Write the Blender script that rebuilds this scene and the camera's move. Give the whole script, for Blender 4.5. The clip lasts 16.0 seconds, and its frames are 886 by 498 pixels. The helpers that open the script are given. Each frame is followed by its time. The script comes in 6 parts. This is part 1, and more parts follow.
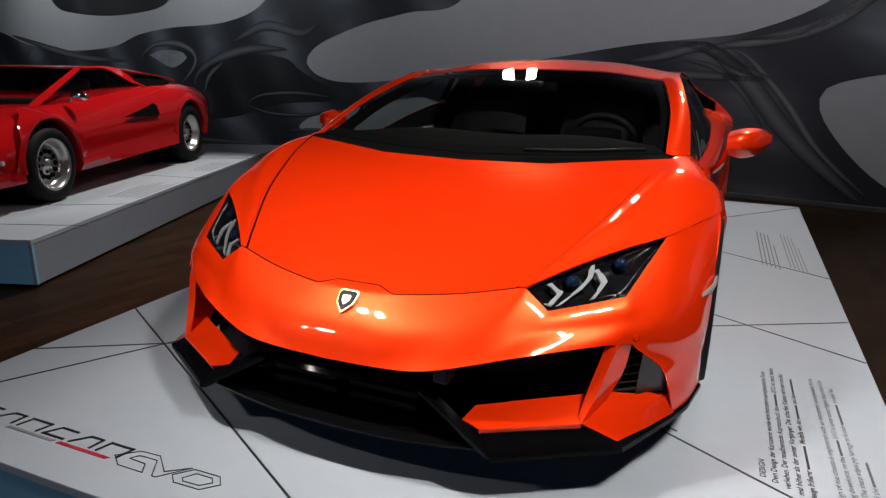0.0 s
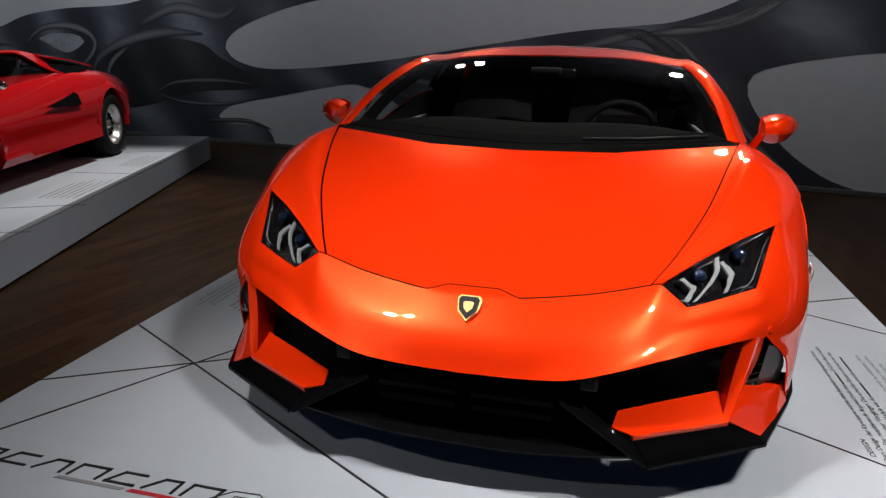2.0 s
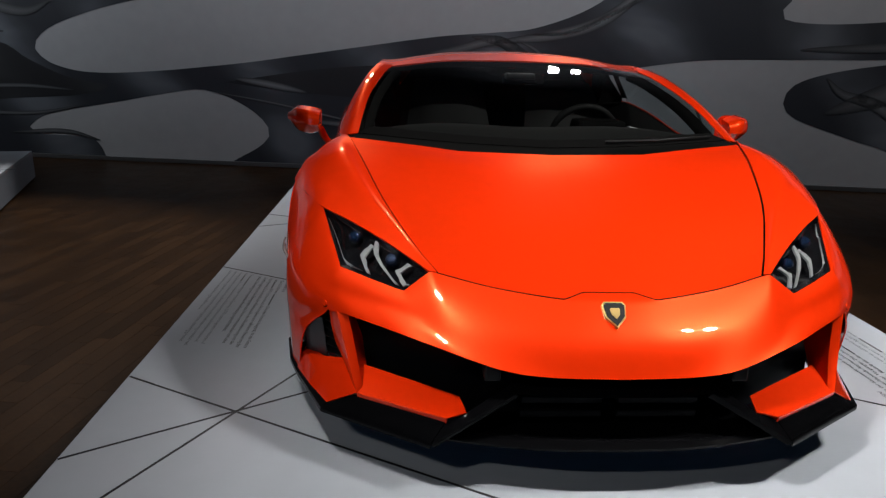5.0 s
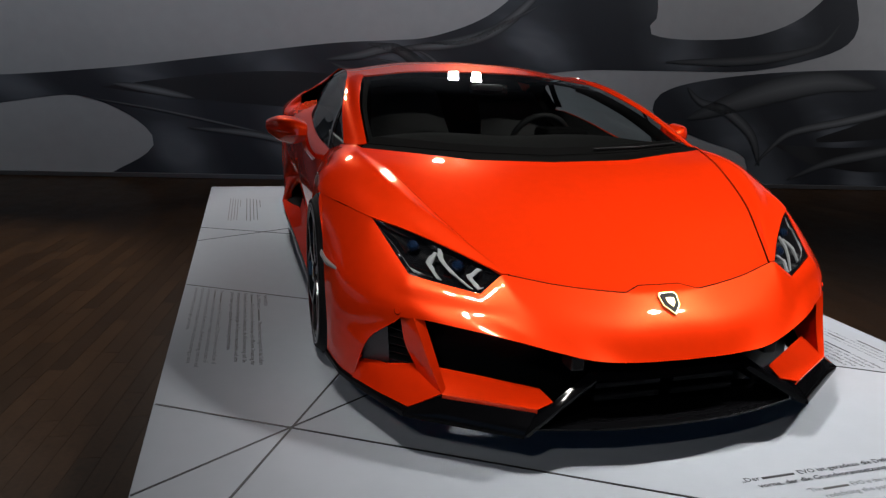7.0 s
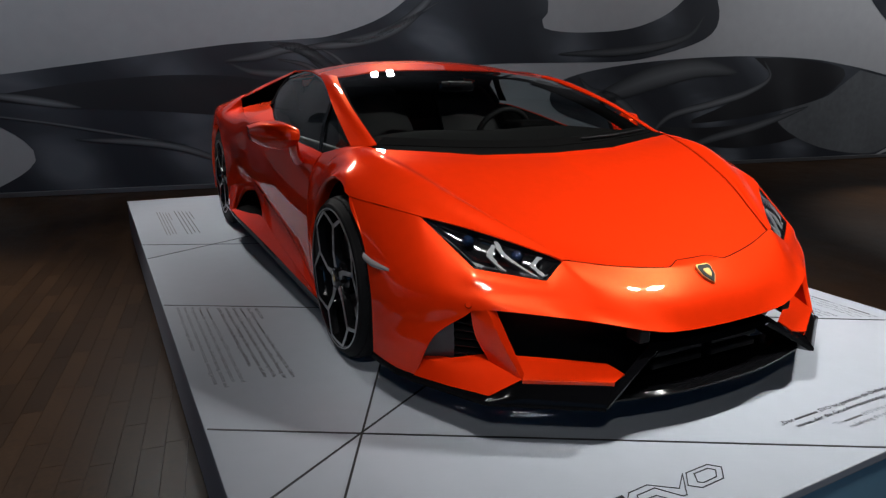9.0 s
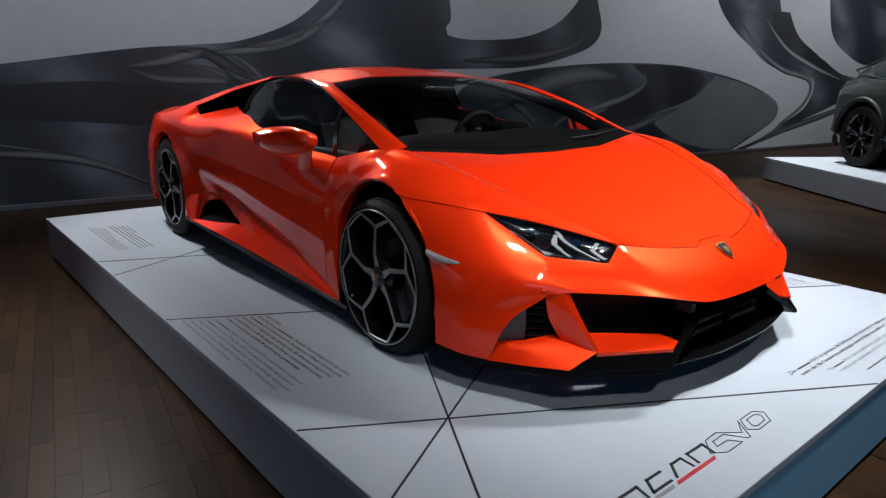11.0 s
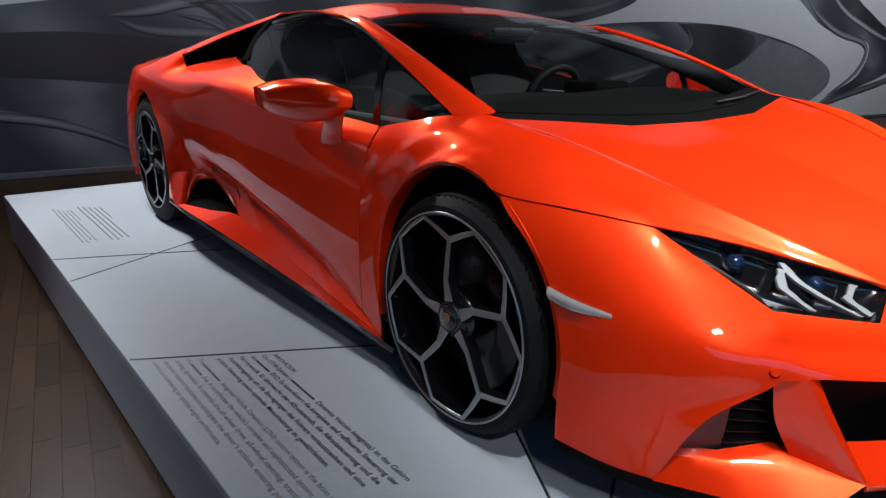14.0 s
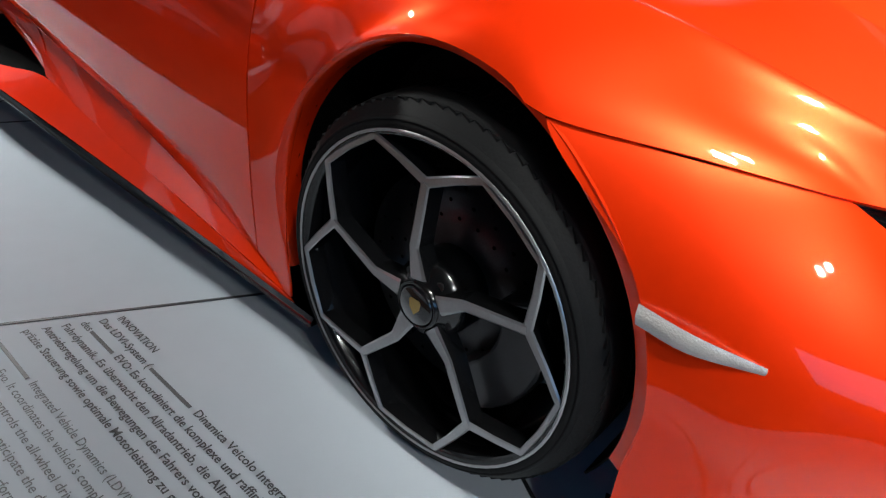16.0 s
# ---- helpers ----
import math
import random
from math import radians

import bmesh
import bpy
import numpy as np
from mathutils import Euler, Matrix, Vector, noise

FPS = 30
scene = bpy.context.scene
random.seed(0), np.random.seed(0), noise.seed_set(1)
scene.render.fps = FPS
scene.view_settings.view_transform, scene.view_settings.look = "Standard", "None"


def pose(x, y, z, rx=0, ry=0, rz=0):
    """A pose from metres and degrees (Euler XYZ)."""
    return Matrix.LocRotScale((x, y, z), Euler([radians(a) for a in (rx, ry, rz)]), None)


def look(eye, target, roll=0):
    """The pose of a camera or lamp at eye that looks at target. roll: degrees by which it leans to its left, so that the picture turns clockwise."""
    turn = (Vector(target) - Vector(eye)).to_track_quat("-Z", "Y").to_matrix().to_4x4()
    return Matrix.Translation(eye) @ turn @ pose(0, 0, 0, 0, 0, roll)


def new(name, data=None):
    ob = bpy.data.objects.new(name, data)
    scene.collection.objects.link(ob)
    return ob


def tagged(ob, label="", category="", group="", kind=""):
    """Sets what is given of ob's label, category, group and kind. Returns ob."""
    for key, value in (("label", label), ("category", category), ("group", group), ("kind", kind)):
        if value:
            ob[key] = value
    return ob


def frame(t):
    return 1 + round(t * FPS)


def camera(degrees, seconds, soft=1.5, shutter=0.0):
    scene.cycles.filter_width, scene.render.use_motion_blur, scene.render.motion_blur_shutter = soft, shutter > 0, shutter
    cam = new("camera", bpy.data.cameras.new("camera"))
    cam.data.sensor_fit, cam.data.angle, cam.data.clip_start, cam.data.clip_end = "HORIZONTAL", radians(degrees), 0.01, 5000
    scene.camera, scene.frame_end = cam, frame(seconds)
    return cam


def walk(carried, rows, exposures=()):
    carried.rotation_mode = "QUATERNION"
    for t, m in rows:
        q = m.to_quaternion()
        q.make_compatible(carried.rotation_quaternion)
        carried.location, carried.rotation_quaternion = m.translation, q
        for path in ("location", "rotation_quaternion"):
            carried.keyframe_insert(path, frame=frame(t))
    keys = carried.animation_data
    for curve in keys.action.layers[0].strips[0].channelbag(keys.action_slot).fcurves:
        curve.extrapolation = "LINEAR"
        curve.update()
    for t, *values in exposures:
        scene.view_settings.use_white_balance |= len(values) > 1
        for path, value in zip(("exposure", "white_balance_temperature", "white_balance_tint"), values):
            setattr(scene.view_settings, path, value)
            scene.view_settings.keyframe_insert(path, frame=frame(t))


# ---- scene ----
cam = camera(68.7, 16.0, 1.3)
PATH = [
    (0, (0.911, -1.419, 1.091), (0.17, 0.359, 0.555), 0.9),
    (0.5, (0.714, -1.486, 1.098), (0.061, 0.326, 0.561), 0.7),
    (1, (0.595, -1.52, 1.087), (0.0, 0.313, 0.55), 0.6),
    (1.5, (0.436, -1.491, 1.072), (-0.09, 0.36, 0.527), 1.0),
    (2, (0.303, -1.473, 1.078), (-0.143, 0.392, 0.51), 1.1),
    (2.5, (0.134, -1.513, 1.085), (-0.21, 0.372, 0.511), 1.6),
    (3, (-0.004, -1.569, 1.09), (-0.245, 0.334, 0.525), 1.3),
    (3.5, (-0.128, -1.561, 1.073), (-0.296, 0.351, 0.511), 1.3),
    (4, (-0.274, -1.518, 1.066), (-0.326, 0.404, 0.516), 1.4),
    (6.5, (-0.965, -1.462, 1.07), (-0.556, 0.424, 0.542), 2.1),
    (7, (-1.142, -1.467, 1.078), (-0.588, 0.383, 0.559), 2.2),
    (7.5, (-1.29, -1.47, 1.071), (-0.637, 0.346, 0.547), 1.4),
    (8, (-1.394, -1.415, 1.06), (-0.665, 0.372, 0.539), 1.3),
    (8.5, (-1.517, -1.346, 1.062), (-0.698, 0.403, 0.543), 0.3),
    (9, (-1.672, -1.311, 1.076), (-0.77, 0.396, 0.554), 0.3),
    (11.5, (-2.332, -1.037, 1.069), (-1.056, 0.417, 0.56), -0.7),
    (12, (-2.33, -0.975, 1.05), (-1.042, 0.465, 0.532), -1.6),
    (12.5, (-2.182, -0.782, 1.023), (-0.987, 0.736, 0.506), -2.4),
    (13, (-2.068, -0.631, 1.003), (-0.895, 0.906, 0.49), -1.6),
    (13.5, (-1.974, -0.375, 0.988), (-0.8, 1.158, 0.466), -0.3),
    (14, (-1.892, -0.176, 0.97), (-0.687, 1.304, 0.371), 0.8),
    (14.5, (-1.715, 0.043, 0.948), (-0.508, 1.48, 0.26), 1.3),
    (15, (-1.601, 0.194, 0.923), (-0.399, 1.559, 0.092), 1.8),
    (15.5, (-1.547, 0.367, 0.9), (-0.266, 1.565, -0.06), 4.1),
    (16, (-1.535, 0.467, 0.901), (-0.189, 1.524, -0.134), 6.1),
]
walk(cam, [(t, look(eye, target, roll)) for t, eye, target, roll in PATH], [(0.0, -0.30, 6560, 10), (8.0, -0.30, 6450, 10), (11.5, 0.38, 6000, 8), (13.0, 0.62, 5980, 8), (14.0, 0.66, 6020, 7), (14.8, 0.80, 6080, 6), (15.5, 0.98, 6180, 5), (16.0, 1.25, 6250, 4)])

# ---------------------------------------------------------------- light
world = bpy.data.worlds.new("hall_air")
world.use_nodes = True
world.node_tree.nodes["Background"].inputs[0].default_value = (0.35, 0.45, 0.6, 1)
world.node_tree.nodes["Background"].inputs[1].default_value = 0.02
scene.world = world


def spot(eye, target, watts, size=0.12, degrees=60, colour=(1, 0.97, 0.93), blend=0.5):
    """A track spotlight of the hall's ceiling."""
    data = bpy.data.lights.new("track_spot", "SPOT")
    data.energy, data.color, data.shadow_soft_size = watts, colour, size
    data.spot_size, data.spot_blend = radians(degrees), blend
    ob = new("track_spot", data)
    ob.matrix_world = look(eye, target)
    return ob


def panel_lamp(eye, target, watts, w, h, colour=(1, 1, 1), spread=180):
    data = bpy.data.lights.new("area_lamp", "AREA")
    data.energy, data.color, data.shape, data.size, data.size_y = watts, colour, "RECTANGLE", w, h
    data.spread = radians(spread)
    ob = new("area_lamp", data)
    ob.matrix_world = look(eye, target)
    return ob


# pairs of square heads round the car
for px, py, pz, tx, ty, watts, spread in ((-1.5, -0.6, 3.7, 0.3, 0.3, 7.6, 51), (2.2, -0.6, 3.7, 0.9, 0.7, 21, 84), (-2.8, -2.8, 3.6, -0.6, 0.3, 1.2, 45), (-1.4, 5.8, 3.4, -0.9, 3.6, 12, 75), (1.4, 5.8, 3.4, 1.0, 3.0, 15, 85)):
    for off in (-0.15, 0.15):
        panel_lamp((px + off, py, pz), (tx + off, ty, 0.4), watts, 0.125, 0.125, (1, 0.97, 0.93), spread)
# wall washers
for px, watts, high in ((-12.5, 560, 2.4), (-7.5, 620, 2.6), (-3.0, 330, 2.2), (1.2, 410, 2.2), (5.5, 230, 1.6), (9.5, 480, 1.6), (13.5, 500, 1.6)):
    spot((px - 0.4, 4.2 - 0.165 * px, 4.6), (px, 7.05 - 0.165 * px, high), watts, 0.2, 100, (0.87, 0.94, 1.0) if px < 4 else (0.97, 0.98, 1.0), 1.0)
# lamps over the two neighbours
for px, py, tx, ty, watts, wide in ((-3.3, 4.2, -4.0, 2.9, 680, 74), (-4.4, 0.6, -4.8, 2.6, 160, 50), (8.0, 3.6, 6.9, 1.8, 900, 56), (5.2, 2.6, 6.6, 2.0, 300, 40)):
    spot((px, py, 3.9), (tx, ty, 0.3), watts, 0.12, wide)
# unseen blue panel added behind the camera as cool fill on fronts and shadows
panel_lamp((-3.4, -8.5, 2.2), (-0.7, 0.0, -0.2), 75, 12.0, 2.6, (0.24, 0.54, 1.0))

# ---------------------------------------------------------------- materials


def mat(name, colour, rough=0.5, metal=0.0, coat=0.0, vary=0.0, scale=8.0, bump=0.0, bump_scale=60.0, rough_vary=0.0, island=0.0, spec=0.5):
    """A surface with blotches at a large and a small scale, and fine relief."""
    m = bpy.data.materials.new(name)
    m.use_nodes = True
    nt = m.node_tree
    b = nt.nodes["Principled BSDF"]
    b.inputs["Base Color"].default_value = (*colour, 1)
    b.inputs["Roughness"].default_value = rough
    b.inputs["Metallic"].default_value = metal
    b.inputs["Coat Weight"].default_value = coat
    b.inputs["Coat Roughness"].default_value = 0.03
    b.inputs["Specular IOR Level"].default_value = spec
    tc = nt.nodes.new("ShaderNodeTexCoord")
    if vary or rough_vary:
        n1 = nt.nodes.new("ShaderNodeTexNoise")
        n1.inputs["Scale"].default_value, n1.inputs["Detail"].default_value = scale, 6
        n2 = nt.nodes.new("ShaderNodeTexNoise")
        n2.inputs["Scale"].default_value, n2.inputs["Detail"].default_value = scale * 9, 4
        nt.links.new(tc.outputs["Object"], n1.inputs["Vector"])
        nt.links.new(tc.outputs["Object"], n2.inputs["Vector"])
        add = nt.nodes.new("ShaderNodeMath")
        add.operation = "ADD"
        nt.links.new(n1.outputs["Fac"], add.inputs[0])
        nt.links.new(n2.outputs["Fac"], add.inputs[1])
        if vary:
            mr = nt.nodes.new("ShaderNodeMapRange")
            mr.inputs["From Min"].default_value, mr.inputs["From Max"].default_value = 0.6, 1.4
            mr.inputs["To Min"].default_value, mr.inputs["To Max"].default_value = 1 - vary, 1 + vary
            nt.links.new(add.outputs[0], mr.inputs["Value"])
            hsv = nt.nodes.new("ShaderNodeHueSaturation")
            hsv.inputs["Color"].default_value = (*colour, 1)
            if island:
                geo = nt.nodes.new("ShaderNodeObjectInfo")
                isl = nt.nodes.new("ShaderNodeNewGeometry")
                s = nt.nodes.new("ShaderNodeMath")
                s.operation = "ADD"
                nt.links.new(geo.outputs["Random"], s.inputs[0])
                nt.links.new(isl.outputs["Random Per Island"], s.inputs[1])
                f = nt.nodes.new("ShaderNodeMath")
                f.operation = "FRACT"
                nt.links.new(s.outputs[0], f.inputs[0])
                r2 = nt.nodes.new("ShaderNodeMapRange")
                r2.inputs["To Min"].default_value, r2.inputs["To Max"].default_value = 1 - island, 1 + island
                nt.links.new(f.outputs[0], r2.inputs["Value"])
                mul = nt.nodes.new("ShaderNodeMath")
                mul.operation = "MULTIPLY"
                nt.links.new(mr.outputs[0], mul.inputs[0])
                nt.links.new(r2.outputs[0], mul.inputs[1])
                nt.links.new(mul.outputs[0], hsv.inputs["Value"])
            else:
                nt.links.new(mr.outputs[0], hsv.inputs["Value"])
            nt.links.new(hsv.outputs[0], b.inputs["Base Color"])
        if rough_vary:
            r3 = nt.nodes.new("ShaderNodeMapRange")
            r3.inputs["From Min"].default_value, r3.inputs["From Max"].default_value = 0.6, 1.4
            r3.inputs["To Min"].default_value, r3.inputs["To Max"].default_value = rough - rough_vary, rough + rough_vary
            nt.links.new(add.outputs[0], r3.inputs["Value"])
            nt.links.new(r3.outputs[0], b.inputs["Roughness"])
    if bump:
        n3 = nt.nodes.new("ShaderNodeTexNoise")
        n3.inputs["Scale"].default_value, n3.inputs["Detail"].default_value = bump_scale, 5
        nt.links.new(tc.outputs["Object"], n3.inputs["Vector"])
        bp = nt.nodes.new("ShaderNodeBump")
        bp.inputs["Strength"].default_value, bp.inputs["Distance"].default_value = bump, 0.002
        nt.links.new(n3.outputs["Fac"], bp.inputs["Height"])
        nt.links.new(bp.outputs[0], b.inputs["Normal"])
    return m


def car_paint(name, colour, flake, rough=0.42, glow=None):
    """Pearl paint under clear lacquer: fine flakes in the base, a smooth coat over it."""
    m = mat(name, colour, rough, 0.0, 1.0, 0.04, 3.0)
    nt, b = m.node_tree, m.node_tree.nodes["Principled BSDF"]
    b.inputs["Metallic"].default_value = flake
    b.inputs["Specular Tint"].default_value = (colour[0], colour[1] * 1.5, colour[2] * 1.5, 1)
    b.inputs["Coat Roughness"].default_value = 0.02
    b.inputs["Coat IOR"].default_value = 1.5
    tc = nt.nodes.new("ShaderNodeTexCoord")
    v = nt.nodes.new("ShaderNodeTexVoronoi")
    v.inputs["Scale"].default_value = 900
    nt.links.new(tc.outputs["Object"], v.inputs["Vector"])
    bp = nt.nodes.new("ShaderNodeBump")
    bp.inputs["Strength"].default_value, bp.inputs["Distance"].default_value = 0.05, 0.0005
    nt.links.new(v.outputs["Distance"], bp.inputs["Height"])
    nt.links.new(bp.outputs[0], b.inputs["Normal"])
    b.inputs["Specular IOR Level"].default_value = 0.0
    if glow:
        g, mx = nt.nodes.new("ShaderNodeBsdfGlossy"), nt.nodes.new("ShaderNodeMixShader")
        g.inputs["Color"].default_value, g.inputs["Roughness"].default_value = (*glow, 1), 0.34
        nt.links.new(bp.outputs[0], g.inputs["Normal"])
        mx.inputs[0].default_value = 0.055
        nt.links.new(b.outputs[0], mx.inputs[1])
        nt.links.new(g.outputs[0], mx.inputs[2])
        nt.links.new(mx.outputs[0], nt.nodes["Material Output"].inputs[0])
    return m


def glass(name, tint, gloss_ior=1.5):
    """Thin window glass: lets light through tinted, mirrors by Fresnel."""
    m = bpy.data.materials.new(name)
    m.use_nodes = True
    nt = m.node_tree
    nt.nodes.remove(nt.nodes["Principled BSDF"])
    tr, gl, fr, mx = (nt.nodes.new(k) for k in ("ShaderNodeBsdfTransparent", "ShaderNodeBsdfGlossy", "ShaderNodeLayerWeight", "ShaderNodeMixShader"))
    tr.inputs[0].default_value = (*tint, 1)
    gl.inputs["Roughness"].default_value = 0.01
    fr.inputs[0].default_value = 0.5
    low = ((gloss_ior - 1) / (gloss_ior + 1)) ** 2
    power, scaled = nt.nodes.new("ShaderNodeMath"), nt.nodes.new("ShaderNodeMath")
    power.operation, scaled.operation = "POWER", "MULTIPLY_ADD"
    power.inputs[1].default_value = 5.0
    scaled.inputs[1].default_value, scaled.inputs[2].default_value = 1 - low, low
    nt.links.new(fr.outputs["Facing"], power.inputs[0])
    nt.links.new(power.outputs[0], scaled.inputs[0])
    nt.links.new(scaled.outputs[0], mx.inputs[0])
    nt.links.new(tr.outputs[0], mx.inputs[1])
    nt.links.new(gl.outputs[0], mx.inputs[2])
    nt.links.new(mx.outputs[0], nt.nodes["Material Output"].inputs[0])
    return m


ORANGE = car_paint("orange_pearl", (0.86, 0.030, 0.0016), 0.31, 0.50, (1.0, 0.32, 0.11))
RED = car_paint("red_paint", (0.42, 0.006, 0.008), 0.0, 0.35)
GREY_PAINT = car_paint("dark_grey_paint", (0.032, 0.037, 0.036), 0.3, 0.4)
GLOSS_BLACK = mat("gloss_black", (0.006, 0.006, 0.007), 0.12, 0, 1.0, 0.2, 12)
SPLITTER = mat("splitter_black", (0.003, 0.003, 0.0035), 0.08, 0, 0.0, 0.2, 12, spec=0.055)
DASH = mat("matt_black_cover", (0.003, 0.003, 0.003), 0.9, 0, 0, 0.3, 20, spec=0.02)
MATT_BLACK = mat("matt_black_plastic", (0.005, 0.005, 0.0055), 0.55, 0, 0, 0.25, 20, 0.2, 300, spec=0.25)
GRILLE = mat("grille_black", (0.004, 0.004, 0.0045), 0.5, 0, 0, 0.3, 30, spec=0.12)
# near-black, hardly any sheen: shade of gaps, wells and openings put into the colour
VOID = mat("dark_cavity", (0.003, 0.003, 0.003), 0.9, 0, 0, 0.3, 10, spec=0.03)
RUBBER = mat("tyre_rubber", (0.006, 0.006, 0.0064), 0.65, 0, 0, 0.25, 25, 0.25, 220, spec=0.15)
ALLOY = mat("machined_alloy", (0.42, 0.42, 0.43), 0.3, 0.9, 0, 0.1, 30, 0.1, 400)
RIM_BLACK = mat("black_rim_lacquer", (0.005, 0.005, 0.0055), 0.18, 0, 0.4, 0.2, 20)
STEEL = mat("brake_steel", (0.05, 0.05, 0.053), 0.35, 0.8, 0, 0.2, 30)
CALIPER = mat("grey_caliper", (0.035, 0.035, 0.038), 0.4, 0.2, 0.3, 0.15, 30)
CHROME = mat("chrome", (0.75, 0.75, 0.76), 0.08, 1.0, 0, 0.05, 30)
SILVER_RIM = mat("satin_silver", (0.52, 0.51, 0.5), 0.28, 0.9, 0, 0.1, 20)
LENS_GREY = mat("light_bar_grey", (0.22, 0.225, 0.23), 0.5, 0.0, 0.05, 0.1, 40)
LAMP_BLUE = mat("projector_lens_blue", (0.008, 0.02, 0.05), 0.05, 0.3, 1.0, 0.1, 40)
REFLECTOR = mat("clear_side_reflector", (0.55, 0.52, 0.50), 0.25, 0.3, 0.8, 0.1, 50, 0.6, 350)
GOLD = mat("emblem_gold", (0.50, 0.35, 0.13), 0.3, 1.0, 0, 0.1, 60)
GLASS = glass("clear_windscreen", (0.90, 0.96, 0.95))
SIDE_GLASS = glass("tinted_side_glass", (0.86, 0.92, 0.93))
LENS = glass("headlight_cover", (0.9, 0.92, 0.93))
TRIM_BLACK = mat("cabin_black_leather", (0.004, 0.004, 0.004), 0.7, 0, 0, 0.3, 15, 0.3, 180, spec=0.2)
TRIM_GREY = mat("cabin_grey_leather", (0.05, 0.053, 0.05), 0.55, 0, 0, 0.2, 15, 0.3, 180)
PLATFORM_WHITE = mat("platform_white", (0.40, 0.434, 0.482), 0.6, 0, 0, 0.03, 1.3, 0.03, 90, 0.05, spec=0.03)
PLATFORM_SIDE = mat("platform_side_grey", (0.26, 0.29, 0.34), 0.5, 0, 0, 0.05, 2.0)
# the blue light falling on the front faces is part of this base colour
PLATFORM_BLUE_LIT = mat("platform_blue_lit_face", (0.24, 0.50, 0.68), 0.5, 0, 0, 0.04, 2.0)
LINE_BLACK = mat("black_line_print", (0.01, 0.01, 0.012), 0.5, 0, 0, 0.2, 20)
INK = mat("dark_ink", (0.045, 0.045, 0.05), 0.6, 0, 0, 0.2, 30)
INK_MID = mat("mid_grey_ink", (0.11, 0.11, 0.115), 0.6, 0, 0, 0.2, 30)
INK_LIGHT = mat("grey_ink", (0.20, 0.20, 0.21), 0.6, 0, 0, 0.2, 30)
RED_STRIPE = mat("red_stripe_print", (0.45, 0.02, 0.03), 0.5, 0, 0, 0.1, 30)
FLOOR_WOOD = mat("dark_oak", (0.025, 0.0125, 0.0056), 0.36, 0, 0, 0.4, 5, 0.06, 160, 0.06, 0.25, spec=0.045)
WALL_PLAIN = mat("dark_wall_paint", (0.05, 0.05, 0.055), 0.8, 0, 0, 0.1, 2.0, 0.1, 90)
WALL_GREY = mat("mural_grey", (0.30, 0.30, 0.31), 0.6, 0, 0, 0.06, 0.7, 0.05, 120)
SKIRT = mat("brushed_aluminium_skirting", (0.16, 0.16, 0.165), 0.35, 0.7, 0, 0.15, 3)


def mural_chrome(name, dark, light, stretch, seed):
    """The print's liquid-metal figures: long soft streaks between blue-black and grey."""
    m = bpy.data.materials.new(name)
    m.use_nodes = True
    nt = m.node_tree
    b = nt.nodes["Principled BSDF"]
    b.inputs["Roughness"].default_value = 0.55
    tc, mp, nz, wv, rp = (nt.nodes.new(k) for k in ("ShaderNodeTexCoord", "ShaderNodeMapping", "ShaderNodeTexNoise", "ShaderNodeTexWave", "ShaderNodeValToRGB"))
    mp.inputs["Location"].default_value = (seed, seed * 0.7, seed * 1.3)
    mp.inputs["Scale"].default_value = stretch
    mp.inputs["Rotation"].default_value = (0, radians(14), 0)
    nz.inputs["Scale"].default_value, nz.inputs["Detail"].default_value, nz.inputs["Distortion"].default_value = 1.0, 2.0, 0.8
    wv.inputs["Scale"].default_value, wv.inputs["Distortion"].default_value, wv.inputs["Detail"].default_value = 0.35, 5.0, 1.0
    wv.inputs["Detail Scale"].default_value = 0.7
    nt.links.new(tc.outputs["Object"], mp.inputs[0])
    nt.links.new(mp.outputs[0], nz.inputs["Vector"])
    nt.links.new(mp.outputs[0], wv.inputs["Vector"])
    mul = nt.nodes.new("ShaderNodeMath")
    mul.operation = "MULTIPLY"
    nt.links.new(nz.outputs["Fac"], mul.inputs[0])
    nt.links.new(wv.outputs["Fac"], mul.inputs[1])
    e = rp.color_ramp.elements
    e[0].position, e[0].color = 0.10, (*dark, 1)
    e[1].position, e[1].color = 0.62, (*light, 1)
    mid = e.new(0.36)
    mid.color = (*[d * 0.72 + l * 0.28 for d, l in zip(dark, light)], 1)
    nt.links.new(mul.outputs[0], rp.inputs[0])
    nt.links.new(rp.outputs[0], b.inputs["Base Color"])
    return m


MURAL_DARK = mural_chrome("mural_dark_chrome", (0.013, 0.015, 0.021), (0.090, 0.098, 0.114), (0.55, 0.55, 1.6), 3.1)
MURAL_BLACK = mural_chrome("mural_black", (0.006, 0.006, 0.008), (0.02, 0.021, 0.024), (0.7, 0.7, 1.4), 7.7)
MURAL_MID = mat("mural_mid_grey", (0.080, 0.084, 0.090), 0.55, 0, 0, 0.25, 1.2)
MURAL_STREAK = mat("mural_light_streak", (0.19, 0.20, 0.215), 0.55, 0, 0, 0.35, 2.5)

# ---------------------------------------------------------------- mesh helpers


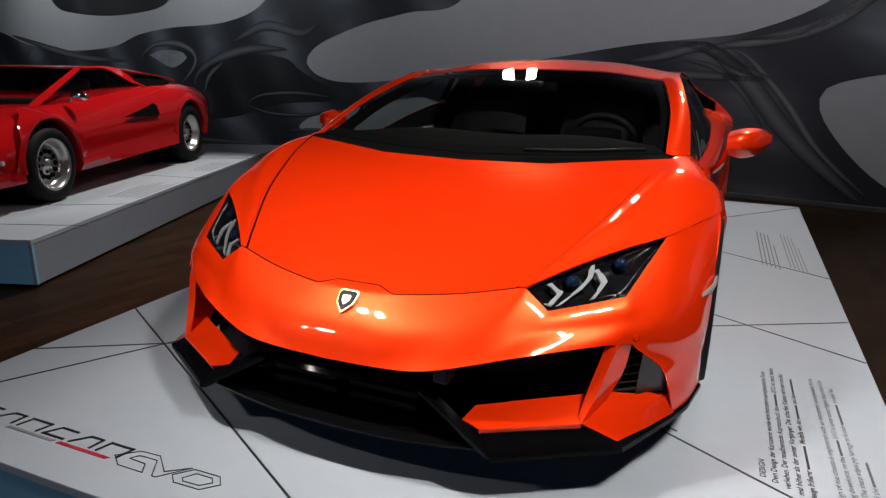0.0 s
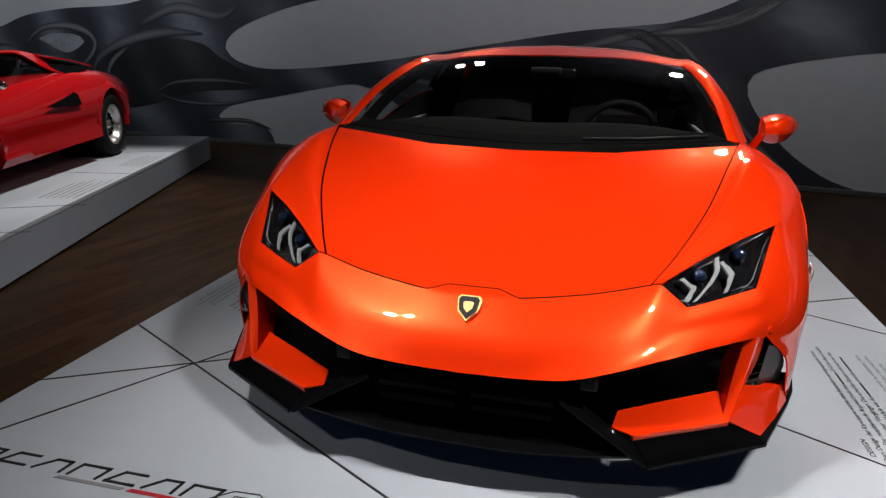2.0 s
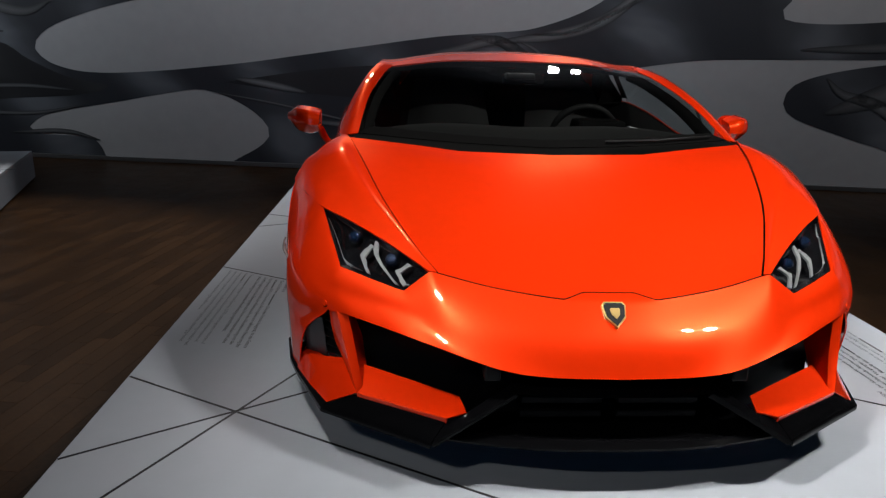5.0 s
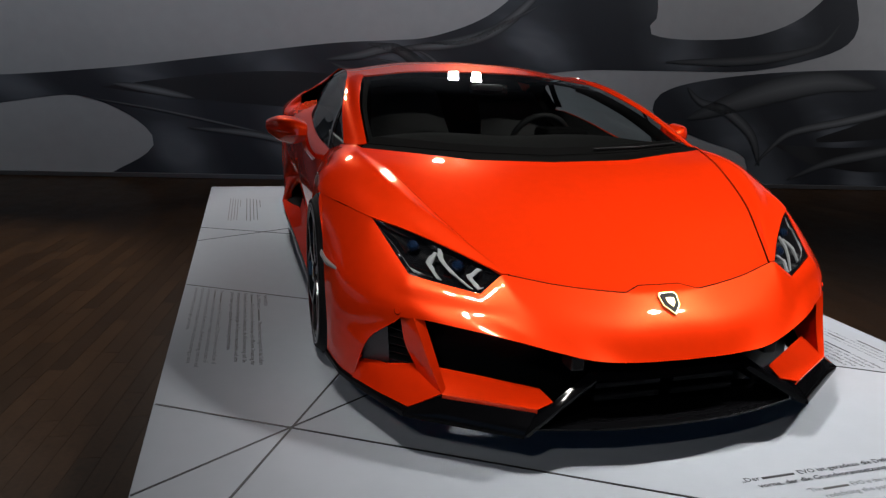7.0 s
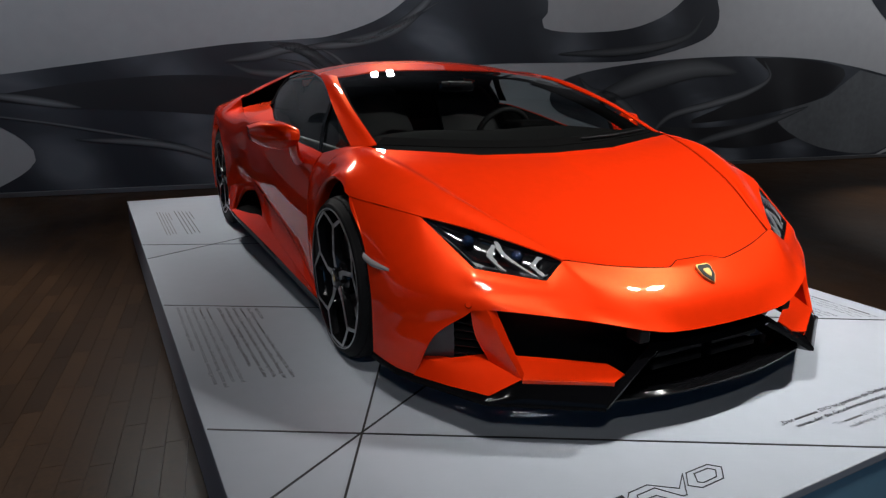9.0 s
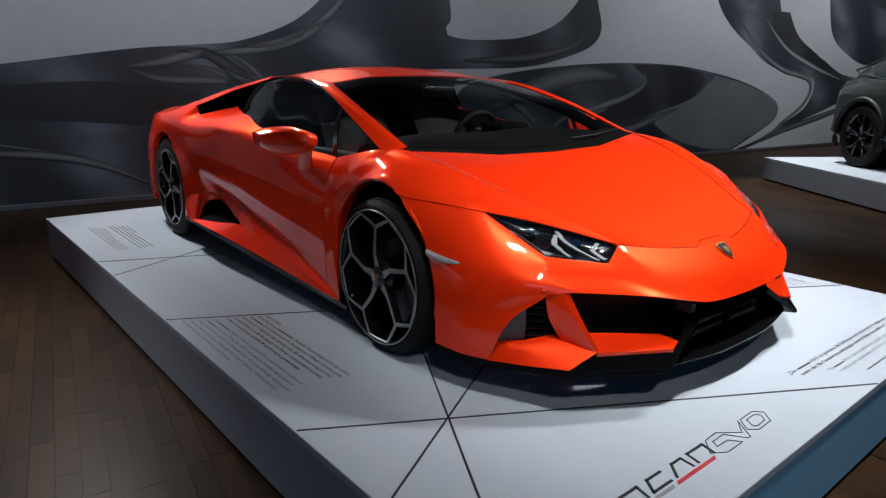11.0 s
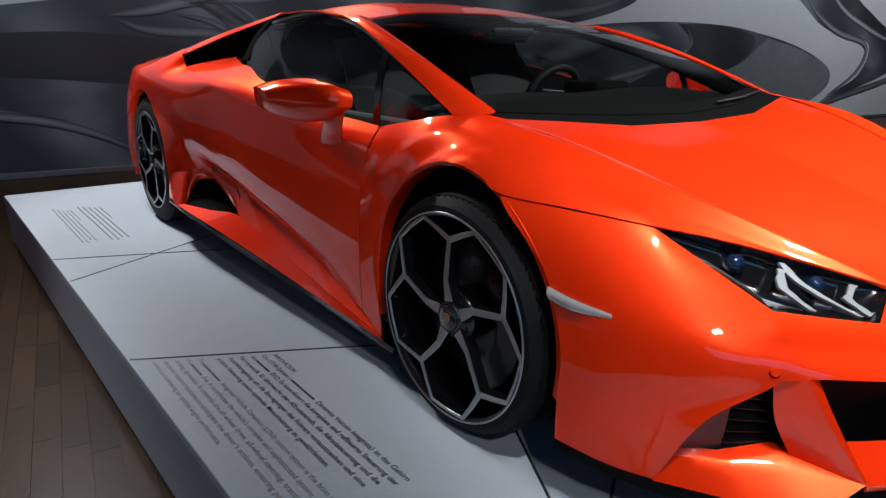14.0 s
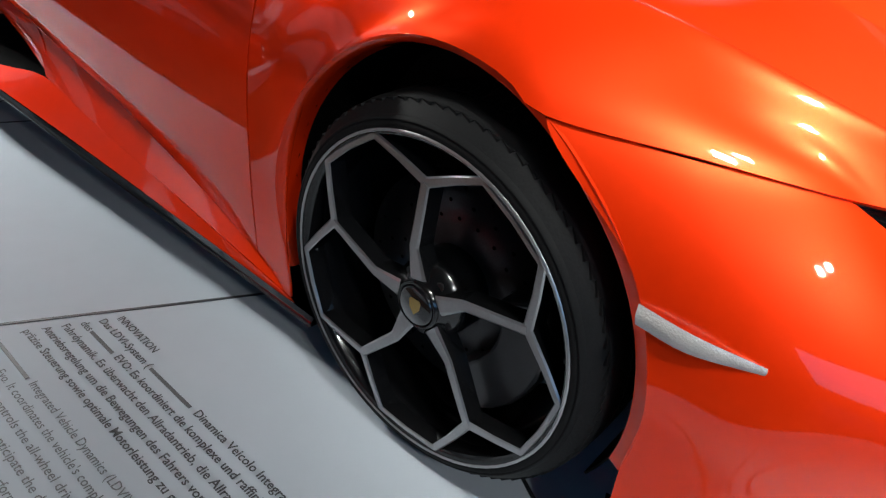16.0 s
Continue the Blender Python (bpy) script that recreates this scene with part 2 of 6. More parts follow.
def part(name, bm, material, parent=None, label="", smooth=True, thick=0.0, bevel=0.0):
    """Links a bmesh as one mesh object under a thing or a part."""
    me = bpy.data.meshes.new(name)
    bmesh.ops.recalc_face_normals(bm, faces=bm.faces) if not thick else None
    if thick and smooth:
        # crisp rims and creases
        for e in bm.edges:
            e.smooth = not (e.is_boundary or e.calc_face_angle(0.0) > 0.84)
    bm.to_mesh(me)
    bm.free()
    if smooth:
        me.polygons.foreach_set("use_smooth", [True] * len(me.polygons))
    me.materials.append(material)
    ob = new(name, me)
    if parent:
        ob.parent = parent
    if label:
        ob["label"] = label
    if thick:
        mod = ob.modifiers.new("sheet", "SOLIDIFY")
        mod.thickness, mod.offset = thick, -1
    if bevel:
        mod = ob.modifiers.new("edges", "BEVEL")
        mod.width, mod.segments, mod.limit_method = bevel, 2, "ANGLE"
    return ob


def thing(name, label, category, group="", kind="", at=None):
    ob = new(name)
    ob.empty_display_size = 0.1
    if at is not None:
        ob.matrix_world = at
    return tagged(ob, label, category, group, kind)


def curve(pts, n, smooth=True):
    """n points evenly spaced along a Catmull-Rom spline (or a polyline) through pts."""
    p = np.array(pts, float)
    if len(p) == 2:
        smooth = False
    seg = np.linalg.norm(np.diff(p, axis=0), axis=1)
    k = np.r_[0, np.cumsum(np.sqrt(seg) if smooth else seg)]
    if smooth:
        e = np.vstack([2 * p[0] - p[1], p, 2 * p[-1] - p[-2]])
        out = []
        for i in range(len(p) - 1):
            a, b, c, d = e[i : i + 4]
            t = np.linspace(0, 1, 17)[:-1, None]
            out.append(0.5 * (2 * b + (c - a) * t + (2 * a - 5 * b + 4 * c - d) * t**2 + (3 * b - a - 3 * c + d) * t**3))
        p = np.vstack([*out, p[-1:]])
        seg = np.linalg.norm(np.diff(p, axis=0), axis=1)
        k = np.r_[0, np.cumsum(seg)]
    s = np.linspace(0, k[-1], n)
    return np.stack([np.interp(s, k, p[:, i]) for i in range(p.shape[1])], 1)


def coons(c0, c1, d0, d1, nu=24, nv=16, crown=0.0, axis=(0, 0, 1), sharp=()):
    """A patch spanned by four edges: c0 and c1 run along u, d0 and d1 along v; crown lifts its middle."""
    c0, c1 = curve(c0, nu, "c0" not in sharp), curve(c1, nu, "c1" not in sharp)
    d0, d1 = curve(d0, nv, "d0" not in sharp), curve(d1, nv, "d1" not in sharp)
    u, v = np.linspace(0, 1, nu)[:, None, None], np.linspace(0, 1, nv)[None, :, None]
    ruled_a = (1 - v) * c0[:, None] + v * c1[:, None]
    ruled_b = (1 - u) * d0[None] + u * d1[None]
    flat = (1 - u) * (1 - v) * c0[0] + u * (1 - v) * c0[-1] + (1 - u) * v * c1[0] + u * v * c1[-1]
    g = ruled_a + ruled_b - flat
    return g + crown * 16 * u * (1 - u) * v * (1 - v) * np.array(axis, float)


def loft(curves, nu=24, nv=24, sharp=False):
    """A skin over several curves that all run the same way."""
    rows = np.stack([curve(c, nu) for c in curves])
    if sharp:
        # the same steps in each strip, so that the creases stay straight
        per = max(1, round((nv - 1) / (len(curves) - 1)))
        steps = [rows[i] + (rows[i + 1] - rows[i]) * k / per for i in range(len(curves) - 1) for k in range(per)] + [rows[-1]]
        return np.stack(steps, 1)
    return np.stack([curve(rows[:, i], nv, not sharp) for i in range(nu)])


def grid_bm(g, side=1, flip=False, bm=None):
    """A bmesh of a grid of points; side -1 mirrors it in x."""
    bm = bm or bmesh.new()
    g = np.array(g)
    vs = [[bm.verts.new((side * p[0], p[1], p[2])) for p in row] for row in g]
    for i in range(len(vs) - 1):
        for j in range(len(vs[0]) - 1):
            q = [vs[i][j], vs[i + 1][j], vs[i + 1][j + 1], vs[i][j + 1]]
            if (side < 0) != flip:
                q.reverse()
            try:
                bm.faces.new(q)
            except ValueError:
                pass
    bmesh.ops.remove_doubles(bm, verts=bm.verts, dist=1e-5)
    return bm


def box_bm(lo, hi, bm=None):
    bm = bm or bmesh.new()
    r = bmesh.ops.create_cube(bm, size=1)
    for v in r["verts"]:
        v.co = Vector([(a + b) / 2 + (b - a) * c for a, b, c in zip(lo, hi, v.co)])
    return bm


def prism_bm(outline, lo, hi, axis="z", bm=None):
    """A closed outline of 2-D points drawn out between two levels."""
    bm = bm or bmesh.new()
    put = {"z": lambda a, b, c: (a, b, c), "y": lambda a, b, c: (a, c, b), "x": lambda a, b, c: (c, a, b)}[axis]
    rings = [[bm.verts.new(put(a, b, c)) for a, b in outline] for c in (lo, hi)]
    n = len(outline)
    bm.faces.new(rings[0])
    bm.faces.new(rings[1])
    for i in range(n):
        bm.faces.new((rings[0][i], rings[0][(i + 1) % n], rings[1][(i + 1) % n], rings[1][i]))
    bmesh.ops.recalc_face_normals(bm, faces=bm.faces)
    return bm


def tube_bm(pts, radius, sides=8, closed=False, bm=None, flat=1.0):
    """A round bar along a line of points."""
    bm = bm or bmesh.new()
    p = [Vector(q) for q in pts]
    rings = []
    for i, q in enumerate(p):
        a, b = (p[i - 1], p[(i + 1) % len(p)]) if closed else (p[max(i - 1, 0)], p[min(i + 1, len(p) - 1)])
        m = (b - a).to_track_quat("Z", "Y").to_matrix()
        r = radius[i] if isinstance(radius, (list, tuple, np.ndarray)) else radius
        rings.append([bm.verts.new(q + m @ Vector((r * math.cos(k), flat * r * math.sin(k), 0))) for k in np.linspace(0, 2 * math.pi, sides, endpoint=False)])
    for i in range(len(rings) - (0 if closed else 1)):
        a, b = rings[i], rings[(i + 1) % len(rings)]
        for k in range(sides):
            bm.faces.new((a[k], a[(k + 1) % sides], b[(k + 1) % sides], b[k]))
    if not closed:
        bm.faces.new(rings[0][::-1])
        bm.faces.new(rings[-1])
    bmesh.ops.recalc_face_normals(bm, faces=bm.faces)
    return bm


def lathe_bm(profile, steps=64, bm=None):
    """A ring turned about the x axis from (x, radius) pairs; the profile is closed when its ends meet."""
    bm = bm or bmesh.new()
    rows = []
    for a in np.linspace(0, 2 * math.pi, steps, endpoint=False):
        rows.append([bm.verts.new((x, r * math.cos(a), r * math.sin(a))) for x, r in profile])
    for i in range(steps):
        a, b = rows[i], rows[(i + 1) % steps]
        for k in range(len(profile) - 1):
            bm.faces.new((a[k], b[k], b[k + 1], a[k + 1]))
    bmesh.ops.remove_doubles(bm, verts=bm.verts, dist=1e-6)
    bmesh.ops.recalc_face_normals(bm, faces=bm.faces)
    return bm


# ---------------------------------------------------------------- hall
FLOOR_Z = -0.32
SLOPE, WALL_D = -0.165, 7.06
wall_in = Vector((SLOPE, -1, 0)).normalized()


def wall_point(x, z, proud=0.0):
    return Vector((x, WALL_D + SLOPE * x, z)) + wall_in * proud


def wall_slab(x0, x1, z0, z1, front, back, bm=None):
    bm = bm or bmesh.new()
    vs = [bm.verts.new(wall_point(x, z, d)) for d in (front, back) for x, z in ((x0, z0), (x1, z0), (x1, z1), (x0, z1))]
    for q in ((0, 1, 2, 3), (7, 6, 5, 4), (0, 4, 5, 1), (1, 5, 6, 2), (2, 6, 7, 3), (3, 7, 4, 0)):
        bm.faces.new([vs[i] for i in q])
    bmesh.ops.recalc_face_normals(bm, faces=bm.faces)
    return bm


wall = part("wall_north", wall_slab(-16, 21, FLOOR_Z, 5.0, 0, -0.2), WALL_GREY, smooth=False)
tagged(wall, "grey exhibition wall printed with dark liquid-metal figures", "wall", kind="structure")
# added out of view: a dark slab that keeps windscreen reflections dim
upper = part("upper_dimming_slab", wall_slab(-16, 21, 3.3, 5.0, 0.012, 0.0005), WALL_PLAIN, smooth=False)
tagged(upper, "dark slab added above the printed wall, out of view, to dim reflections", "wall", kind="structure")
skirting = part("baseboard", wall_slab(-16, 21, FLOOR_Z, FLOOR_Z + 0.055, 0.03, 0.001), SKIRT, smooth=False, bevel=0.004)
tagged(skirting, "low brushed metal skirting along the printed wall", "skirting", kind="structure")
for nm, lo, hi in (("wall_west", (-16.2, -9, FLOOR_Z), (-16, 9.65, 5)), ("wall_east", (18, -9, FLOOR_Z), (18.2, 4.1, 5)), ("wall_south", (-16, -9.2, FLOOR_Z), (18, -9, 5))):
    w = part(nm, box_bm(lo, hi), WALL_PLAIN, smooth=False)
    tagged(w, "plain dark wall of the exhibition hall", "wall", kind="structure")
top = part("ceiling", box_bm((-17, -9.5, 5.0), (19, 11, 5.2)), WALL_PLAIN, smooth=False)
tagged(top, "plain dark ceiling of the exhibition hall", "ceiling", kind="structure")
floor = part("floor", box_bm((-16.5, -9.5, FLOOR_Z - 0.2), (18.5, 11, FLOOR_Z - 0.006)), FLOOR_WOOD, smooth=False)
tagged(floor, "dark oak strip floor with a dull sheen", "floor", kind="structure")


def platform(outline, label, front_edges=()):
    """A low white plinth; the faces in front_edges have blue light put into their colour."""
    p = thing("display_platform", label, "platform", "car platforms")
    part("deck", prism_bm(outline, -0.03, 0.0), PLATFORM_WHITE, p, "white satin top", False, bevel=0.003)
    n = len(outline)
    c = np.mean(outline, axis=0)
    for i in range(n):
        a, b = np.array(outline[i]), np.array(outline[(i + 1) % n])
        mid = (a + b) / 2
        nrm = np.array([b[1] - a[1], a[0] - b[0]])
        nrm /= np.linalg.norm(nrm)
        if nrm @ (mid - c) < 0:
            nrm = -nrm
        a2, b2 = a - nrm * 0.002, b - nrm * 0.002
        quad = [a2, b2, b2 - nrm * 0.02, a2 - nrm * 0.02]
        part("side_panel", prism_bm(quad, FLOOR_Z + 0.02, -0.0305), PLATFORM_BLUE_LIT if i in front_edges else PLATFORM_SIDE, p, "front face with blue light put into its colour" if i in front_edges else "grey side face", False)
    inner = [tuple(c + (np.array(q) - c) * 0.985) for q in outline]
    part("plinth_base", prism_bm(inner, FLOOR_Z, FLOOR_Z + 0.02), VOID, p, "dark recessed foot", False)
    return p


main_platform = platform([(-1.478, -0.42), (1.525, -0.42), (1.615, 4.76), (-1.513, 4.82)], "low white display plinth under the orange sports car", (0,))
red_platform = platform([(-3.04, 1.24), (-4.80, 6.28), (-8.45, 5.05), (-6.76, -0.03)], "low white display plinth under the red sports car", (3,))
platform([(7.35, 3.25), (5.68, 1.0), (11.1, -3.0), (12.8, -0.8)], "low white display plinth under the dark grey car", ())


def stripe(a, b, width, z, material, parent, name="joint_line"):
    a, b = np.array(a), np.array(b)
    d = (b - a) / np.linalg.norm(b - a)
    nrm = np.array([-d[1], d[0]]) * width / 2
    part(name, prism_bm([a + nrm, b + nrm, b - nrm, a - nrm], z + 0.0004, z + 0.002), material, parent, "", False)


for a, b in (((-1.477, 0.628), (0.325, -0.418)), ((-1.477, 0.137), (0.4, 1.26)), ((-1.46, -0.345), (-0.2, 1.93)), ((-1.487, 1.895), (0.9, 0.546)),
             ((-1.493, 2.798), (0.2, 3.58)), ((-1.497, 3.165), (0.3, 2.36)), ((0.30, 2.092), (1.551, 1.384)), ((0.30, 1.172), (1.556, 1.852)),
             ((0.0, 1.05), (1.530, 0.126)), ((0.5, 3.236), (1.573, 2.564)), ((0.6, 3.49), (1.60, 4.71))):
    stripe(a, b, 0.007, 0.0, LINE_BLACK, main_platform)
for a, b in (((-3.05, 1.67), (-5.0, 0.9)), ((-3.3, 2.4), (-4.6, 1.6)), ((-3.7, 3.6), (-5.6, 3.2)), ((-4.2, 5.0), (-6.0, 4.1))):
    stripe(a, b, 0.006, 0.0, LINE_BLACK, red_platform)

# ---------------------------------------------------------------- the orange sports car
# half widths, metres from the nose, height over the deck
FRONT_Y, REAR_Y, FRONT_R, REAR_R = 0.975, 3.59, 0.366, 0.385


def arch(centre, height, radius, start, end, widths, n=24):
    """Points on a wheel arch from the front foot over the top to the rear foot."""
    a = np.linspace(start, end, n)
    u = np.interp(a, np.linspace(-30, 210, len(widths)), widths)
    return [(w, centre - radius * math.cos(radians(k)), height + radius * math.sin(radians(k))) for w, k in zip(u, a)]


FRONT_W = (0.926, 0.938, 0.938, 0.918, 0.922, 0.928, 0.910)
REAR_W = (0.965, 0.965, 0.955, 0.945, 0.945, 0.95, 0.94)


def front_arch(a, b, n=24, r=FRONT_R, inset=0.0, grow=0.034):
    out = []
    for (u, y, z), k in zip(arch(FRONT_Y, 0.325, r, a, b, FRONT_W, n), np.linspace(a, b, n)):
        # the opening widens a little towards the door
        m = 1 + grow * min(max((k - 50) / 50, 0), 1)
        out.append((u - inset, FRONT_Y + (y - FRONT_Y) * m, 0.325 + (z - 0.325) * m))
    return out


def rear_arch(a, b, n=24, r=REAR_R, inset=0.0):
    return [(u - inset, y, z) for u, y, z in arch(REAR_Y, 0.34, r, a, b, REAR_W, n)]


car = thing("sports_car", "glossy orange pearl mid-engined sports car on a white plinth", "car")

FRONT_LINE = [(0.0, 0.090, 0.485), (0.12, 0.096, 0.487), (0.30, 0.136, 0.502), (0.449, 0.184, 0.526)]
HOOD_SIDE = [(0.449, 0.184, 0.526), (0.515, 0.31, 0.572), (0.609, 0.52, 0.658), (0.694, 0.79, 0.747), (0.757, 1.02, 0.796)]
COWL = [(0.0, 0.905, 0.756), (0.32, 0.913, 0.763), (0.37, 0.921, 0.766), (0.56, 0.968, 0.782), (0.757, 1.02, 0.796)]
LAMP_LOW = [(0.475, 0.188, 0.529), (0.543, 0.173, 0.479), (0.634, 0.233, 0.493), (0.724, 0.295, 0.509), (0.797, 0.515, 0.632)]
LAMP_TOP = [(0.475, 0.188, 0.529), (0.585, 0.307, 0.571), (0.697, 0.419, 0.607), (0.797, 0.515, 0.632)]
SEAM = 65
ARCH_SEAM = front_arch(SEAM, SEAM, 1)[0]
ARCH_LOW = front_arch(8, 8, 1)[0]


def both(name, make, material, label="", thick=0.004, parent=None, flip=False, **kw):
    """The same sheet on both flanks of a car."""
    return [part(name, grid_bm(make(), s, flip), material, parent or car, label, thick=thick, **kw) for s in (1, -1)]


def eased(g, turns, share=1.0):
    """The same sheet with its inside evened out and its four edges kept."""
    g = np.array(g)
    for _ in range(turns):
        around = (g[:-2, 1:-1] + g[2:, 1:-1] + g[1:-1, :-2] + g[1:-1, 2:]) / 4
        g[1:-1, 1:-1] += 0.5 * share * (around - g[1:-1, 1:-1])
    return g


def whole(g):
    """A half grid whose first column lies on the middle plane, with its mirror image."""
    g = np.array(g)
    return np.concatenate([g[::-1] * (-1, 1, 1), g[1:]])


def spans(pts, per):
    """Catmull-Rom through points (an array of any shape per point), per steps in each span."""
    p = np.array(pts, float)
    e = np.concatenate([2 * p[:1] - p[1:2], p, 2 * p[-1:] - p[-2:-1]])
    out = []
    for i in range(len(p) - 1):
        a, b, c, d = e[i : i + 4]
        for t in np.arange(per) / per:
            out.append(0.5 * (2 * b + (c - a) * t + (2 * a - 5 * b + 4 * c - d) * t**2 + (3 * b - a - 3 * c + d) * t**3))
    return np.stack([*out, p[-1]])


def row(pieces, counts, sharp=()):
    """A row of points over consecutive pieces, each sampled evenly with its own count."""
    joined, marks = [], [0]
    for q in pieces:
        joined += list(q) if not joined else list(q)[1:]
        marks.append(len(joined) - 1)
    fine = spans(joined, 24)
    out = []
    for i, n in enumerate(counts):
        seg = curve(pieces[i], n, False) if i in sharp else even(fine[marks[i] * 24 : marks[i + 1] * 24 + 1], n)
        out.append(seg if i == 0 else seg[1:])
    return np.concatenate(out)


def even(line, n):
    k = np.r_[0, np.cumsum(np.linalg.norm(np.diff(line, axis=0), axis=1))]
    return np.stack([np.interp(np.linspace(0, k[-1], n), k, line[:, i]) for i in range(3)], 1)


TRI_TOP, TRI_OUT, TRI_IN = (0.757, 0.245, 0.397), (0.853, 0.397, 0.198), (0.701, 0.226, 0.229)
LOW_V, FIN_LOW, SILL_END = (0.751, 0.145, 0.160), (0.664, 0.105, 0.212), (0.872, 0.405, 0.142)
BLADE_IN, BLADE_LOW, BLADE_BACK = (0.379, -0.012, 0.215), (0.431, -0.027, 0.209), (0.393, 0.052, 0.226)
SPL, BAR_TOP = (0.470, -0.042, 0.146), (0.256, -0.010, 0.270)
# the bumper skin in rows from the middle plane round the corner to the wheel arch:
# middle to crease, crease to the lamp's outer corner, on to the lamp's tip, on to the arch
NC = (61, 31, 15, 19)
HEAD = row([[(0.0, 0.17, 0.540), (0.15, 0.176, 0.542), (0.30, 0.21, 0.556), (0.485, 0.28, 0.572)], [(0.485, 0.28, 0.572), (0.58, 0.36, 0.585), (0.67, 0.46, 0.625)], [(0.67, 0.46, 0.625), (0.745, 0.58, 0.667)], [(0.745, 0.58, 0.667), (0.838, 0.80, 0.722)]], NC)
TOP = row([FRONT_LINE, [FRONT_LINE[-1], *LAMP_LOW[:4]], LAMP_LOW[3:], [LAMP_LOW[-1], (0.868, 0.660, 0.647), ARCH_SEAM]], NC, (1, 2))
MID = row([[(0.0, -0.002, 0.410), (0.18, 0.006, 0.413), (0.392, 0.060, 0.436)], [(0.392, 0.060, 0.436), (0.50, 0.100, 0.430), (0.62, 0.172, 0.440), (0.752, 0.268, 0.456)], [(0.752, 0.268, 0.456), (0.836, 0.388, 0.492)], [(0.836, 0.388, 0.492), (0.898, 0.510, 0.503), front_arch(34, 34, 1)[0]]], NC)
LOW = row([[(0.0, -0.055, 0.332), (0.18, -0.052, 0.337), (0.306, -0.038, 0.352)], [(0.306, -0.038, 0.352), (0.48, 0.034, 0.388), (0.61, 0.124, 0.399), (0.70, 0.190, 0.404), TRI_TOP], [TRI_TOP, (0.838, 0.335, 0.402)], [(0.838, 0.335, 0.402), (0.910, 0.480, 0.395), ARCH_LOW]], NC)
SIDE_A = even(curve([(0.838, 0.334, 0.298), (0.890, 0.440, 0.280), (0.922, 0.540, 0.258), front_arch(-12, -12, 1)[0]], 80), NC[2] + NC[3] - 1)
SIDE_B = even(curve([SILL_END, (0.902, 0.48, 0.142), (0.920, 0.55, 0.146), (0.932, 0.614, 0.150)], 80), NC[2] + NC[3] - 1)
corner = NC[0] + NC[1] - 2
under_row = LOW + (LOW - MID) * 0.6
fade = (np.clip((np.arange(len(LOW)) - NC[0] + 1) / (corner - NC[0] + 1), 0, 1) ** 5)[:, None]
under_row = under_row * (1 - fade) + (LOW + SIDE_A[0] - LOW[corner]) * fade
under_row[corner:] = SIDE_A
PER = 10
cheek = spans([HEAD, TOP, MID, LOW, under_row], PER)[PER : 3 * PER + 1].transpose(1, 0, 2)
flank = spans([MID[corner:], LOW[corner:], SIDE_A, SIDE_B], PER)[PER:].transpose(1, 0, 2)
# hood, running on smoothly from the nose
nh = NC[0]
hood = coons(FRONT_LINE, COWL, [FRONT_LINE[0], (0.0, 0.23, 0.543), (0.0, 0.40, 0.608), (0.0, 0.70, 0.703), COWL[0]], HOOD_SIDE, nh, 44, 0.004)
# the notch of the shut line, in metres up or down the surface
notch = np.interp(TOP[:nh, 0], (0.0, 0.062, 0.070, 0.119, 0.127, 0.30), (0.031, 0.031, 0.029, 0.000, -0.002, 0.0))
for i in range(nh):
    path = np.concatenate([cheek[i, ::-1], hood[i, 1:]])
    k = np.r_[0, np.cumsum(np.linalg.norm(np.diff(path, axis=0), axis=1))]
    cut = k[2 * PER] + notch[i]
    for lo, hi, target in ((0, cut - 0.0012, cheek[i, ::-1]), (cut + 0.0012, k[-1], hood[i])):
        s_at = lo + (hi - lo) * (np.linspace(0, 1, len(target)) ** (1.0 if lo == 0 else 1.4))
        target[:] = np.stack([np.interp(s_at, k, path[:, c]) for c in range(3)], 1)
shut_hood = hood[:, 0].copy()
hood[-1] = hood[-1] - (0.002, 0, 0)
part("hood", grid_bm(whole(hood)), ORANGE, car, "smooth orange bonnet with a notched front edge", thick=0.004)
bumper = bmesh.new()
for s in (1, -1):
    grid_bm(cheek, s, True, bumper)
    grid_bm(flank, s, True, bumper)
part("front_bumper", bumper, ORANGE, car, "one-piece orange bumper skin", thick=0.004)


def shut_line(pts, r=0.0022, sink=(0, 0, -0.0012), close=False):
    """A black tube along the seam of two panels, drawn for the shade in their gap."""
    for s in (1, -1):
        part("shut_line", tube_bm([(s * (p[0] + sink[0]), p[1] + sink[1], p[2] + sink[2]) for p in pts], r, 6), VOID, car, "black strip standing for the shade in a panel gap")


shut_line(shut_hood, 0.0022)
shut_line(curve(HOOD_SIDE, 30), 0.0018)
shut_line(TOP[corner + NC[2] - 1 :], 0.0011, (-0.0004, 0, -0.0004))


def strip(*lines, per=6):
    """A skin between polylines whose corners stay sharp: each line is a list of corners, joined corner to corner."""
    rows_at = []
    for line in lines:
        p = [np.array(q, float) for q in line]
        rows_at.append(np.stack([a + (b - a) * k / per for a, b in zip(p, p[1:]) for k in range(per)] + [p[-1]]))
    return np.stack([a + (b - a) * k / 3 for a, b in zip(rows_at, rows_at[1:]) for k in range(3)] + [rows_at[-1]], 1)


# sill of the bumper below the triangular vent, its top edge rolled out
both("bumper_sill", lambda: strip([(0.845, 0.43, 0.205), (0.78, 0.33, 0.212), (0.700, 0.262, 0.236), (0.672, 0.15, 0.216)], [TRI_OUT, (0.788, 0.300, 0.205), TRI_IN, FIN_LOW], [SILL_END, (0.812, 0.268, 0.150), LOW_V, FIN_LOW]), ORANGE, flip=True)
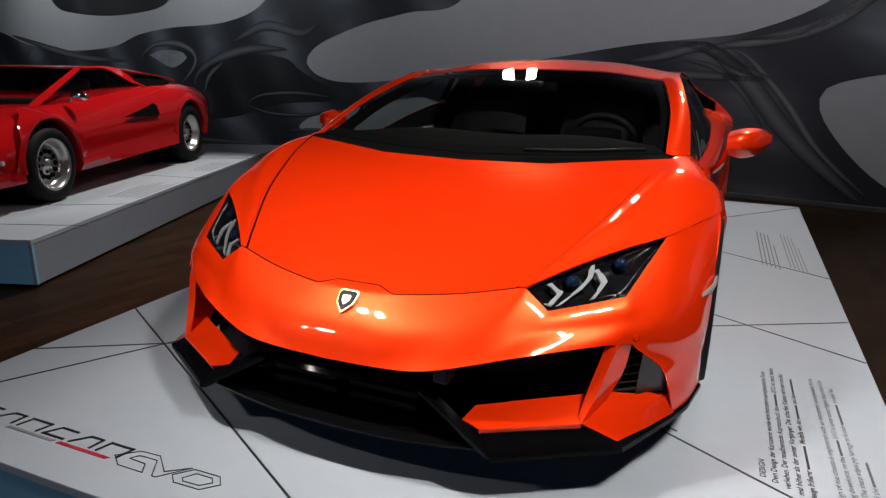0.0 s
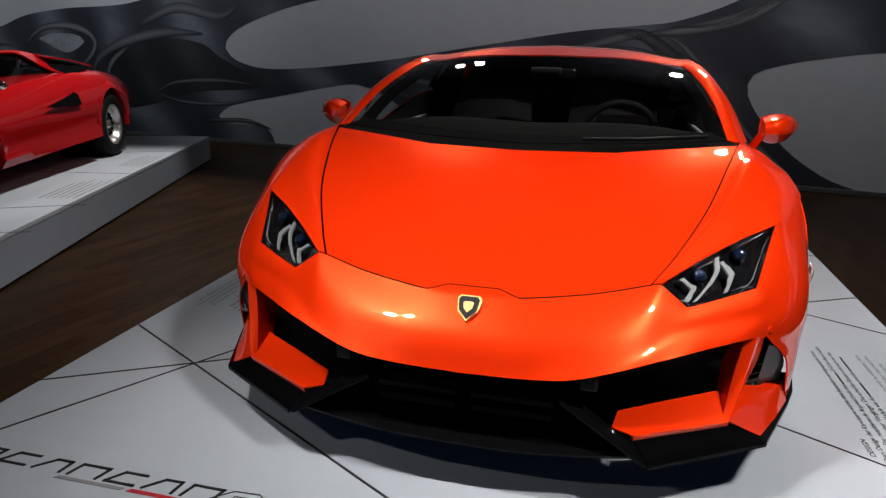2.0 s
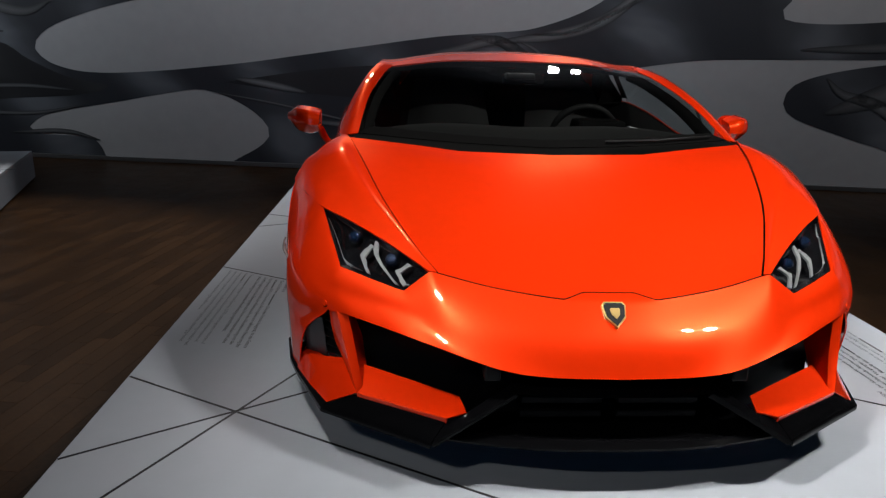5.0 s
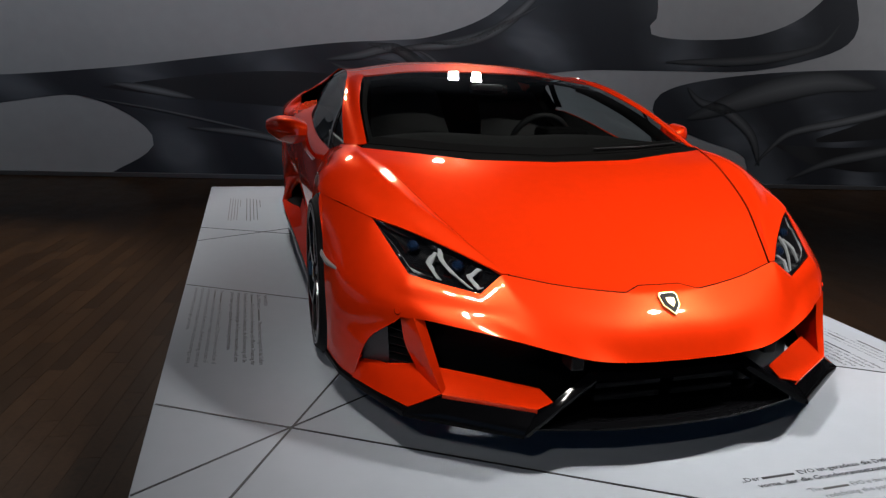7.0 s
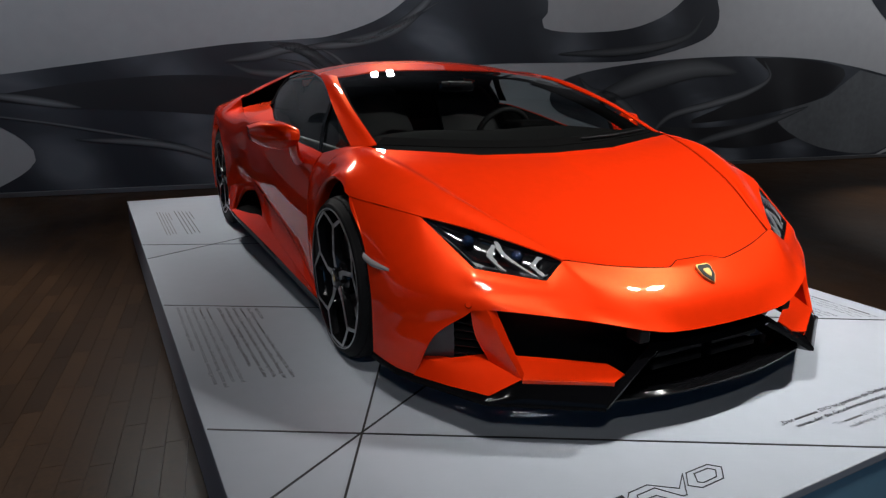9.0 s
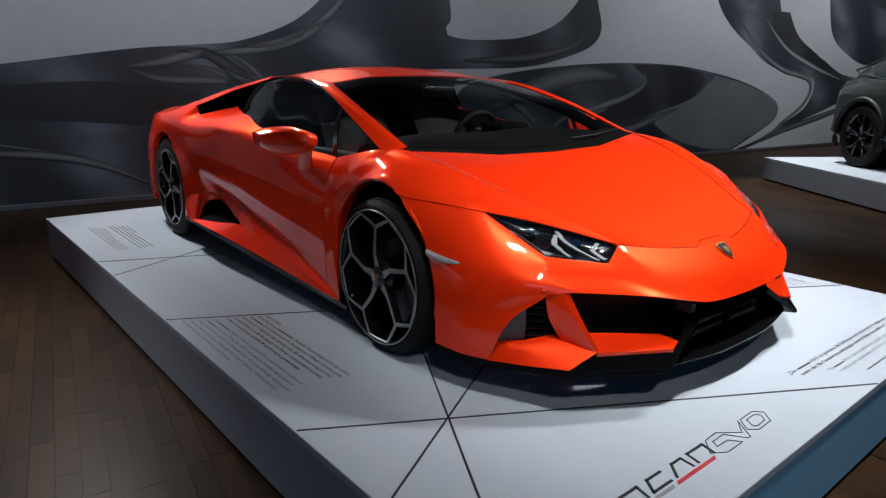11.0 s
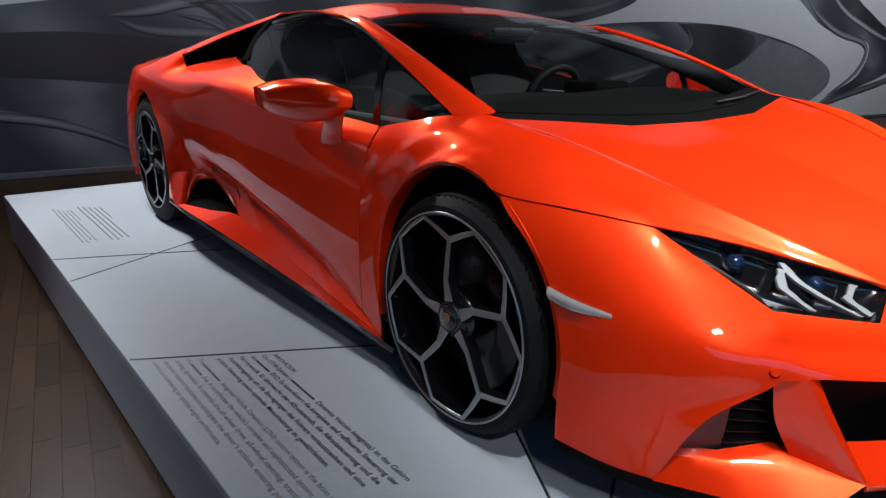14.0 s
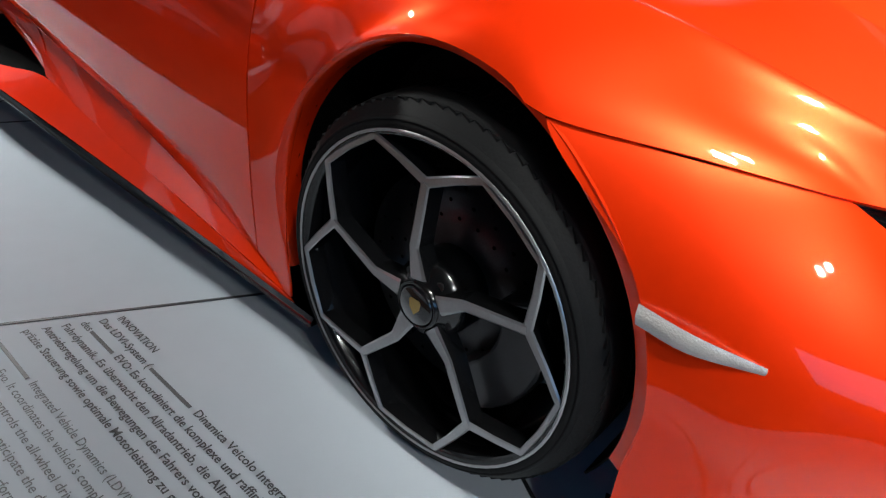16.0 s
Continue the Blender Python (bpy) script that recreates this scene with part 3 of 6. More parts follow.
# upright fin between triangle and mouth: outer face, ridge, face towards the mouth
both("bumper_fin", lambda: loft([[(0.752, 0.262, 0.396), (0.737, 0.252, 0.31), TRI_IN], [(0.724, 0.214, 0.403), (0.696, 0.164, 0.305), FIN_LOW], [(0.700, 0.212, 0.403), (0.674, 0.166, 0.305), (0.652, 0.112, 0.213)], [(0.690, 0.33, 0.40), (0.668, 0.28, 0.31), (0.648, 0.20, 0.24)]], 14, 13, True), ORANGE)
# lower blade running in to the grille
both("bumper_blade", lambda: strip([(0.655, 0.196, 0.250), (0.53, 0.128, 0.239), BLADE_BACK], [(0.659, 0.150, 0.233), (0.53, 0.080, 0.226), BLADE_IN], [FIN_LOW, (0.548, 0.039, 0.211), BLADE_LOW], [(0.663, 0.107, 0.203), (0.547, 0.041, 0.202), (0.430, -0.024, 0.199)], [(0.64, 0.18, 0.198), (0.53, 0.11, 0.196), (0.42, 0.03, 0.196)]), ORANGE, "orange lower intake blade", flip=True)
# gloss black splitter
both("splitter_wing", lambda: strip([(0.749, 0.150, 0.161), (0.661, 0.112, 0.205), (0.546, 0.045, 0.203), (0.431, -0.021, 0.200)], [(0.766, 0.139, 0.150), (0.672, 0.082, 0.148), (0.571, 0.020, 0.147), SPL], [(0.766, 0.139, 0.140), (0.672, 0.082, 0.138), (0.571, 0.020, 0.137), (0.470, -0.042, 0.137)], [(0.74, 0.25, 0.128), (0.66, 0.22, 0.126), (0.56, 0.19, 0.126), (0.45, 0.15, 0.128)]), SPLITTER, "gloss black splitter wing", flip=True)
both("splitter_edge", lambda: strip([(0.928, 0.618, 0.150), (0.900, 0.49, 0.141), (0.868, 0.405, 0.141), (0.749, 0.150, 0.158)], [(0.936, 0.614, 0.146), (0.908, 0.48, 0.137), (0.876, 0.395, 0.136), (0.766, 0.139, 0.150)], [(0.936, 0.614, 0.134), (0.908, 0.48, 0.126), (0.876, 0.395, 0.125), (0.766, 0.139, 0.139)], [(0.87, 0.64, 0.125), (0.85, 0.53, 0.122), (0.81, 0.42, 0.120), (0.74, 0.25, 0.126)]), SPLITTER, flip=True)
both("grille_bar", lambda: strip([(0.430, -0.019, 0.199), (0.374, -0.006, 0.215), (0.262, 0.012, 0.285)], [SPL, (0.363, -0.026, 0.209), BAR_TOP], [(0.462, -0.038, 0.138), (0.352, -0.021, 0.203), (0.248, -0.006, 0.262)], [(0.43, 0.05, 0.135), (0.33, 0.06, 0.195), (0.235, 0.07, 0.252)]), SPLITTER, "gloss black slanted grille bar", flip=True)
lip = loft([[(0.0, 0.10, 0.152), (0.25, 0.11, 0.152), (0.44, 0.12, 0.152)], [(0.0, -0.046, 0.146), (0.25, -0.030, 0.148), (0.452, 0.008, 0.152)], [(0.0, -0.061, 0.139), (0.16, -0.056, 0.139), (0.30, -0.036, 0.140), (0.458, -0.004, 0.142)], [(0.0, -0.058, 0.130), (0.16, -0.053, 0.130), (0.30, -0.033, 0.131), (0.455, -0.001, 0.134)], [(0.0, 0.2, 0.120), (0.25, 0.2, 0.121), (0.44, 0.15, 0.126)]], 12, 16, True)
part("splitter_lip", grid_bm(whole(lip), flip=True), SPLITTER, car, "gloss black centre lip", thick=0.004)
bar = loft([[(0.0, 0.05, 0.292), (0.255, 0.05, 0.292)], [(0.0, -0.018, 0.287), (0.14, -0.015, 0.287), (0.262, 0.012, 0.285)], [(0.0, -0.034, 0.270), (0.14, -0.029, 0.270), BAR_TOP], [(0.0, 0.02, 0.260), (0.255, 0.03, 0.258)]], 8, 10, True)
part("grille_top_bar", grid_bm(whole(bar), flip=True), SPLITTER, car, thick=0.004)
# mouth: dark meshes set back
mouth = loft([[(0.0, 0.00, 0.340), (0.32, 0.02, 0.360), (0.50, 0.12, 0.395), (0.70, 0.26, 0.412)], [(0.0, 0.10, 0.26), (0.32, 0.12, 0.27), (0.52, 0.20, 0.27), (0.70, 0.30, 0.30)], [(0.0, 0.13, 0.12), (0.32, 0.15, 0.12), (0.52, 0.22, 0.12), (0.72, 0.32, 0.12)]], 20, 10)
part("intake_mesh", grid_bm(whole(mouth), flip=True), GRILLE, car, "dark radiator mesh", thick=0.003)
both("vent_back", lambda: coons([(0.768, 0.285, 0.398), (0.828, 0.375, 0.298), (0.848, 0.43, 0.192)], [(0.69, 0.33, 0.39), (0.69, 0.36, 0.28), (0.69, 0.36, 0.20)], [(0.768, 0.285, 0.398), (0.69, 0.33, 0.39)], [(0.848, 0.43, 0.192), (0.69, 0.36, 0.20)], 8, 6), GRILLE, "dark triangular side vent", flip=True)
# smooth plate in the outer half of the vent and slats beside it
both("vent_plate", lambda: coons([(0.846, 0.404, 0.202), (0.838, 0.358, 0.285), (0.806, 0.325, 0.338)], [(0.770, 0.330, 0.208), (0.775, 0.322, 0.27), (0.782, 0.314, 0.345)], [(0.846, 0.404, 0.202), (0.770, 0.330, 0.208)], [(0.806, 0.325, 0.338), (0.782, 0.314, 0.345)], 8, 5), CALIPER, "dark grey blanking plate")
for z0, u0 in ((0.232, 0.700), (0.258, 0.705), (0.284, 0.712), (0.310, 0.720), (0.336, 0.730)):
    both("vent_slat", lambda: loft([[(u0, 0.268, z0), (0.774, 0.318, z0 + 0.004)], [(u0, 0.300, z0 + 0.010), (0.774, 0.345, z0 + 0.012)]], 4, 3), MATT_BLACK, "black vent slat")
for s in (1, -1):
    b = box_bm((s * 0.318 - 0.021, -0.020, 0.308), (s * 0.318 + 0.021, 0.04, 0.352))
    part("parking_radar", b, MATT_BLACK, car, "small dark radar housing", False, bevel=0.006)
for z0 in (0.185, 0.225):
    for x0, x1 in ((-0.235, -0.02), (0.02, 0.235)):
        part("grille_slat", box_bm((x0, 0.02, z0), (x1, 0.10, z0 + 0.02)), GRILLE, car, "", False, bevel=0.004)

# small round sensor in the cheek above the triangular vent
SENSOR = min(cheek.reshape(-1, 3), key=lambda p: np.linalg.norm(p - (0.781, 0.236, 0.416)))
for s in (1, -1):
    bm = bmesh.new()
    bmesh.ops.create_cone(bm, segments=16, radius1=0.0095, radius2=0.008, depth=0.006, cap_ends=True)
    ob = part("parking_sensor", bm, ORANGE, car, "small round parking sensor", False)
    ob.matrix_world = Matrix.Translation((s * SENSOR[0], SENSOR[1], SENSOR[2])) @ Vector((s * 0.62, -0.72, 0.25)).to_track_quat("Z", "Y").to_matrix().to_4x4()
    # the shade of the gap round the sensor, drawn as a black ring
    rim = part("sensor_ring", tube_bm([(0.0105 * math.cos(a), 0.0105 * math.sin(a), -0.0008) for a in np.linspace(0, 2 * math.pi, 17)[:-1]], 0.0009, 5, True), VOID, ob, "black ring standing for the shade in the gap round the sensor")

# front wing in one sheet from the headlight to the door
DOOR_FRONT = [(0.827, 1.452, 0.736), (0.876, 1.452, 0.66), (0.903, 1.452, 0.53), (0.905, 1.458, 0.335), (0.895, 1.466, 0.160)]
WING_TOP = [(0.455, 0.187, 0.528), *[(u + 0.004, y, z) for u, y, z in HOOD_SIDE[1:4]], (0.760, 1.02, 0.797), (0.800, 1.135, 0.796), (0.816, 1.29, 0.768), (0.827, 1.448, 0.738)]
WING_MID = [(0.475, 0.188, 0.529), (0.625, 0.370, 0.594), (0.752, 0.58, 0.674), (0.842, 0.80, 0.729), (0.868, 0.98, 0.750), (0.878, 1.16, 0.728), (0.889, 1.31, 0.665), (0.899, 1.448, 0.57)]
NW = (26, 19, 40)
CREST = [(0.465, 0.188, 0.5285), (0.563, 0.355, 0.602), (0.676, 0.55, 0.682), (0.767, 0.795, 0.760), (0.812, 1.03, 0.787), (0.834, 1.15, 0.772), (0.852, 1.30, 0.727), (0.867, 1.448, 0.675)]
WING_ROWS = [
    row([WING_TOP[:3], WING_TOP[2:4], WING_TOP[3:]], NW),
    row([CREST[:3], CREST[2:4], CREST[3:]], NW),
    row([WING_MID[:3], WING_MID[2:4], WING_MID[3:]], NW),
    row([LAMP_TOP, [LAMP_TOP[-1], (0.868, 0.660, 0.648), ARCH_SEAM], [*front_arch(SEAM, 198, 14), (0.908, 1.340, 0.115), (0.900, 1.40, 0.135), DOOR_FRONT[-1]]], NW),
]


def wing():
    top, crest, mid, low = WING_ROWS
    a, b = NW[0] - 1, NW[0] + NW[1] - 2
    inner = np.stack([np.interp(np.clip(top[:, 1], 0.2, 1.02), hood[-12, :, 1], hood[-12, :, k]) for k in range(3)], 1)
    inner[top[:, 1] > 1.0] = (2 * top - crest)[top[:, 1] > 1.0]
    below = 2 * low - mid
    hub = np.array((0.93, FRONT_Y, 0.325))
    turned = low + (hub - low) * 0.35
    below[a : b + 1] = MID[-NC[3] :]
    k = np.clip(np.arange(1, len(low) - b) / 12, 0, 1)[:, None]
    below[b + 1 :] = (low[b + 1 :] + MID[-1] - low[b]) * (1 - k) + turned[b + 1 :] * k
    g = spans([inner, top, crest, mid, low, below], 10)[10:41].transpose(1, 0, 2)
    end = curve(DOOR_FRONT, g.shape[1])
    k = np.clip((np.arange(len(g)) - len(g) + 18) / 17, 0, 1)[:, None, None] ** 2
    g = g + k * (end - (0, 0.004, 0) - g[-1])
    return eased(g, 60, np.clip((g[1:-1, 1:-1, 1:2] - 0.95) / 0.15, 0, 1))


both("front_fender", wing, ORANGE, "orange front wing")
both("arch_lip", lambda: loft([front_arch(-13, 200, 40), front_arch(-13, 200, 40, FRONT_R - 0.018, 0.006, 0.066), front_arch(-13, 200, 40, FRONT_R - 0.021, 0.05, 0.066)], 60, 5, True), ORANGE, "orange wheel arch flange", flip=True)
both("wheel_well", lambda: loft([front_arch(-30, 210, 30, FRONT_R - 0.020, 0.04, 0.066), front_arch(-30, 210, 30, FRONT_R - 0.020, 0.40, 0.066)], 40, 3), VOID, "dark wheel well", flip=True)

# door: five long feature lines
DOOR = [
    [(0.827, 1.452, 0.736), (0.848, 1.85, 0.765), (0.842, 2.25, 0.832), (0.795, 2.52, 0.878)],
    [(0.876, 1.452, 0.66), (0.900, 1.85, 0.672), (0.914, 2.25, 0.715), (0.920, 2.60, 0.765)],
    [(0.903, 1.452, 0.53), (0.911, 1.85, 0.53), (0.917, 2.25, 0.555), (0.919, 2.62, 0.60)],
    [(0.905, 1.458, 0.335), (0.902, 1.85, 0.35), (0.899, 2.25, 0.385), (0.899, 2.62, 0.45)],
    [(0.895, 1.466, 0.160), (0.872, 1.75, 0.215), (0.862, 2.15, 0.30), (0.858, 2.58, 0.382)],
]
# the flank in rows from the door's front edge to the tail, parted at the door's end and at the rear arch
NF = (34, 26, 44)
QUARTER_A = [DOOR[0][-1], (0.825, 2.90, 0.880), (0.800, 3.26, 0.932)]
TAIL_A = [(0.800, 3.26, 0.932), (0.785, 3.62, 0.892), (0.72, 4.05, 0.870), (0.62, 4.42, 0.845)]
TIP = (0.835, 3.213, 0.907)
CREASE = [(0.903, 2.60, 0.812), (0.884, 2.86, 0.825), (0.842, 3.14, 0.856), TIP]
LEDGE = [[(0.855, 1.452, 0.703), (0.890, 1.85, 0.724), (0.903, 2.25, 0.776), CREASE[0]], CREASE, [TIP, (0.856, 3.45, 0.884), (0.838, 3.75, 0.858), (0.775, 4.15, 0.838), (0.68, 4.43, 0.812)]]
WAIST = [DOOR[1], [DOOR[1][-1], (0.936, 2.90, 0.770), (0.944, 3.14, 0.782), (0.945, 3.33, 0.800)], [(0.945, 3.33, 0.800), (0.918, 3.75, 0.806), (0.845, 4.15, 0.79), (0.73, 4.44, 0.76)]]
FLANK_ROWS = [row([DOOR[0], QUARTER_A, TAIL_A], NF), row(LEDGE, NF), row(WAIST, NF),
              row([DOOR[2], [DOOR[2][-1], (0.946, 2.95, 0.640), rear_arch(62, 62, 1)[0]], [*rear_arch(62, 138, 12), (0.905, 4.14, 0.545), (0.80, 4.46, 0.52)]], NF)]
split, mid_end = NF[0] - 1, NF[0] + NF[1] - 2
FLANK_DOWN = [row([DOOR[3], [DOOR[3][-1], (0.917, 2.92, 0.495), rear_arch(30, 30, 1)[0]]], NF[:2]), row([DOOR[4], [DOOR[4][-1], (0.852, 2.74, 0.398), (0.850, 2.88, 0.403), (0.915, 3.05, 0.372), rear_arch(-1, -1, 1)[0]]], NF[:2])]
fore = spans([r[: mid_end + 1] for r in FLANK_ROWS] + FLANK_DOWN, 8).transpose(1, 0, 2)
down = FLANK_ROWS[3] + (np.array((0.94, REAR_Y, 0.34)) - FLANK_ROWS[3]) * 0.4
blend = np.linspace(0, 1, NF[2])[:, None] ** 0.5
down[mid_end:] = (FLANK_ROWS[3] + FLANK_DOWN[0][-1] - FLANK_ROWS[3][mid_end])[mid_end:] * (1 - blend) + down[mid_end:] * blend
aft = spans([r[mid_end:] for r in FLANK_ROWS] + [down[mid_end:]], 8)[:25].transpose(1, 0, 2)
both("door", lambda: fore[: split + 1], ORANGE, "orange door with a deep sculpted flank")
for s in (1, -1):
    bm = bmesh.new()
    grid_bm(fore[split:, 8:], s, False, bm)
    grid_bm(aft, s, False, bm)
    part("rear_quarter", bm, ORANGE, car, "orange rear quarter panel", thick=0.004)
INNER = [DOOR[0][-1], (0.748, 2.72, 0.898), (0.683, 2.914, 0.913)]
both("quarter_ledge", lambda: coons(INNER, CREASE[:3], fore[split, :9], [INNER[-1], (0.76, 3.03, 0.886), CREASE[2]], 16, 8), ORANGE, "flat orange ledge below the air scoop", flip=True)
shut_line(DOOR_FRONT, 0.0016, (0.0002, -0.002, 0))
shut_line(fore[split], 0.0008, (-0.0004, 0, 0))
both("sill_skirt", lambda: loft([[(0.897, 1.352, 0.120), (0.872, 1.75, 0.213), (0.862, 2.15, 0.296), (0.858, 2.58, 0.378)], [(0.905, 1.352, 0.112), (0.905, 1.75, 0.165), (0.908, 2.15, 0.222), (0.900, 2.46, 0.266)]], 30, 6), ORANGE, "orange side skirt")
both("sill_lower", lambda: loft([[(0.905, 1.352, 0.111), (0.905, 1.75, 0.164), (0.908, 2.15, 0.221), (0.902, 2.46, 0.262), (0.930, 2.70, 0.238), (0.966, 2.98, 0.216)], [(0.905, 1.30, 0.085), (0.925, 1.75, 0.13), (0.948, 2.15, 0.163), (0.965, 2.44, 0.183), (0.978, 2.64, 0.196), (0.99, 3.02, 0.206)]], 30, 6), ORANGE, "orange lower skirt")
both("sill_blade", lambda: loft([[(0.905, 1.27, 0.10), (0.927, 1.75, 0.132), (0.955, 2.3, 0.168), (0.985, 2.85, 0.205), (0.975, 3.17, 0.215)], [(0.915, 1.27, 0.085), (0.937, 1.75, 0.116), (0.963, 2.3, 0.152), (0.99, 2.85, 0.19), (0.98, 3.17, 0.20)], [(0.80, 1.27, 0.08), (0.80, 1.75, 0.105), (0.80, 2.3, 0.13), (0.80, 2.85, 0.16), (0.80, 3.17, 0.16)]], 24, 8, True), GLOSS_BLACK, "black sill blade")
# side intake ahead of the rear wheel
both("side_intake", lambda: loft([[(0.888, 2.48, 0.255), (0.868, 2.66, 0.312), (0.857, 2.84, 0.356), (0.885, 3.01, 0.320)], [(0.870, 2.52, 0.245), (0.800, 2.70, 0.270), (0.790, 2.88, 0.300), (0.84, 3.02, 0.275)], [(0.905, 2.48, 0.250), (0.925, 2.66, 0.238), (0.950, 2.86, 0.224), (0.966, 2.985, 0.213)]], 14, 10), VOID, "black triangular side air intake")
both("intake_blade", lambda: loft([[(0.858, 2.58, 0.384), (0.852, 2.74, 0.400), (0.850, 2.885, 0.406)], [(0.874, 2.50, 0.338), (0.868, 2.68, 0.356), (0.860, 2.86, 0.372)], [(0.892, 2.46, 0.268), (0.870, 2.66, 0.316), (0.856, 2.85, 0.358)]], 16, 7), ORANGE, "orange blade over the side intake")
both("intake_cover", lambda: loft([[(0.850, 2.885, 0.404), (0.880, 2.96, 0.390), (0.915, 3.05, 0.374), rear_arch(2, 2, 1)[0]], [(0.856, 2.87, 0.380), (0.893, 2.98, 0.362), (0.940, 3.07, 0.350), rear_arch(-4, -4, 1)[0]], [(0.857, 2.845, 0.356), (0.890, 3.005, 0.320), (0.965, 2.985, 0.214), (0.988, 3.05, 0.207), rear_arch(-22, -22, 1)[0]]], 24, 13, True), ORANGE, "orange shoulder of the side intake", flip=True)

# tail
both("rear_bumper", lambda: coons([rear_arch(138, 138, 1)[0], (0.905, 4.14, 0.543), (0.80, 4.46, 0.518)], [rear_arch(200, 200, 1)[0], (0.90, 4.2, 0.21), (0.80, 4.46, 0.25)], rear_arch(138, 200, 8), [(0.80, 4.46, 0.518), (0.80, 4.46, 0.25)], 12, 10), ORANGE, "orange rear bumper side", flip=True)
tail = loft([[(0.0, 4.42, 0.86), (0.35, 4.44, 0.856), (0.62, 4.42, 0.845)], [(0.0, 4.50, 0.78), (0.4, 4.49, 0.78), (0.73, 4.44, 0.78)], [(0.0, 4.52, 0.66), (0.4, 4.51, 0.66), (0.80, 4.46, 0.66)], [(0.0, 4.56, 0.45), (0.4, 4.55, 0.45), (0.82, 4.50, 0.45)], [(0.0, 4.50, 0.25), (0.4, 4.49, 0.25), (0.80, 4.46, 0.25)]], 16, 18)
part("tail_panel", grid_bm(whole(tail), flip=True), ORANGE, car, "orange tail panel", thick=0.004)
both("rear_arch_lip", lambda: loft([rear_arch(-25, 200, 40), [(u - 0.05, y, z) for u, y, z in rear_arch(-25, 200, 40, REAR_R - 0.010)]], 40, 3), ORANGE, flip=True)
both("rear_wheel_well", lambda: loft([rear_arch(-30, 210, 30, REAR_R - 0.012, 0.03), rear_arch(-30, 210, 30, REAR_R - 0.012, 0.40)], 40, 3), VOID, flip=True)

# greenhouse
A_IN = [(0.728, 1.06, 0.806), (0.705, 1.40, 0.930), (0.655, 1.70, 1.020), (0.615, 1.86, 1.058)]
A_OUT = [(0.805, 1.14, 0.796), (0.775, 1.42, 0.918), (0.725, 1.70, 1.018), (0.690, 1.90, 1.065)]
HEADER = [(0.0, 1.90, 1.098), (0.35, 1.89, 1.090), (0.615, 1.86, 1.058)]
RAIL = [(0.690, 1.90, 1.065), (0.675, 2.15, 1.090), (0.676, 2.45, 1.082), (0.700, 2.90, 1.022), (0.772, 3.34, 0.934)]
BASE = [(0.0, 0.96, 0.775), (0.35, 0.985, 0.786), (0.728, 1.06, 0.806)]
wind = coons(BASE, HEADER, [(0.0, 0.96, 0.775), (0.0, 1.43, 0.965), (0.0, 1.90, 1.098)], A_IN, 16, 16, 0.0)
screen = part("windscreen", grid_bm(whole(wind)), GLASS, car, "clear raked windscreen", thick=0.0)
screen.visible_shadow = False
band = coons(COWL, [(u, y, z - 0.001) for u, y, z in BASE], [COWL[0], BASE[0]], [COWL[-1], BASE[-1]], 16, 5)
part("cowl_panel", grid_bm(whole(band)), DASH, car, "black scuttle panel below the windscreen", thick=0.004)
# dark printed border of the windscreen
edge_in = [(u * 0.93, y + 0.055, z + 0.014) for u, y, z in BASE]
low_band = coons([(u, y, z + 0.002) for u, y, z in BASE], [(u, y, z + 0.010) for u, y, z in edge_in], [(0, 0.96, 0.777), (0, 1.015, 0.799)], [(0.728, 1.06, 0.808), (0.677, 1.115, 0.830)], 16, 4)
part("windscreen_border", grid_bm(whole(low_band)), DASH, car, "black printed border of the windscreen", thick=0.002)
both("a_pillar", lambda: coons(A_IN, A_OUT, [A_IN[0], (0.760, 1.055, 0.800), A_OUT[0]], [A_IN[-1], (0.655, 1.88, 1.066), A_OUT[-1]], 20, 6, 0.004, (0.5, -0.3, 1)), ORANGE, "orange windscreen pillar")
ROOF_BACK = [(0.0, 2.85, 1.085), (0.35, 2.85, 1.075), (0.700, 2.90, 1.022)]
roof = coons([*HEADER, (0.690, 1.90, 1.065)], ROOF_BACK, [(0.0, 1.90, 1.098), (0.0, 2.2, 1.146), (0.0, 2.5, 1.142), (0.0, 2.85, 1.085)], RAIL[:4], 20, 20, 0.0)
part("roof", grid_bm(whole(roof)), ORANGE, car, "orange roof panel", thick=0.006)
deck = loft([[(0.0, 2.86, 1.083), (0.35, 2.86, 1.073), (0.700, 2.91, 1.020)], [(0.0, 3.3, 1.0), (0.35, 3.3, 0.99), (0.772, 3.34, 0.934)], [(0.0, 3.9, 0.91), (0.35, 3.9, 0.91), (0.755, 3.82, 0.880)], [(0.0, 4.42, 0.862), (0.35, 4.44, 0.857), (0.62, 4.42, 0.846)]], 18, 20)
both("buttress", lambda: loft([[(0.672, 2.40, 1.088), (0.700, 2.91, 1.021), (0.772, 3.34, 0.934), (0.785, 3.62, 0.892)], [(0.687, 2.42, 1.072), (0.716, 2.91, 0.999), TIP, (0.840, 3.50, 0.886)]], 30, 5), ORANGE, "orange flying buttress beside the engine cover")
part("engine_cover", grid_bm(whole(deck)), ORANGE, car, "orange engine cover", thick=0.004)
BELT = [(0.805, 1.145, 0.792), (0.825, 1.455, 0.741), (0.848, 1.85, 0.768), (0.842, 2.25, 0.835), (0.795, 2.52, 0.881)]
WIN_TOP = [(0.803, 1.15, 0.797), (0.772, 1.42, 0.912), (0.722, 1.70, 1.010), (0.686, 1.92, 1.052), (0.672, 2.15, 1.076), (0.70, 2.45, 1.045)]
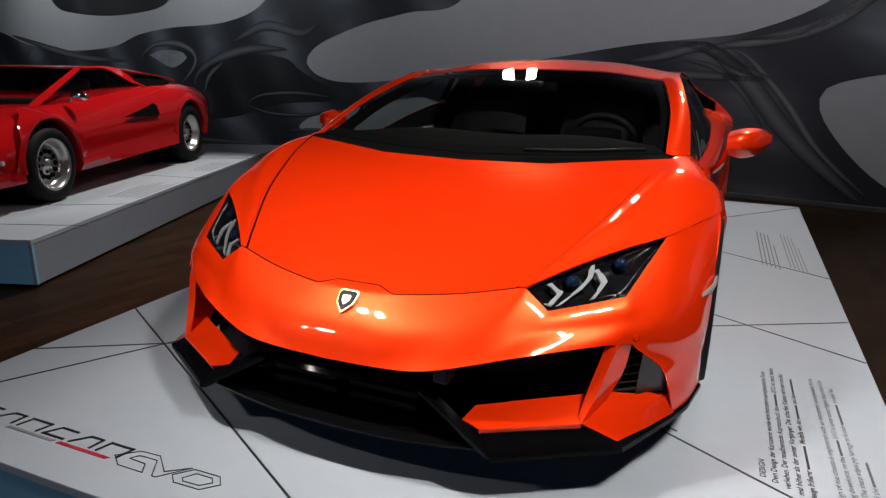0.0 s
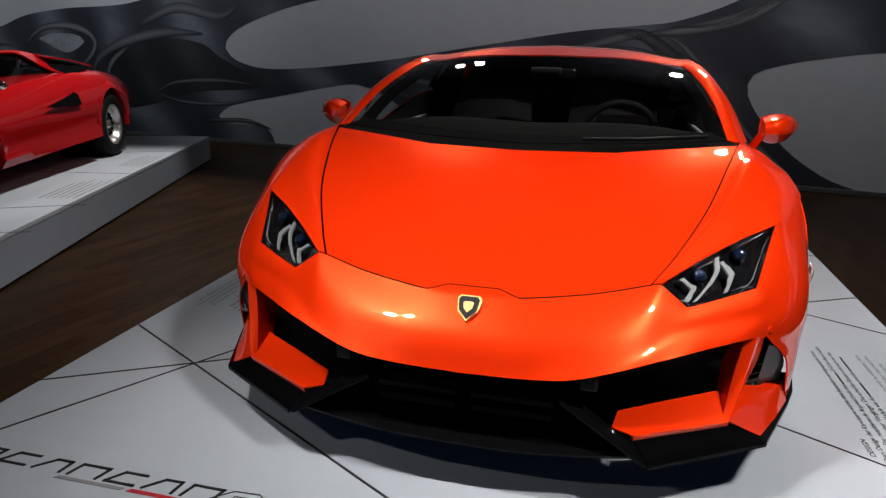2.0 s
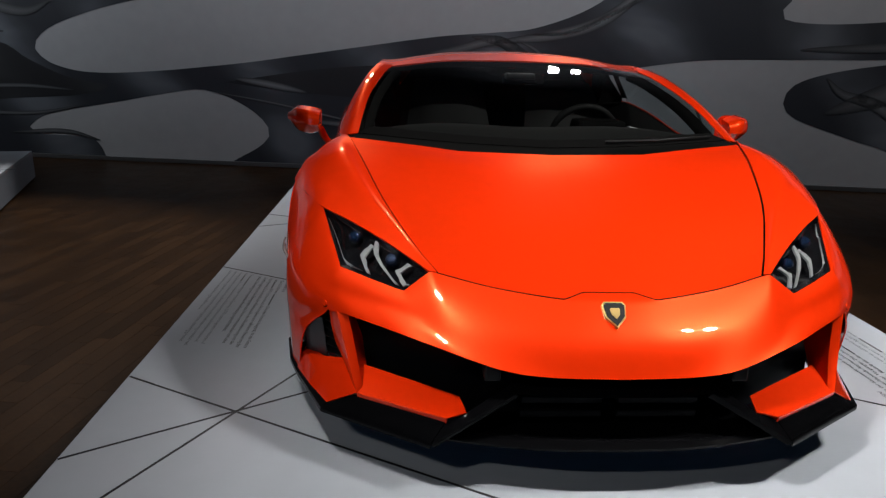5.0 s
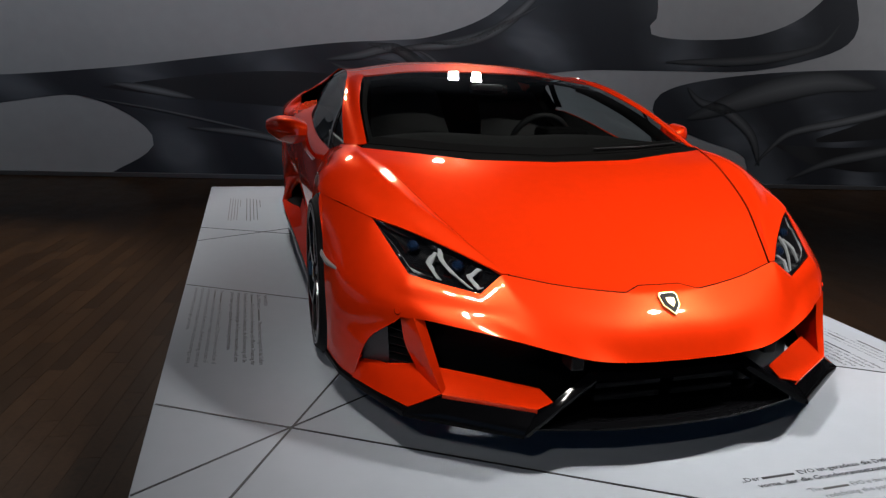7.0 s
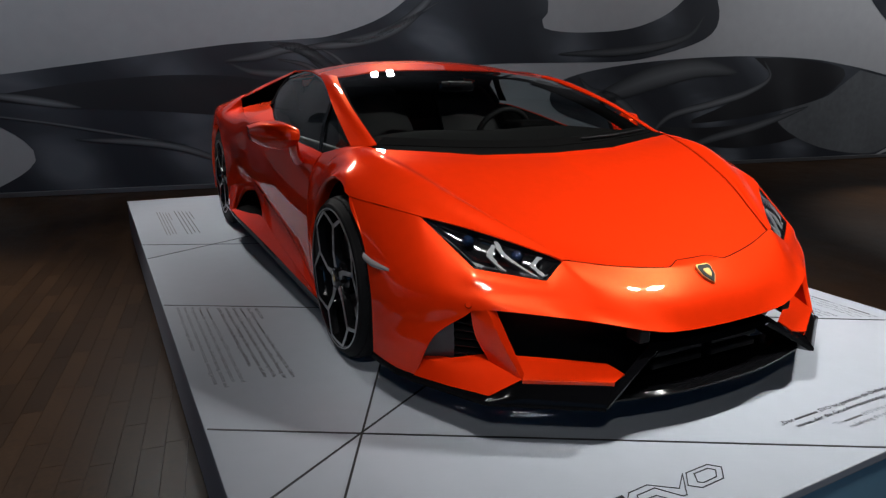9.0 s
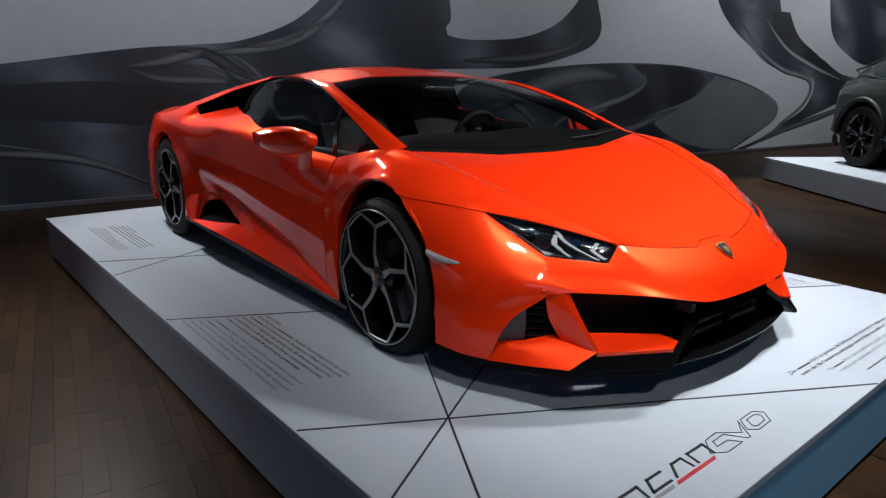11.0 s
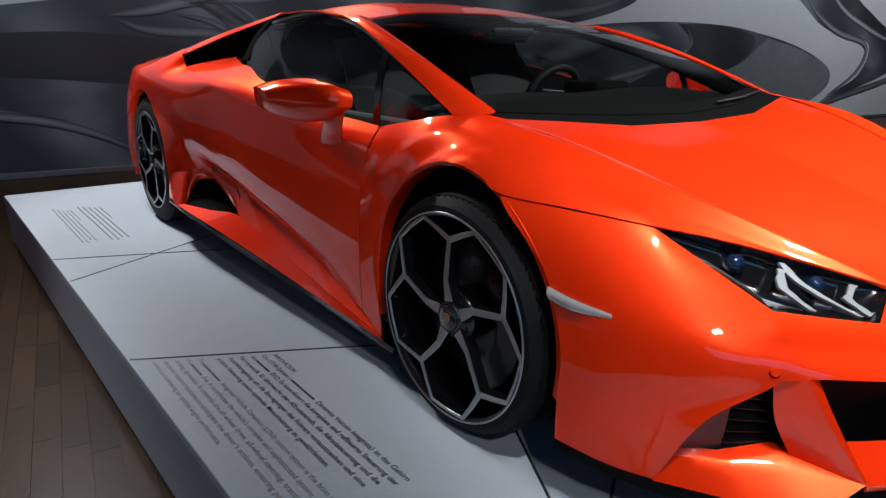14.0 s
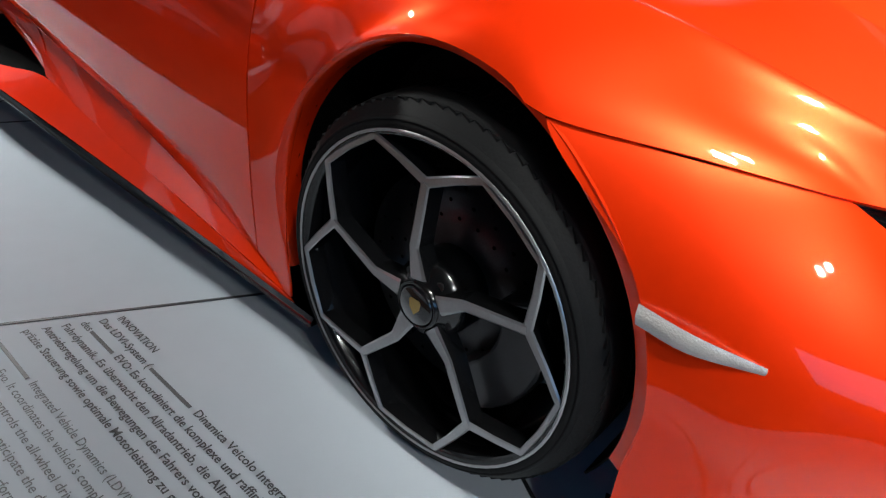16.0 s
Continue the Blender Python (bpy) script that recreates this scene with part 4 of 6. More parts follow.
for ob in both("side_window", lambda: coons(WIN_TOP, BELT, [(0.803, 1.15, 0.797), (0.805, 1.145, 0.792)], [(0.70, 2.45, 1.045), (0.755, 2.50, 0.97), (0.795, 2.52, 0.881)], 24, 8, 0.006, (1, 0, 0.3)), SIDE_GLASS, "dark tinted side window", thick=0.0, flip=True):
    ob.visible_shadow = False
both("window_frame", lambda: loft([[(u + 0.002, y, z) for u, y, z in WIN_TOP], [(u - 0.004, y, z + 0.012) for u, y, z in WIN_TOP]], 30, 3), GLOSS_BLACK, "black window surround")
both("quarter_post", lambda: loft([[(0.831, 1.448, 0.746), (0.803, 1.475, 0.85), (0.763, 1.495, 0.938)], [(0.835, 1.476, 0.746), (0.806, 1.505, 0.85), (0.759, 1.528, 0.950)]], 10, 3), GLOSS_BLACK, "black quarter-light post")
# scoop behind the side window
FLOOR_IN = [(0.62, 2.52, 0.865), (0.60, 2.90, 0.84), (0.70, 3.26, 0.84)]
both("scoop_floor", lambda: coons([(u, y, z - 0.004) for u, y, z in (*INNER, CREASE[2])], FLOOR_IN, [(0.795, 2.52, 0.874), FLOOR_IN[0]], [(0.842, 3.14, 0.852), FLOOR_IN[-1]], 14, 5), VOID)
both("scoop_back", lambda: coons(FLOOR_IN, [(0.675, 2.50, 1.055), (0.712, 2.91, 0.997), (0.830, 3.213, 0.904)], [FLOOR_IN[0], (0.675, 2.50, 1.055)], [FLOOR_IN[-1], (0.830, 3.213, 0.904)], 12, 6), VOID, "black engine air scoop")
part_end = [(0.842, 3.142, 0.853), (0.835, 3.216, 0.904)]
both("scoop_end", lambda: loft([part_end, [FLOOR_IN[-1], (0.72, 3.27, 0.87)]], 4, 3), VOID)

# headlights
lamp_in = Vector((-0.25, 0.85, -0.3)).normalized()


def lamp_point(a, b, depth=0.0):
    """A point of the headlight: a along from the inner corner to the tip, b from its top to its lower edge."""
    t, l = curve(LAMP_TOP, 81, False)[round(a * 80)], curve(LAMP_LOW, 81, False)[round(a * 80)]
    return Vector(t + (l - t) * b) + lamp_in * depth


for s in (1, -1):
    lamp = part("headlight", grid_bm([[lamp_point(a, b, 0.002) for b in np.linspace(0, 1, 6)] for a in np.linspace(0, 1, 41)], s, True), LENS, car, "slim dark headlight with clear cover")
    lamp.visible_shadow = False
    part("lamp_bowl", grid_bm([[lamp_point(a, b, 0.045 * math.sin(math.pi * b) ** 0.5 * math.sin(math.pi * a) ** 0.5 + 0.004) for b in np.linspace(0, 1, 9)] for a in np.linspace(0, 1, 41)], s, True), GLOSS_BLACK, lamp, "black lamp bowl")
    for pts in ([(0.90, 0.86), (0.76, 0.84), (0.43, 0.92)], [(0.46, 0.25), (0.47, 0.60), (0.375, 0.92)], [(0.45, 0.12), (0.41, 0.38), (0.20, 0.92)], [(0.16, 0.2), (0.22, 0.58), (0.145, 0.9)]):
        g = [[lamp_point(min(max(a + w, 0), 1), b, 0.012) for w in (-0.017, 0.017)] for a, b in curve([(*q, 0) for q in pts], 9, False)[:, :2]]
        part("light_bar", grid_bm(g, s, True), LENS_GREY, lamp, "pale grey angled light bar", thick=0.006)
    for a in (0.62, 0.30):
        c = lamp_point(a, 0.36, 0.026)
        bm = bmesh.new()
        bmesh.ops.create_uvsphere(bm, u_segments=16, v_segments=10, radius=0.02)
        bmesh.ops.translate(bm, verts=bm.verts, vec=(s * c.x, c.y, c.z))
        part("projector_lens", bm, LAMP_BLUE, lamp, "blue-tinted projector lens")
    # side reflector ahead of the wheel arch
    g = loft([[(0.941, 0.652, 0.497), (0.934, 0.588, 0.487), (0.908, 0.514, 0.473)], [(0.946, 0.650, 0.486), (0.938, 0.588, 0.477), (0.909, 0.513, 0.470)], [(0.942, 0.648, 0.474), (0.934, 0.588, 0.465), (0.908, 0.514, 0.467)]], 10, 7)
    part("side_reflector", grid_bm(g, s, True), REFLECTOR, car, "clear wedge-shaped side reflector", thick=0.004)
    # door mirror: a wedge-shaped shell on a short stalk
    shell = loft([[(0.915, 1.56, 0.856), (0.985, 1.56, 0.872), (1.07, 1.60, 0.870), (1.132, 1.67, 0.846)], [(0.908, 1.475, 0.840), (0.985, 1.458, 0.856), (1.07, 1.50, 0.856), (1.140, 1.605, 0.836)],
                  [(0.910, 1.462, 0.806), (0.985, 1.442, 0.806), (1.070, 1.482, 0.808), (1.140, 1.590, 0.813)], [(0.915, 1.468, 0.796), (0.985, 1.450, 0.795), (1.068, 1.49, 0.798), (1.137, 1.595, 0.806)], [(0.925, 1.54, 0.764), (0.985, 1.53, 0.754), (1.06, 1.56, 0.761), (1.120, 1.635, 0.784)], [(0.925, 1.63, 0.772), (0.985, 1.64, 0.760), (1.06, 1.66, 0.765), (1.120, 1.70, 0.786)], [(0.915, 1.60, 0.856), (0.985, 1.64, 0.866), (1.07, 1.67, 0.864), (1.126, 1.71, 0.842)]], 20, 31)
    shell = np.stack([0.98 + 0.74 * (shell[..., 0] - 0.98), shell[..., 1] + 0.3 * (shell[..., 0] - 0.98), shell[..., 2]], -1)
    mirror = part("door_mirror", grid_bm(shell, s, True), ORANGE, car, "orange wedge-shaped door mirror", thick=0.003)
    caps = bmesh.new()
    grid_bm(np.stack([shell[0], np.repeat(shell[0].mean(0)[None], len(shell[0]), 0)]), s, False, caps)
    part("mirror_cap", caps, ORANGE, mirror)
    part("mirror_end", grid_bm(np.stack([shell[-1], np.repeat(shell[-1].mean(0)[None] + (0.006, 0, 0), len(shell[0]), 0)]), s, True), ORANGE, mirror)
    blade = loft([[(0.938, 1.478, 0.792), (0.953, 1.51, 0.790), (0.953, 1.56, 0.788), (0.940, 1.585, 0.788)], [(0.915, 1.535, 0.722), (0.929, 1.565, 0.720), (0.929, 1.625, 0.718), (0.917, 1.655, 0.718)], [(0.872, 1.60, 0.668), (0.886, 1.64, 0.660), (0.884, 1.72, 0.650), (0.868, 1.765, 0.650)]], 9, 12)
    part("mirror_stalk", grid_bm(blade, s, True), ORANGE, mirror, "flat orange mirror stalk", thick=0.016)

# emblem, wiper
shield = [(-0.026, 0.022), (-0.020, 0.030), (0.020, 0.030), (0.026, 0.022), (0.022, -0.008), (0.0, -0.034), (-0.022, -0.008)]
tilt = Matrix.Translation((0, 0.051, 0.463)) @ Matrix.Rotation(radians(38), 4, "X") @ Matrix.Scale(1.22, 4)
for nm, k, lo, mt, lb in (("emblem", 1.0, 0.002, GOLD, "small gold-rimmed shield emblem"), ("emblem_field", 0.86, 0.004, MATT_BLACK, "black field"), ("emblem_figure", 0.42, 0.0055, GOLD, "plain gold figure")):
    bm = prism_bm([(a * k, b * k) for a, b in shield], -0.006, lo, "z")
    bmesh.ops.transform(bm, matrix=tilt, verts=bm.verts)
    part(nm, bm, mt, car, lb, False, bevel=0.0008)
part("wiper", tube_bm([(0.22, 0.985, 0.800), (0.42, 1.005, 0.806), (0.66, 1.06, 0.820)], 0.0055, 6), MATT_BLACK, car, "black windscreen wiper")

# cabin
cabin = prism_bm([(0.92, 0.30), (0.98, 0.72), (1.25, 0.78), (1.45, 0.55), (2.5, 0.40), (2.62, 0.87), (2.72, 0.87), (2.72, 0.20), (0.92, 0.20)], -0.70, 0.70, "x")
part("cabin_tub", cabin, TRIM_BLACK, car, "black leather cabin", False)
dash = loft([[(0.0, 1.02, 0.775), (0.4, 1.04, 0.78), (0.70, 1.10, 0.785)], [(0.0, 1.30, 0.815), (0.4, 1.30, 0.825), (0.71, 1.32, 0.80)], [(0.0, 1.50, 0.775), (0.4, 1.52, 0.785), (0.72, 1.46, 0.755)], [(0.0, 1.52, 0.55), (0.4, 1.52, 0.58), (0.72, 1.50, 0.55)]], 14, 16)
part("dashboard", grid_bm(whole(dash)), DASH, car, "black leather dashboard", thick=0.01)
both("pillar_trim", lambda: loft([[(u - 0.012, y + 0.01, z - 0.012) for u, y, z in A_IN], [(u - 0.04, y + 0.045, z - 0.036) for u, y, z in A_IN], [(u - 0.005, y + 0.10, z - 0.04) for u, y, z in A_IN]], 16, 7), DASH, "black inner pillar trim", flip=True)
lining = coons([(0.0, 1.94, 1.062), (0.35, 1.93, 1.054), (0.60, 1.91, 1.028)], [(0.0, 2.58, 1.075), (0.35, 2.58, 1.066), (0.62, 2.56, 1.03)], [(0.0, 1.94, 1.062), (0.0, 2.3, 1.10), (0.0, 2.58, 1.075)], [(0.60, 1.91, 1.028), (0.605, 2.25, 1.05), (0.62, 2.56, 1.03)], 12, 10)
part("roof_lining", grid_bm(whole(lining), flip=True), DASH, car, "black cloth roof lining", thick=0.004)
both("roof_side_lining", lambda: loft([[(0.60, 1.90, 1.022), (0.605, 2.25, 1.046), (0.62, 2.56, 1.03)], [(0.672, 1.94, 1.028), (0.664, 2.2, 1.050), (0.68, 2.5, 1.036)]], 12, 3), DASH)
for s in (1, -1):
    back = loft([[(0.17, 2.34, 0.93), (0.24, 2.28, 0.95), (0.38, 2.28, 0.95), (0.45, 2.34, 0.93)], [(0.15, 2.25, 0.85), (0.24, 2.21, 0.86), (0.40, 2.21, 0.86), (0.48, 2.25, 0.85)], [(0.10, 2.10, 0.65), (0.22, 2.06, 0.62), (0.42, 2.06, 0.62), (0.54, 2.10, 0.65)], [(0.10, 2.0, 0.42), (0.22, 1.96, 0.40), (0.42, 1.96, 0.40), (0.54, 2.0, 0.42)]], 14, 14)
    part("seat_back", grid_bm(back, s), TRIM_BLACK, car, "black bucket seat", thick=0.08)
    part("door_card", box_bm((s * 0.745 - 0.012, 1.30, 0.35), (s * 0.745 + 0.012, 2.45, 0.755)), TRIM_GREY, car, "grey leather door card", False, bevel=0.01)
both("door_lining", lambda: loft([[(u - 0.012, y, z - 0.004) for u, y, z in BELT], [(0.742, 1.20, 0.70), (0.745, 1.43, 0.66), (0.752, 1.85, 0.68), (0.742, 2.25, 0.74), (0.69, 2.56, 0.82)]], 24, 4), DASH, "black inner door lining", flip=True)
for s in (1, -1):
    part("rear_lining", prism_bm([(s * 0.59, 0.60), (s * 0.59, 1.050), (s * 0.682, 1.036), (s * 0.785, 0.900), (s * 0.785, 0.60)], 2.575, 2.588, "y"), DASH, car, "black lining behind the seats", False)
part("rear_bulkhead", prism_bm([(-0.60, 0.55), (-0.60, 0.93), (-0.50, 1.06), (0.50, 1.06), (0.60, 0.93), (0.60, 0.55)], 2.60, 2.63, "y"), DASH, car, "black cabin bulkhead", False)
loft_box = box_bm((0.25, 1.52, 0.70), (0.48, 1.70, 0.838))
both("door_post", lambda: loft([[(0.790, 2.50, 0.900), (0.745, 2.50, 0.98), (0.692, 2.46, 1.060)], [(0.782, 2.575, 0.900), (0.738, 2.565, 0.98), (0.690, 2.53, 1.050)]], 10, 3), DASH, "black post behind the side window")
ring = [(0.365 + 0.168 * math.cos(a), 1.865 - 0.05 * math.sin(a), 0.735 + 0.150 * math.sin(a)) for a in np.linspace(0, 2 * math.pi, 33)[:-1]]
wheel = part("steering_wheel", tube_bm(ring, 0.017, 8, True), TRIM_BLACK, car, "black leather steering wheel")
part("steering_boss", box_bm((0.305, 1.84, 0.695), (0.425, 1.90, 0.77)), TRIM_BLACK, wheel, "", False, bevel=0.02)
part("instrument_hood", loft_box, DASH, car, "black instrument hood behind the wheel", False, bevel=0.02)
for dx in (-0.15, 0.0, 0.15):
    part("steering_spoke", tube_bm([(0.365, 1.87, 0.732), (0.365 + dx, 1.865 + (0.045 if dx == 0 else 0), 0.732 - (0.13 if dx == 0 else 0))], 0.016, 6), TRIM_GREY, wheel)
part("rear_view_mirror", box_bm((-0.075, 1.80, 0.985), (0.135, 1.83, 1.035)), GLOSS_BLACK, car, "dark rear-view mirror", False, bevel=0.012)
part("camera_pod", box_bm((-0.07, 1.70, 1.01), (0.07, 1.80, 1.04)), MATT_BLACK, car, "", False, bevel=0.01)
under = box_bm((-0.60, 0.42, 0.10), (0.60, 4.4, 0.30))
part("underbody", under, VOID, car, "dark underbody", False)
part("nose_frame", prism_bm([(0.22, 0.13), (0.26, 0.42), (0.34, 0.50), (0.60, 0.60), (0.92, 0.70), (0.92, 0.13)], -0.42, 0.42, "x"), VOID, car, "", False)
part("engine_bay", box_bm((-0.58, 2.75, 0.2), (0.58, 4.3, 0.82)), VOID, car, "", False)


def wheel_set(centre, radius, rim_radius, width, side, name, turn):
    """Low-profile tyre, black rim with five Y spokes whose faces are bare metal, disc and caliper."""
    w = part(name, lathe_bm([(-width, rim_radius - 0.006), (-width * 0.98, radius - 0.035), (-width * 0.86, radius - 0.012), (-width * 0.62, radius), (-0.060, radius), (-0.040, radius - 0.003), (-0.026, radius - 0.011), (-0.012, radius - 0.027), (-0.004, rim_radius + 0.010), (-0.006, rim_radius - 0.004), (-width, rim_radius - 0.006)], 72), RUBBER, car, "low-profile black tyre on a spoked rim")
    tread = bmesh.new()
    for k in range(84):
        a = 2 * math.pi * k / 84
        for x0, x1, tilt in ((-0.085, -0.030, 0.30), (-0.15, -0.085, -0.25)):
            m = Matrix.Rotation(a, 4, "X") @ Matrix.Translation(((x0 + x1) / 2, 0, radius - 0.003 - (0.006 if x1 > -0.05 else 0.0))) @ Matrix.Rotation(tilt, 4, "Z")
            bmesh.ops.create_cube(tread, size=1, matrix=m @ Matrix.Diagonal((x1 - x0, 0.020, 0.0075, 1)))
    part("tread", tread, RUBBER, w, "", False)
    part("sidewall_ring", lathe_bm([(-0.014, rim_radius + 0.020), (-0.006, rim_radius + 0.016), (-0.005, rim_radius + 0.013), (-0.010, rim_radius + 0.010)], 72), RUBBER, w)
    part("rim_barrel", lathe_bm([(-0.012, rim_radius + 0.004), (-0.004, rim_radius - 0.003), (-0.014, rim_radius - 0.012), (-0.05, rim_radius - 0.02), (-width * 0.9, rim_radius - 0.03)], 72), RIM_BLACK, w, "gloss black rim")
    part("rim_edge", lathe_bm([(-0.010, rim_radius + 0.003), (-0.0025, rim_radius + 0.001), (-0.0025, rim_radius - 0.0025), (-0.012, rim_radius - 0.005)], 72), ALLOY, w, "bare metal rim edge")
    part("brake_disc", lathe_bm([(-0.10, 0.07), (-0.10, 0.19), (-0.125, 0.19), (-0.125, 0.07)], 48), STEEL, w, "drilled brake disc")
    holes = bmesh.new()
    for k in range(60):
        r, a = (0.172, 0.145, 0.118)[k % 3], 2 * math.pi * (k + 0.3 * (k % 3)) / 60
        bmesh.ops.create_circle(holes, cap_ends=True, segments=8, radius=0.0035, matrix=Matrix.Translation((-0.0992, r * math.cos(a), r * math.sin(a))) @ Matrix.Rotation(radians(90), 4, "Y"))
    tagged(part("drilling", holes, VOID, w, "small holes drilled through the disc", False), kind="stuff")
    R = rim_radius

    def pol(r, deg):
        a = radians(deg + turn)
        return (r * math.cos(a), r * math.sin(a))

    def face(path, wide, x0, x1, mt, nm, lb):
        bm = bmesh.new()
        p = [Vector(q) for q in path]
        rows = []
        for i, q in enumerate(p):
            d = (p[min(i + 1, len(p) - 1)] - p[max(i - 1, 0)]).normalized()
            nrm = Vector((-d.y, d.x)) * wide[i]
            k = i / (len(p) - 1)
            xf = x0[0] + (x0[1] - x0[0]) * k
            rows.append([bm.verts.new((xf, *(q + nrm))), bm.verts.new((xf, *(q - nrm))), bm.verts.new((xf - x1, *(q - nrm * 1.5))), bm.verts.new((xf - x1, *(q + nrm * 1.5)))])
        for a, b in zip(rows, rows[1:]):
            for k in range(4):
                bm.faces.new((a[k], a[(k + 1) % 4], b[(k + 1) % 4], b[k]))
        bm.faces.new(rows[0])
        bm.faces.new(rows[-1][::-1])
        bmesh.ops.recalc_face_normals(bm, faces=bm.faces)
        part(nm, bm, mt, w, lb, False)

    for i in range(5):
        a = 90 + 72 * i
        J = pol(R * 0.752, a)
        for path, wide, x0 in (([pol(0.043, a - 6), pol(R * 0.36, a - 9), J], (0.013, 0.0075, 0.0065), (-0.014, -0.010)),
                               ([J, pol(R * 0.86, a + 13), pol(R * 0.972, a + 22)], (0.0065, 0.0055, 0.005), (-0.012, -0.006)),
                               ([J, pol(R * 0.86, a - 13), pol(R * 0.972, a - 22)], (0.0065, 0.0055, 0.005), (-0.012, -0.006)),
                               ([pol(R * 0.972, a + 21.5), pol(R * 0.955, a + 36), pol(R * 0.972, a + 50.5)], (0.004, 0.004, 0.004), (-0.006, -0.006))):
            face(path, wide, (x0[0] - 0.002, x0[1] - 0.002), 0.03, RIM_BLACK, "spoke", "gloss black spoke")
            face(path, [q * 0.85 for q in wide], x0, 0.0022, ALLOY, "spoke_face", "bare metal spoke face")
        for da in (36,):
            c = pol(0.052, a + da)
            bm = bmesh.new()
            bmesh.ops.create_cone(bm, segments=8, radius1=0.008, radius2=0.007, depth=0.02, cap_ends=True, matrix=Matrix.Translation((-0.035, *c)) @ Matrix.Rotation(radians(90), 4, "Y"))
            part("wheel_bolt", bm, STEEL, w, "", False)
    part("hub", lathe_bm([(-0.10, 0.07), (-0.05, 0.07), (-0.03, 0.062), (-0.022, 0.045), (-0.016, 0.040)], 32), RIM_BLACK, w, "black hub")
    part("hub_cap", lathe_bm([(-0.022, 0.0345), (-0.009, 0.0335), (-0.0065, 0.030), (-0.0075, 0.0)], 32), GLOSS_BLACK, w, "black centre cap")
    part("cap_ring", lathe_bm([(-0.022, 0.041), (-0.010, 0.0395), (-0.009, 0.036), (-0.022, 0.0345)], 40), RIM_BLACK, w, "gloss black ring round the cap")
    bm = prism_bm([(a * 0.44, b * 0.44) for a, b in shield], -0.0080, -0.0062, "x")
    part("cap_emblem", bm, GOLD, w, "tiny gold shield", False)
    # caliper ahead of or behind the axle
    cal = prism_bm([(0.12 * math.cos(k), 0.12 * math.sin(k)) for k in np.linspace(-0.75, 0.75, 8)] + [(0.205 * math.cos(k), 0.205 * math.sin(k)) for k in np.linspace(0.75, -0.75, 8)], -0.14, -0.062, "x")
    bmesh.ops.rotate(cal, verts=cal.verts, cent=(0, 0, 0), matrix=Matrix.Rotation(radians(200 if name == "front_wheel" else -20), 3, "X"))
    part("brake_caliper", cal, CALIPER, w, "grey brake caliper", False, bevel=0.006)
    m = Matrix.Translation((side * centre[0], centre[1], centre[2]))
    if side < 0:
        m = m @ Matrix.Diagonal((-1, 1, 1, 1))
    w.matrix_world = m
    return w


for s in (1, -1):
    wheel_set((0.955, FRONT_Y, 0.315), 0.315, 0.271, 0.245, s, "front_wheel", -1)
    wheel_set((0.950, REAR_Y, 0.345), 0.345, 0.262, 0.305, s, "rear_wheel", 24)

car.matrix_world = Matrix.Translation((0.0246, 2.0, 0)) @ Matrix.Rotation(radians(-0.49), 4, "Z") @ Matrix.Translation((0, -2.0, 0))

# ---------------------------------------------------------------- the print on the wall
from mathutils.geometry import tessellate_polygon

WAVE = [(-16, 1.9), (-15.3, 1.78), (-13.9, 1.45), (-12.3, 1.35), (-10.8, 1.43), (-9.9, 1.65), (-8.9, 1.76), (-7.3, 1.84), (-6.3, 2.2), (-5.6, 3.2)]
BAY_UP = [(-2.2, 3.2), (-2.55, 2.04), (-3.49, 1.87), (-4.33, 1.72), (-5.14, 1.47), (-5.46, 1.25), (-5.46, 1.10), (-5.24, 0.95), (-4.76, 0.86), (-3.93, 0.89), (-2.72, 1.02), (-1.91, 1.14), (-1.13, 1.26), (-0.12, 1.41), (0.6, 1.475), (1.06, 1.53), (1.63, 1.73), (2.04, 2.01), (2.6, 2.6), (3.0, 3.2)]
INLET = [(3.6, 3.2), (3.9, 2.5), (4.02, 1.95), (3.92, 1.77), (4.05, 1.67), (4.63, 1.65), (5.42, 1.74), (6.08, 2.04), (6.5, 2.6), (6.4, 3.2)]
HEAD = [(6.5, 3.2), (6.75, 2.3), (6.86, 1.93), (6.74, 1.67), (6.28, 1.47), (5.42, 1.28), (4.38, 1.24), (3.22, 1.21), (2.61, 1.14), (2.2, 1.06), (1.93, 0.96), (1.87, 0.80), (1.95, 0.60), (2.17, 0.32), (2.46, 0.05), (2.82, -0.17), (3.1, -0.26)]
LOWER_BAY = [(-2.84, -0.26), (-2.45, -0.04), (-2.32, 0.14), (-2.45, 0.35), (-2.77, 0.55), (-3.11, 0.66), (-3.43, 0.66), (-4.47, 0.47), (-5.4, 0.29), (-5.72, 0.10), (-5.55, 0.01), (-5.0, 0.0), (-4.76, -0.06), (-4.66, -0.26)]
PEBBLE = [(5.6, -0.26), (5.5, 0.12), (4.92, 0.32), (4.25, 0.55), (4.10, 0.76), (4.26, 0.98), (4.87, 1.15), (5.99, 1.29), (7.40, 1.365), (8.7, 1.34), (9.51, 1.25), (10.3, 1.12), (11.0, 0.95), (11.6, 0.73), (11.82, 0.53), (11.7, 0.27), (11.05, -0.03), (10.5, -0.26)]
SWIRL = [(9.3, 3.2), (9.6, 2.55), (10.02, 2.11), (10.71, 1.72), (11.27, 1.42), (12.0, 1.25), (12.75, 1.18), (12.96, 0.95), (12.71, 0.51), (12.0, 0.21), (11.32, -0.08), (10.6, -0.26), (10.9, -0.26), (12.2, 0.13), (13.3, 0.42), (14.1, 0.64), (15.8, 1.0), (15.2, 1.1), (13.98, 1.21), (13.09, 1.54), (12.18, 1.83), (11.67, 2.14), (11.2, 3.2)]
